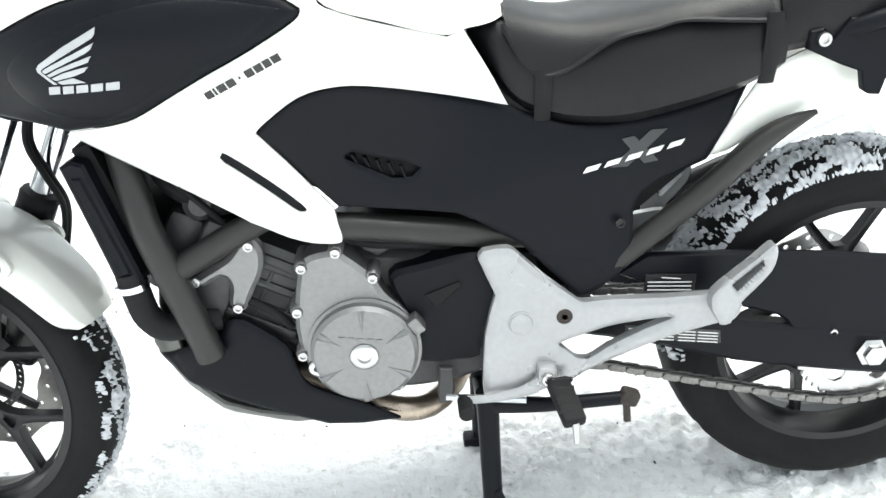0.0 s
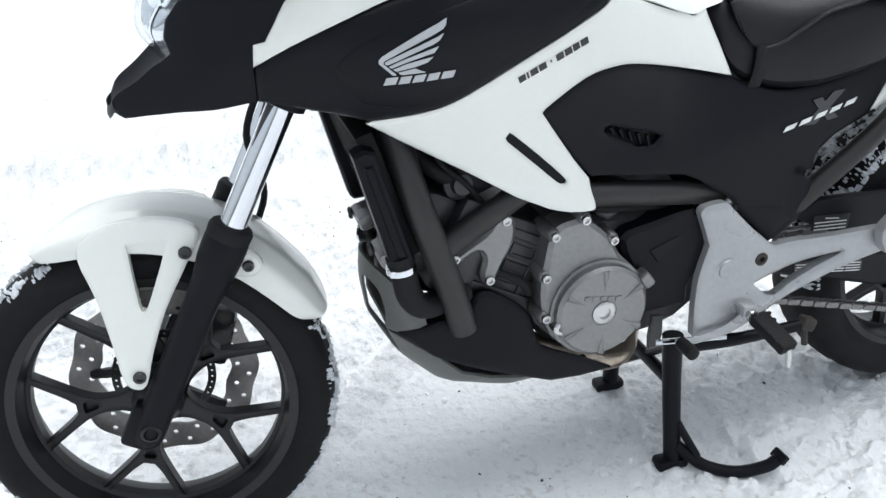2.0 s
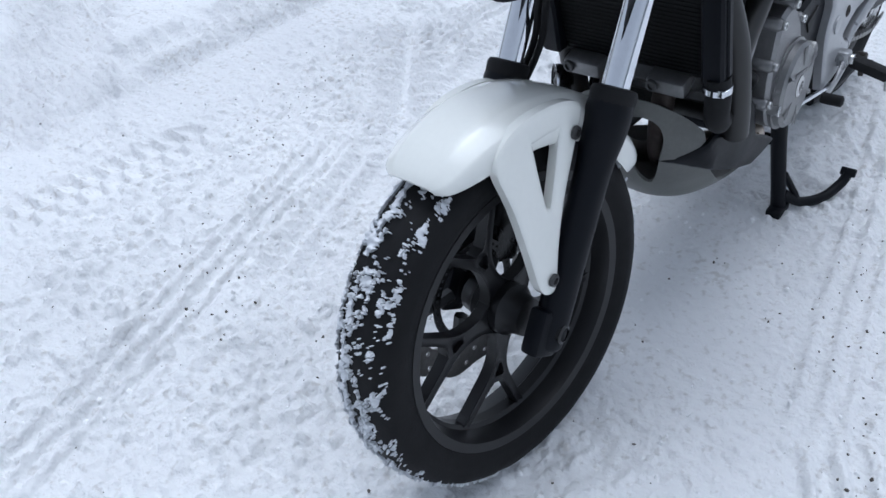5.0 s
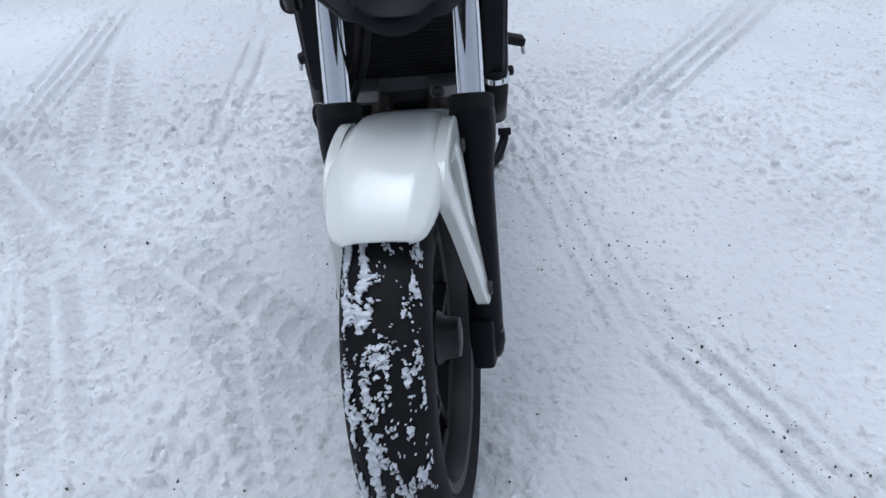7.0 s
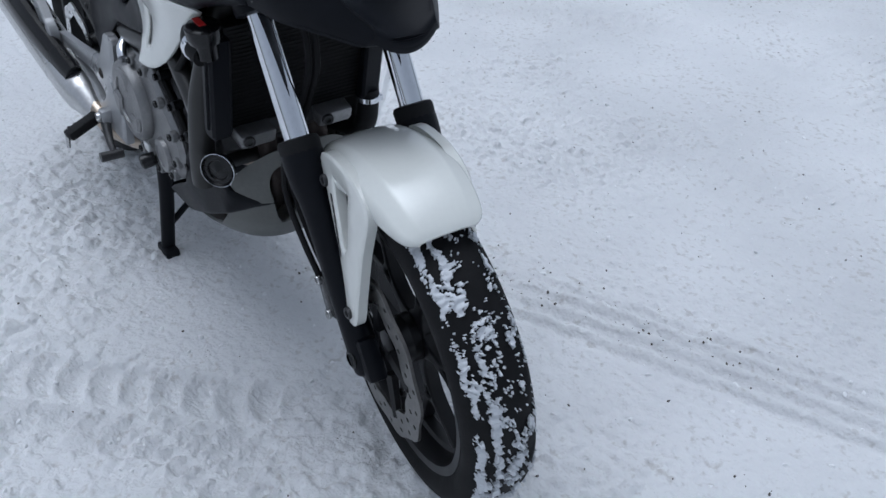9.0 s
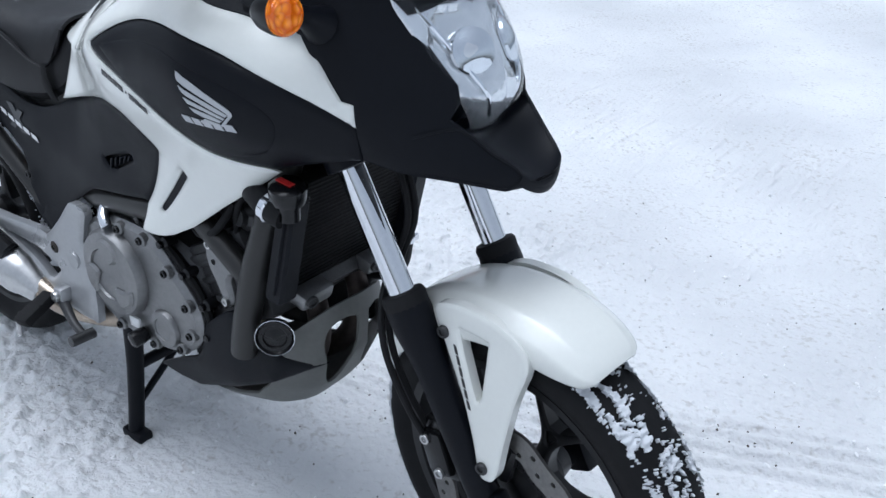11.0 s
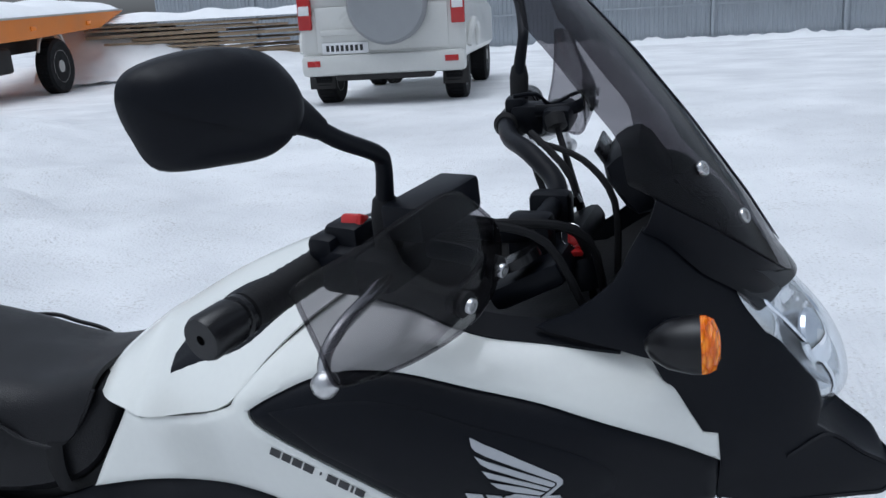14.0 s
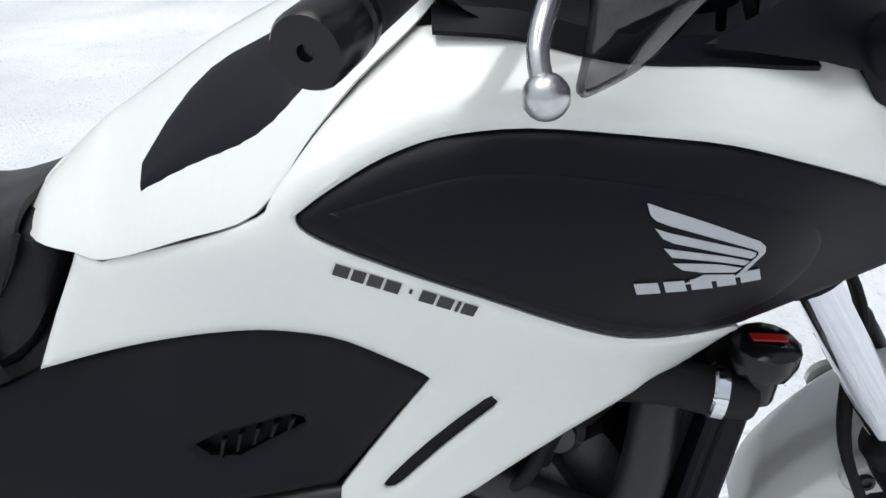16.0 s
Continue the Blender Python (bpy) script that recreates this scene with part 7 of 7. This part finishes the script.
def road_wheel(parent, x, y, z, r, w, disc):
    bm = bmesh.new()
    turned(bm, [(r * 0.6, -w * 0.45), (r * 0.9, -w * 0.5), (r, -w * 0.38), (r, w * 0.38), (r * 0.9, w * 0.5), (r * 0.6, w * 0.45)], (x, y, z), (0, 1, 0), 40)
    tyre = part("wheel", bm, TYRE, parent)
    for k in range(36):
        a = 2 * math.pi * k / 36
        bm = bmesh.new()
        block(bm, (x + (r + 0.002) * math.cos(a), y, z + (r + 0.002) * math.sin(a)), (0.012, w * 0.62, 0.03), 0, Matrix.Rotation(-a, 4, "Y"))
        part("tread_block", bm, TYRE, tyre)
    for s in (-1, 1):
        bm = bmesh.new()
        turned(bm, [(r * 0.62, w * 0.4), (r * 0.58, w * 0.46), (r * 0.5, w * 0.3), (r * 0.25, w * 0.34), (r * 0.22, w * 0.46), (r * 0.05, w * 0.47)], (x, y, z), (0, s, 0), 28)
        part("wheel_disc", bm, disc, tyre)


def parked_car():
    """Local axes: x forward, y to its left, z up; the origin is under the middle of the rear bumper."""
    car = thing("parked_car", "dusty white boxy off-road car parked in the snow", "car")
    bm = bmesh.new()
    rows = []
    for x, w, z0, z1 in ((0.06, 0.88, 0.5, 1.0), (0.1, 0.93, 0.46, 1.08), (0.6, 0.95, 0.5, 1.1), (2.5, 0.95, 0.5, 1.1), (3.6, 0.94, 0.5, 1.08), (4.3, 0.88, 0.52, 1.02), (4.45, 0.8, 0.6, 0.95)):
        rows.append([(x, w * u, z0 + (z1 - z0) * v) for u, v in ((-0.94, 0), (-1, 0.12), (-1, 0.88), (-0.96, 1), (0.96, 1), (1, 0.88), (1, 0.12), (0.94, 0))])
    loft(bm, rows)
    part("body", bm, CARWHITE, car)
    bm = bmesh.new()
    loft(bm, [[(x + dx, w * u, z) for u, dx in ((-1, 0), (1, 0))] + [(x1, w * u, z) for u in (1, -1)] for x, x1, w, z in ((0.1, 3.1, 0.93, 1.08), (0.16, 2.6, 0.84, 1.55), (0.22, 2.4, 0.78, 1.88), (0.4, 2.2, 0.7, 1.94))])
    part("cabin", bm, CARWHITE, car)
    bm = bmesh.new()
    block(bm, (0.125, 0, 1.48), (0.03, 1.3, 0.5), 0.01, Matrix.Rotation(radians(7), 4, "Y"))
    part("rear_window", bm, CARGLASS, car)
    for s in (-1, 1):
        bm = bmesh.new()
        block(bm, (1.3, s * 0.865, 1.45), (2.0, 0.03, 0.42), 0.01, Matrix.Rotation(radians(s * 10), 4, "X"))
        part("side_window", bm, CARGLASS, car)
        bm = bmesh.new()
        block(bm, (0.06, s * 0.86, 1.12), (0.08, 0.15, 0.5), 0.015)
        lampb = part("tail_lamp", bm, TAILRED, car, "red tail lamp")
        bm = bmesh.new()
        block(bm, (0.018, s * 0.86, 1.08), (0.012, 0.12, 0.1), 0.004)
        part("lamp_panel", bm, DECALWHITE, lampb)
        bm = bmesh.new()
        block(bm, (-0.025, s * 0.78, 0.5), (0.012, 0.15, 0.065), 0.004)
        part("reflector", bm, TAILRED, car)
        bm = bmesh.new()
        block(bm, (0.28, s * 0.78, 0.32), (0.015, 0.3, 0.24), 0.004)
        part("mudflap", bm, CHASSIS, car)
        for x in (0.62, 3.38):
            road_wheel(car, x, s * 0.76, 0.36, 0.36, 0.24, HUBSTEEL)
        bm = bmesh.new()
        tube(bm, [(0.2, s * 0.94, 0.62), (0.3, s * 0.965, 0.8), (0.62, s * 0.97, 0.88), (0.95, s * 0.965, 0.8), (1.05, s * 0.94, 0.6)], 0.05, 8, 4)
        part("wheel_arch", bm, CARWHITE, car)
    bm = bmesh.new()
    block(bm, (0.06, 0, 0.475), (0.16, 1.86, 0.23), 0.05)
    bumper = part("rear_bumper", bm, CARWHITE, car, "dusty white rear bumper")
    bm = bmesh.new()
    block(bm, (0.12, 0, 0.34), (0.2, 1.1, 0.08), 0.02)
    part("bumper_underside", bm, CHASSIS, bumper)
    bm = bmesh.new()
    tube(bm, [(0.3, 0.3, 0.42), (0.2, 0.1, 0.36), (0.05, 0.05, 0.38)], 0.03, 8)
    part("tow_hitch", bm, CHASSIS, car)
    bm = bmesh.new()
    block(bm, (0.062, 0.0, 0.86), (0.03, 1.5, 0.5), 0.02)
    gate = part("tailgate_panel", bm, CARWHITE, car)
    bm = bmesh.new()
    turned(bm, [(0.4, 0.0), (0.44, 0.03), (0.445, 0.15), (0.41, 0.2), (0.39, 0.202), (0.36, 0.19), (0.2, 0.205), (0.01, 0.21)], (0.06, -0.1, 1.12), (-1, 0, 0), 48)
    spare = part("spare_wheel", bm, SPAREGREY, car, "grey moulded spare wheel cover")
    for k in range(7):
        bm = bmesh.new()
        block(bm, (-0.15, 0.16 - 0.085 * k, 1.2), (0.008, 0.06, 0.075), 0.002)
        part("cover_bar", bm, HUBSTEEL, spare)
    bm = bmesh.new()
    block(bm, (0.036, 0.42, 0.66), (0.012, 0.53, 0.125), 0.004)
    plate = part("number_plate", bm, DECALWHITE, car, "white number plate with dark bars")
    for k in range(8):
        bm = bmesh.new()
        block(bm, (0.029, 0.62 - 0.055 * k, 0.66), (0.004, 0.034, 0.066), 0.001)
        part("plate_bar", bm, DECALDARK, plate)
    bm = bmesh.new()
    block(bm, (0.03, 0.44, 0.83), (0.05, 0.5, 0.07), 0.015)
    part("plate_lamp_strip", bm, CARWHITE, car)
    bm = bmesh.new()
    turned(bm, [(0.04, -0.5), (0.05, -0.14), (0.13, -0.06), (0.14, 0.0), (0.13, 0.06), (0.05, 0.14), (0.04, 0.5)], (0.62, 0, 0.34), (0, 1, 0), 18)
    part("rear_axle", bm, CHASSIS, car)
    car.matrix_basis = Matrix.Translation((3.23, -8.62, at_ground(3.1, -9.2) - 0.02)) @ Matrix.Rotation(math.atan2(-0.995, 0.095), 4, "Z")
    return car


parked_car()


def flatbed_truck():
    """Local axes: x forward along the truck, y away from the near side, z up; the origin is on the ground under the near front wheel."""
    truck = thing("flatbed_truck", "white truck with an orange snow-covered flatbed", "truck")
    bm = bmesh.new()
    rows = [[(x, y, z0), (x, y1, z0), (x, y1, z1), (x, y, z1)] for x, y, y1, z0, z1 in ((-0.75, -0.1, 2.1, 0.95, 2.4), (-0.6, -0.12, 2.12, 0.7, 2.6), (0.9, -0.12, 2.12, 0.55, 2.6), (1.25, -0.08, 2.08, 0.5, 1.6))]
    loft(bm, rows)
    bmesh.ops.bevel(bm, geom=bm.edges[:], offset=0.05, segments=2, affect="EDGES")
    cab = part("cab", bm, TRUCKWHITE, truck, "white truck cab")
    bm = bmesh.new()
    turned(bm, [(0.62, -0.02), (0.62, 0.03), (0.56, 0.03), (0.56, -0.02)], (0, -0.11, 0.47), (0, -1, 0), 40, False)
    part("wheel_arch", bm, CHASSIS, cab)
    bm = bmesh.new()
    block(bm, (-0.1, -0.125, 1.25), (0.2, 0.03, 0.07), 0.01)
    part("door_handle", bm, GLOSSBLACK, cab)
    bm = bmesh.new()
    block(bm, (0.9, -0.125, 0.95), (0.16, 0.02, 0.08), 0.01)
    part("side_lamp", bm, ORANGE, cab)
    bm = bmesh.new()
    block(bm, (0.85, -0.1, 0.45), (0.7, 0.1, 0.2), 0.02)
    part("step", bm, CHASSIS, cab)
    for x in (0.0, -5.9):
        for y in (0.05, 1.95):
            road_wheel(truck, x, y, 0.47, 0.47, 0.27, HUBSTEEL)
    for y in (0.6, 1.4):
        bm = bmesh.new()
        block(bm, (-3.6, y, 0.85), (6.8, 0.12, 0.25), 0.02)
        part("chassis_rail", bm, CHASSIS, truck)
    for x in (-1.6, -2.6, -4.4):
        bm = bmesh.new()
        block(bm, (x, 0.35, 0.68), (0.55, 0.5, 0.4), 0.05)
        part("side_tank", bm, CHASSIS, truck)
    bm = bmesh.new()
    tube(bm, [(-5.4, 0.05, 0.75), (-5.55, 0.05, 0.98), (-5.9, 0.05, 1.06), (-6.25, 0.05, 0.98), (-6.4, 0.05, 0.7)], 0.03, 6, 4)
    part("mudguard", bm, HUBSTEEL, truck)
    bm = bmesh.new()
    slab(bm, [(-1.0, 1.33), (-1.08, 0.97), (-5.0, 0.99), (-7.5, 1.04), (-8.6, 1.3), (-8.6, 1.33)], -0.15, 2.15, 0.015)
    bed = part("flatbed", bm, ORANGE, truck, "orange steel flatbed")
    bm = bmesh.new()
    block(bm, (-4.8, -0.165, 1.335), (7.5, 0.03, 0.035), 0.01)
    part("bed_lip", bm, HUBSTEEL, bed)
    bm = bmesh.new()
    block(bm, (-0.95, 1.0, 1.5), (0.1, 2.3, 0.45), 0.02, Matrix.Rotation(radians(14), 4, "Y"))
    part("headboard", bm, ORANGE, bed)
    for x in (-1.2, -3.0, -5.0, -7.0):
        bm = bmesh.new()
        block(bm, (x, -0.16, 1.15), (0.18, 0.02, 0.08), 0.01)
        part("marker_lamp", bm, AMBER, bed)
    f = Vector((-0.16, 0.987, 0))
    a = Vector((0.987, 0.16, 0))
    z = 0.12
    truck.matrix_basis = Matrix(((f.x, a.x, 0, 9.53), (f.y, a.y, 0, -7.06), (0, 0, 1, z), (0, 0, 0, 1))) @ Matrix.Rotation(radians(1.9), 4, "Y")
    bm = bmesh.new()
    u = np.linspace(0, 1, 40)
    rows = []
    for p in u:
        rows.append([(-1.15 - 7.35 * p, -0.12 + 2.2 * q, 1.33 + 0.02 + 0.3 * (1 - (2 * q - 1) ** 4) * (0.6 + 0.5 * noise.noise(Vector((p * 8, q * 3, 2))))) for q in np.linspace(0, 1, 14)])
    loft(bm, rows, closed=False)
    bm.transform(truck.matrix_basis)
    load = part("snow_load", bm, CLOD, None, "thick blanket of snow on the orange flatbed", 80)
    tagged(load, category="snow", kind="stuff")


flatbed_truck()


def timber_pile():
    pile = thing("timber_pile", "stack of weathered boards half buried in snow", "timber")
    rnd = random.Random(4)
    a, b = Vector((11.2, -14.9, 0)), Vector((7.0, -16.9, 0))
    d = (b - a).normalized()
    side = Vector((-d.y, d.x, 0))
    z0 = at_ground(9, -16)
    for layer in range(11):
        for row in range(2):
            bm = bmesh.new()
            length, off = rnd.uniform(2.6, 4.6), rnd.uniform(-0.2, 0.9)
            block(bm, (0, 0, 0), (length, 0.35, rnd.uniform(0.045, 0.07)), 0.004)
            plank = part("plank", bm, TIMBER, pile)
            c = a + d * (length / 2 + off) + side * (0.4 * row + rnd.uniform(-0.06, 0.06)) + Vector((0, 0, z0 - 0.12 + 0.085 * layer))
            plank.matrix_basis = Matrix.Translation(c) @ Matrix.Rotation(math.atan2(d.y, d.x) + rnd.uniform(-0.02, 0.02), 4, "Z") @ Matrix.Rotation(rnd.uniform(-0.012, 0.012), 4, "Y")
    bm = bmesh.new()
    rows = []
    for p in np.linspace(0, 1, 40):
        c = a + d * (0.2 + 4.4 * p)
        rows.append([tuple(c + side * (-0.3 + 1.0 * q) + Vector((0, 0, z0 + 0.80 + 0.2 * math.sin(math.pi * q) * (0.8 + 0.6 * noise.noise(Vector((p * 7, q * 2, 1))))))) for q in np.linspace(0, 1, 12)])
    loft(bm, rows, closed=False)
    tagged(part("snow_cap", bm, CLOD, None, "snow lying on top of the timber pile", 80), category="snow", kind="stuff")

    bm = bmesh.new()
    rows = []
    for p in np.linspace(0, 1, 34):
        c = a + d * (-0.9 + 3.4 * p)
        top = 0.9 * min(1, 1.15 - 0.55 * p)
        rows.append([tuple(c - side * (1.7 * q - 0.35) + Vector((0, 0, z0 - 0.25 + (top + 0.25) * (1 - q) ** 1.6 + 0.1 * noise.noise(Vector((p * 9, q * 5, 4))) + 0.05 * noise.noise(Vector((p * 30, q * 14, 4)))))) for q in np.linspace(0, 1, 18)])
    loft(bm, rows, closed=False)
    tagged(part("snow_slope", bm, CLOD, None, "snow slumped over the near end of the timber pile", 80), category="snow", kind="stuff")


timber_pile()


def snow_clods():
    """Broken lumps thrown up by the plough, joined into one object."""
    rnd = random.Random(12)
    base = bmesh.new()
    bmesh.ops.create_icosphere(base, subdivisions=2, radius=1.0)
    bv, bf = [v.co.copy() for v in base.verts], [[v.index for v in f.verts] for f in base.faces]
    base.free()
    verts, faces = [], []
    for k in range(1300):
        x, y = 5.9 + rnd.gauss(0, 0.8), -3.2 + rnd.gauss(0, 0.9)
        if y < 1.0 - 1.05 * x:
            continue
        r = 0.018 + 0.075 * rnd.random() ** 3
        m = Matrix.Translation((x, y, at_ground(x, y) + r * 0.25)) @ Euler((rnd.uniform(0, 6), rnd.uniform(0, 6), rnd.uniform(0, 6))).to_matrix().to_4x4() @ Matrix.Diagonal((r * rnd.uniform(0.7, 1.5), r, r * rnd.uniform(0.6, 1.0), 1))
        n0 = len(verts)
        verts += [tuple(m @ (v * (1 + 0.45 * noise.noise(v * 1.6 + Vector((k * 3.1, 0, 0)))))) for v in bv]
        faces += [[n0 + i for i in f] for f in bf]
    me = bpy.data.meshes.new("snow_clods")
    me.from_pydata(verts, [], faces)
    me.polygons.foreach_set("use_smooth", np.ones(len(faces), bool))
    me.materials.append(CLOD)
    tagged(new("snow_clods", me), "broken lumps of ploughed snow heaped on the bank", "snow", kind="stuff")


snow_clods()


def metal_fence():
    fence = thing("metal_fence", "grey corrugated sheet fence with steel posts", "fence")
    bm = bmesh.new()
    step, n = 3.1, 9
    x0 = -13.5

    def sheet_panel():
        bm = bmesh.new()
        prof, x = [], 0.0
        while x < step - 0.02:
            prof += [(x, 0.0), (x + 0.05, 0.0), (x + 0.068, 0.022), (x + 0.098, 0.022), (x + 0.115, 0.0)]
            x += 0.115
        loft(bm, [[(a, b + k, z) for a, b in prof] for z in (0.12, 2.3) for k in (0.0,)], closed=False)
        return bm
    first = part("panel", sheet_panel(), GALV, fence)
    for k in range(n):
        if k:
            p = new("panel", first.data)
            p.parent = fence
        else:
            p = first
        p.matrix_basis = Matrix.Translation((x0 + step * k, -23.0, 0.2))
        bm = bmesh.new()
        block(bm, (x0 + step * k, -22.93, 1.35), (0.08, 0.08, 2.4), 0.008)
        part("post", bm, GALV, fence)
        for z in (0.3, 1.1, 2.3):
            bm = bmesh.new()
            block(bm, (x0 + step * (k + 0.5), -22.98 + 0.03, z + 0.05), (step - 0.1, 0.03, 0.05), 0.005)
            part("rail", bm, GALV, fence)
    bm = bmesh.new()
    rows = []
    for x in np.linspace(x0, x0 + step * n, 220):
        h = 0.1 + 0.18 * max(0, noise.noise(Vector((x * 1.7, 0, 3)))) + 0.1 * noise.noise(Vector((x * 5, 0, 7)))
        zb = at_ground(x, -22.6) - 0.1
        rows.append([(x, -22.2, zb), (x, -22.55, zb + 0.1 + h * 0.4), (x, -22.8, zb + 0.12 + h), (x, -22.97, zb + 0.1 + h * 1.1)])
    loft(bm, rows, closed=False)
    tagged(part("snow_drift", bm, CLOD, None, "ragged snow drift along the foot of the fence", 80), category="snow", kind="stuff")


metal_fence()
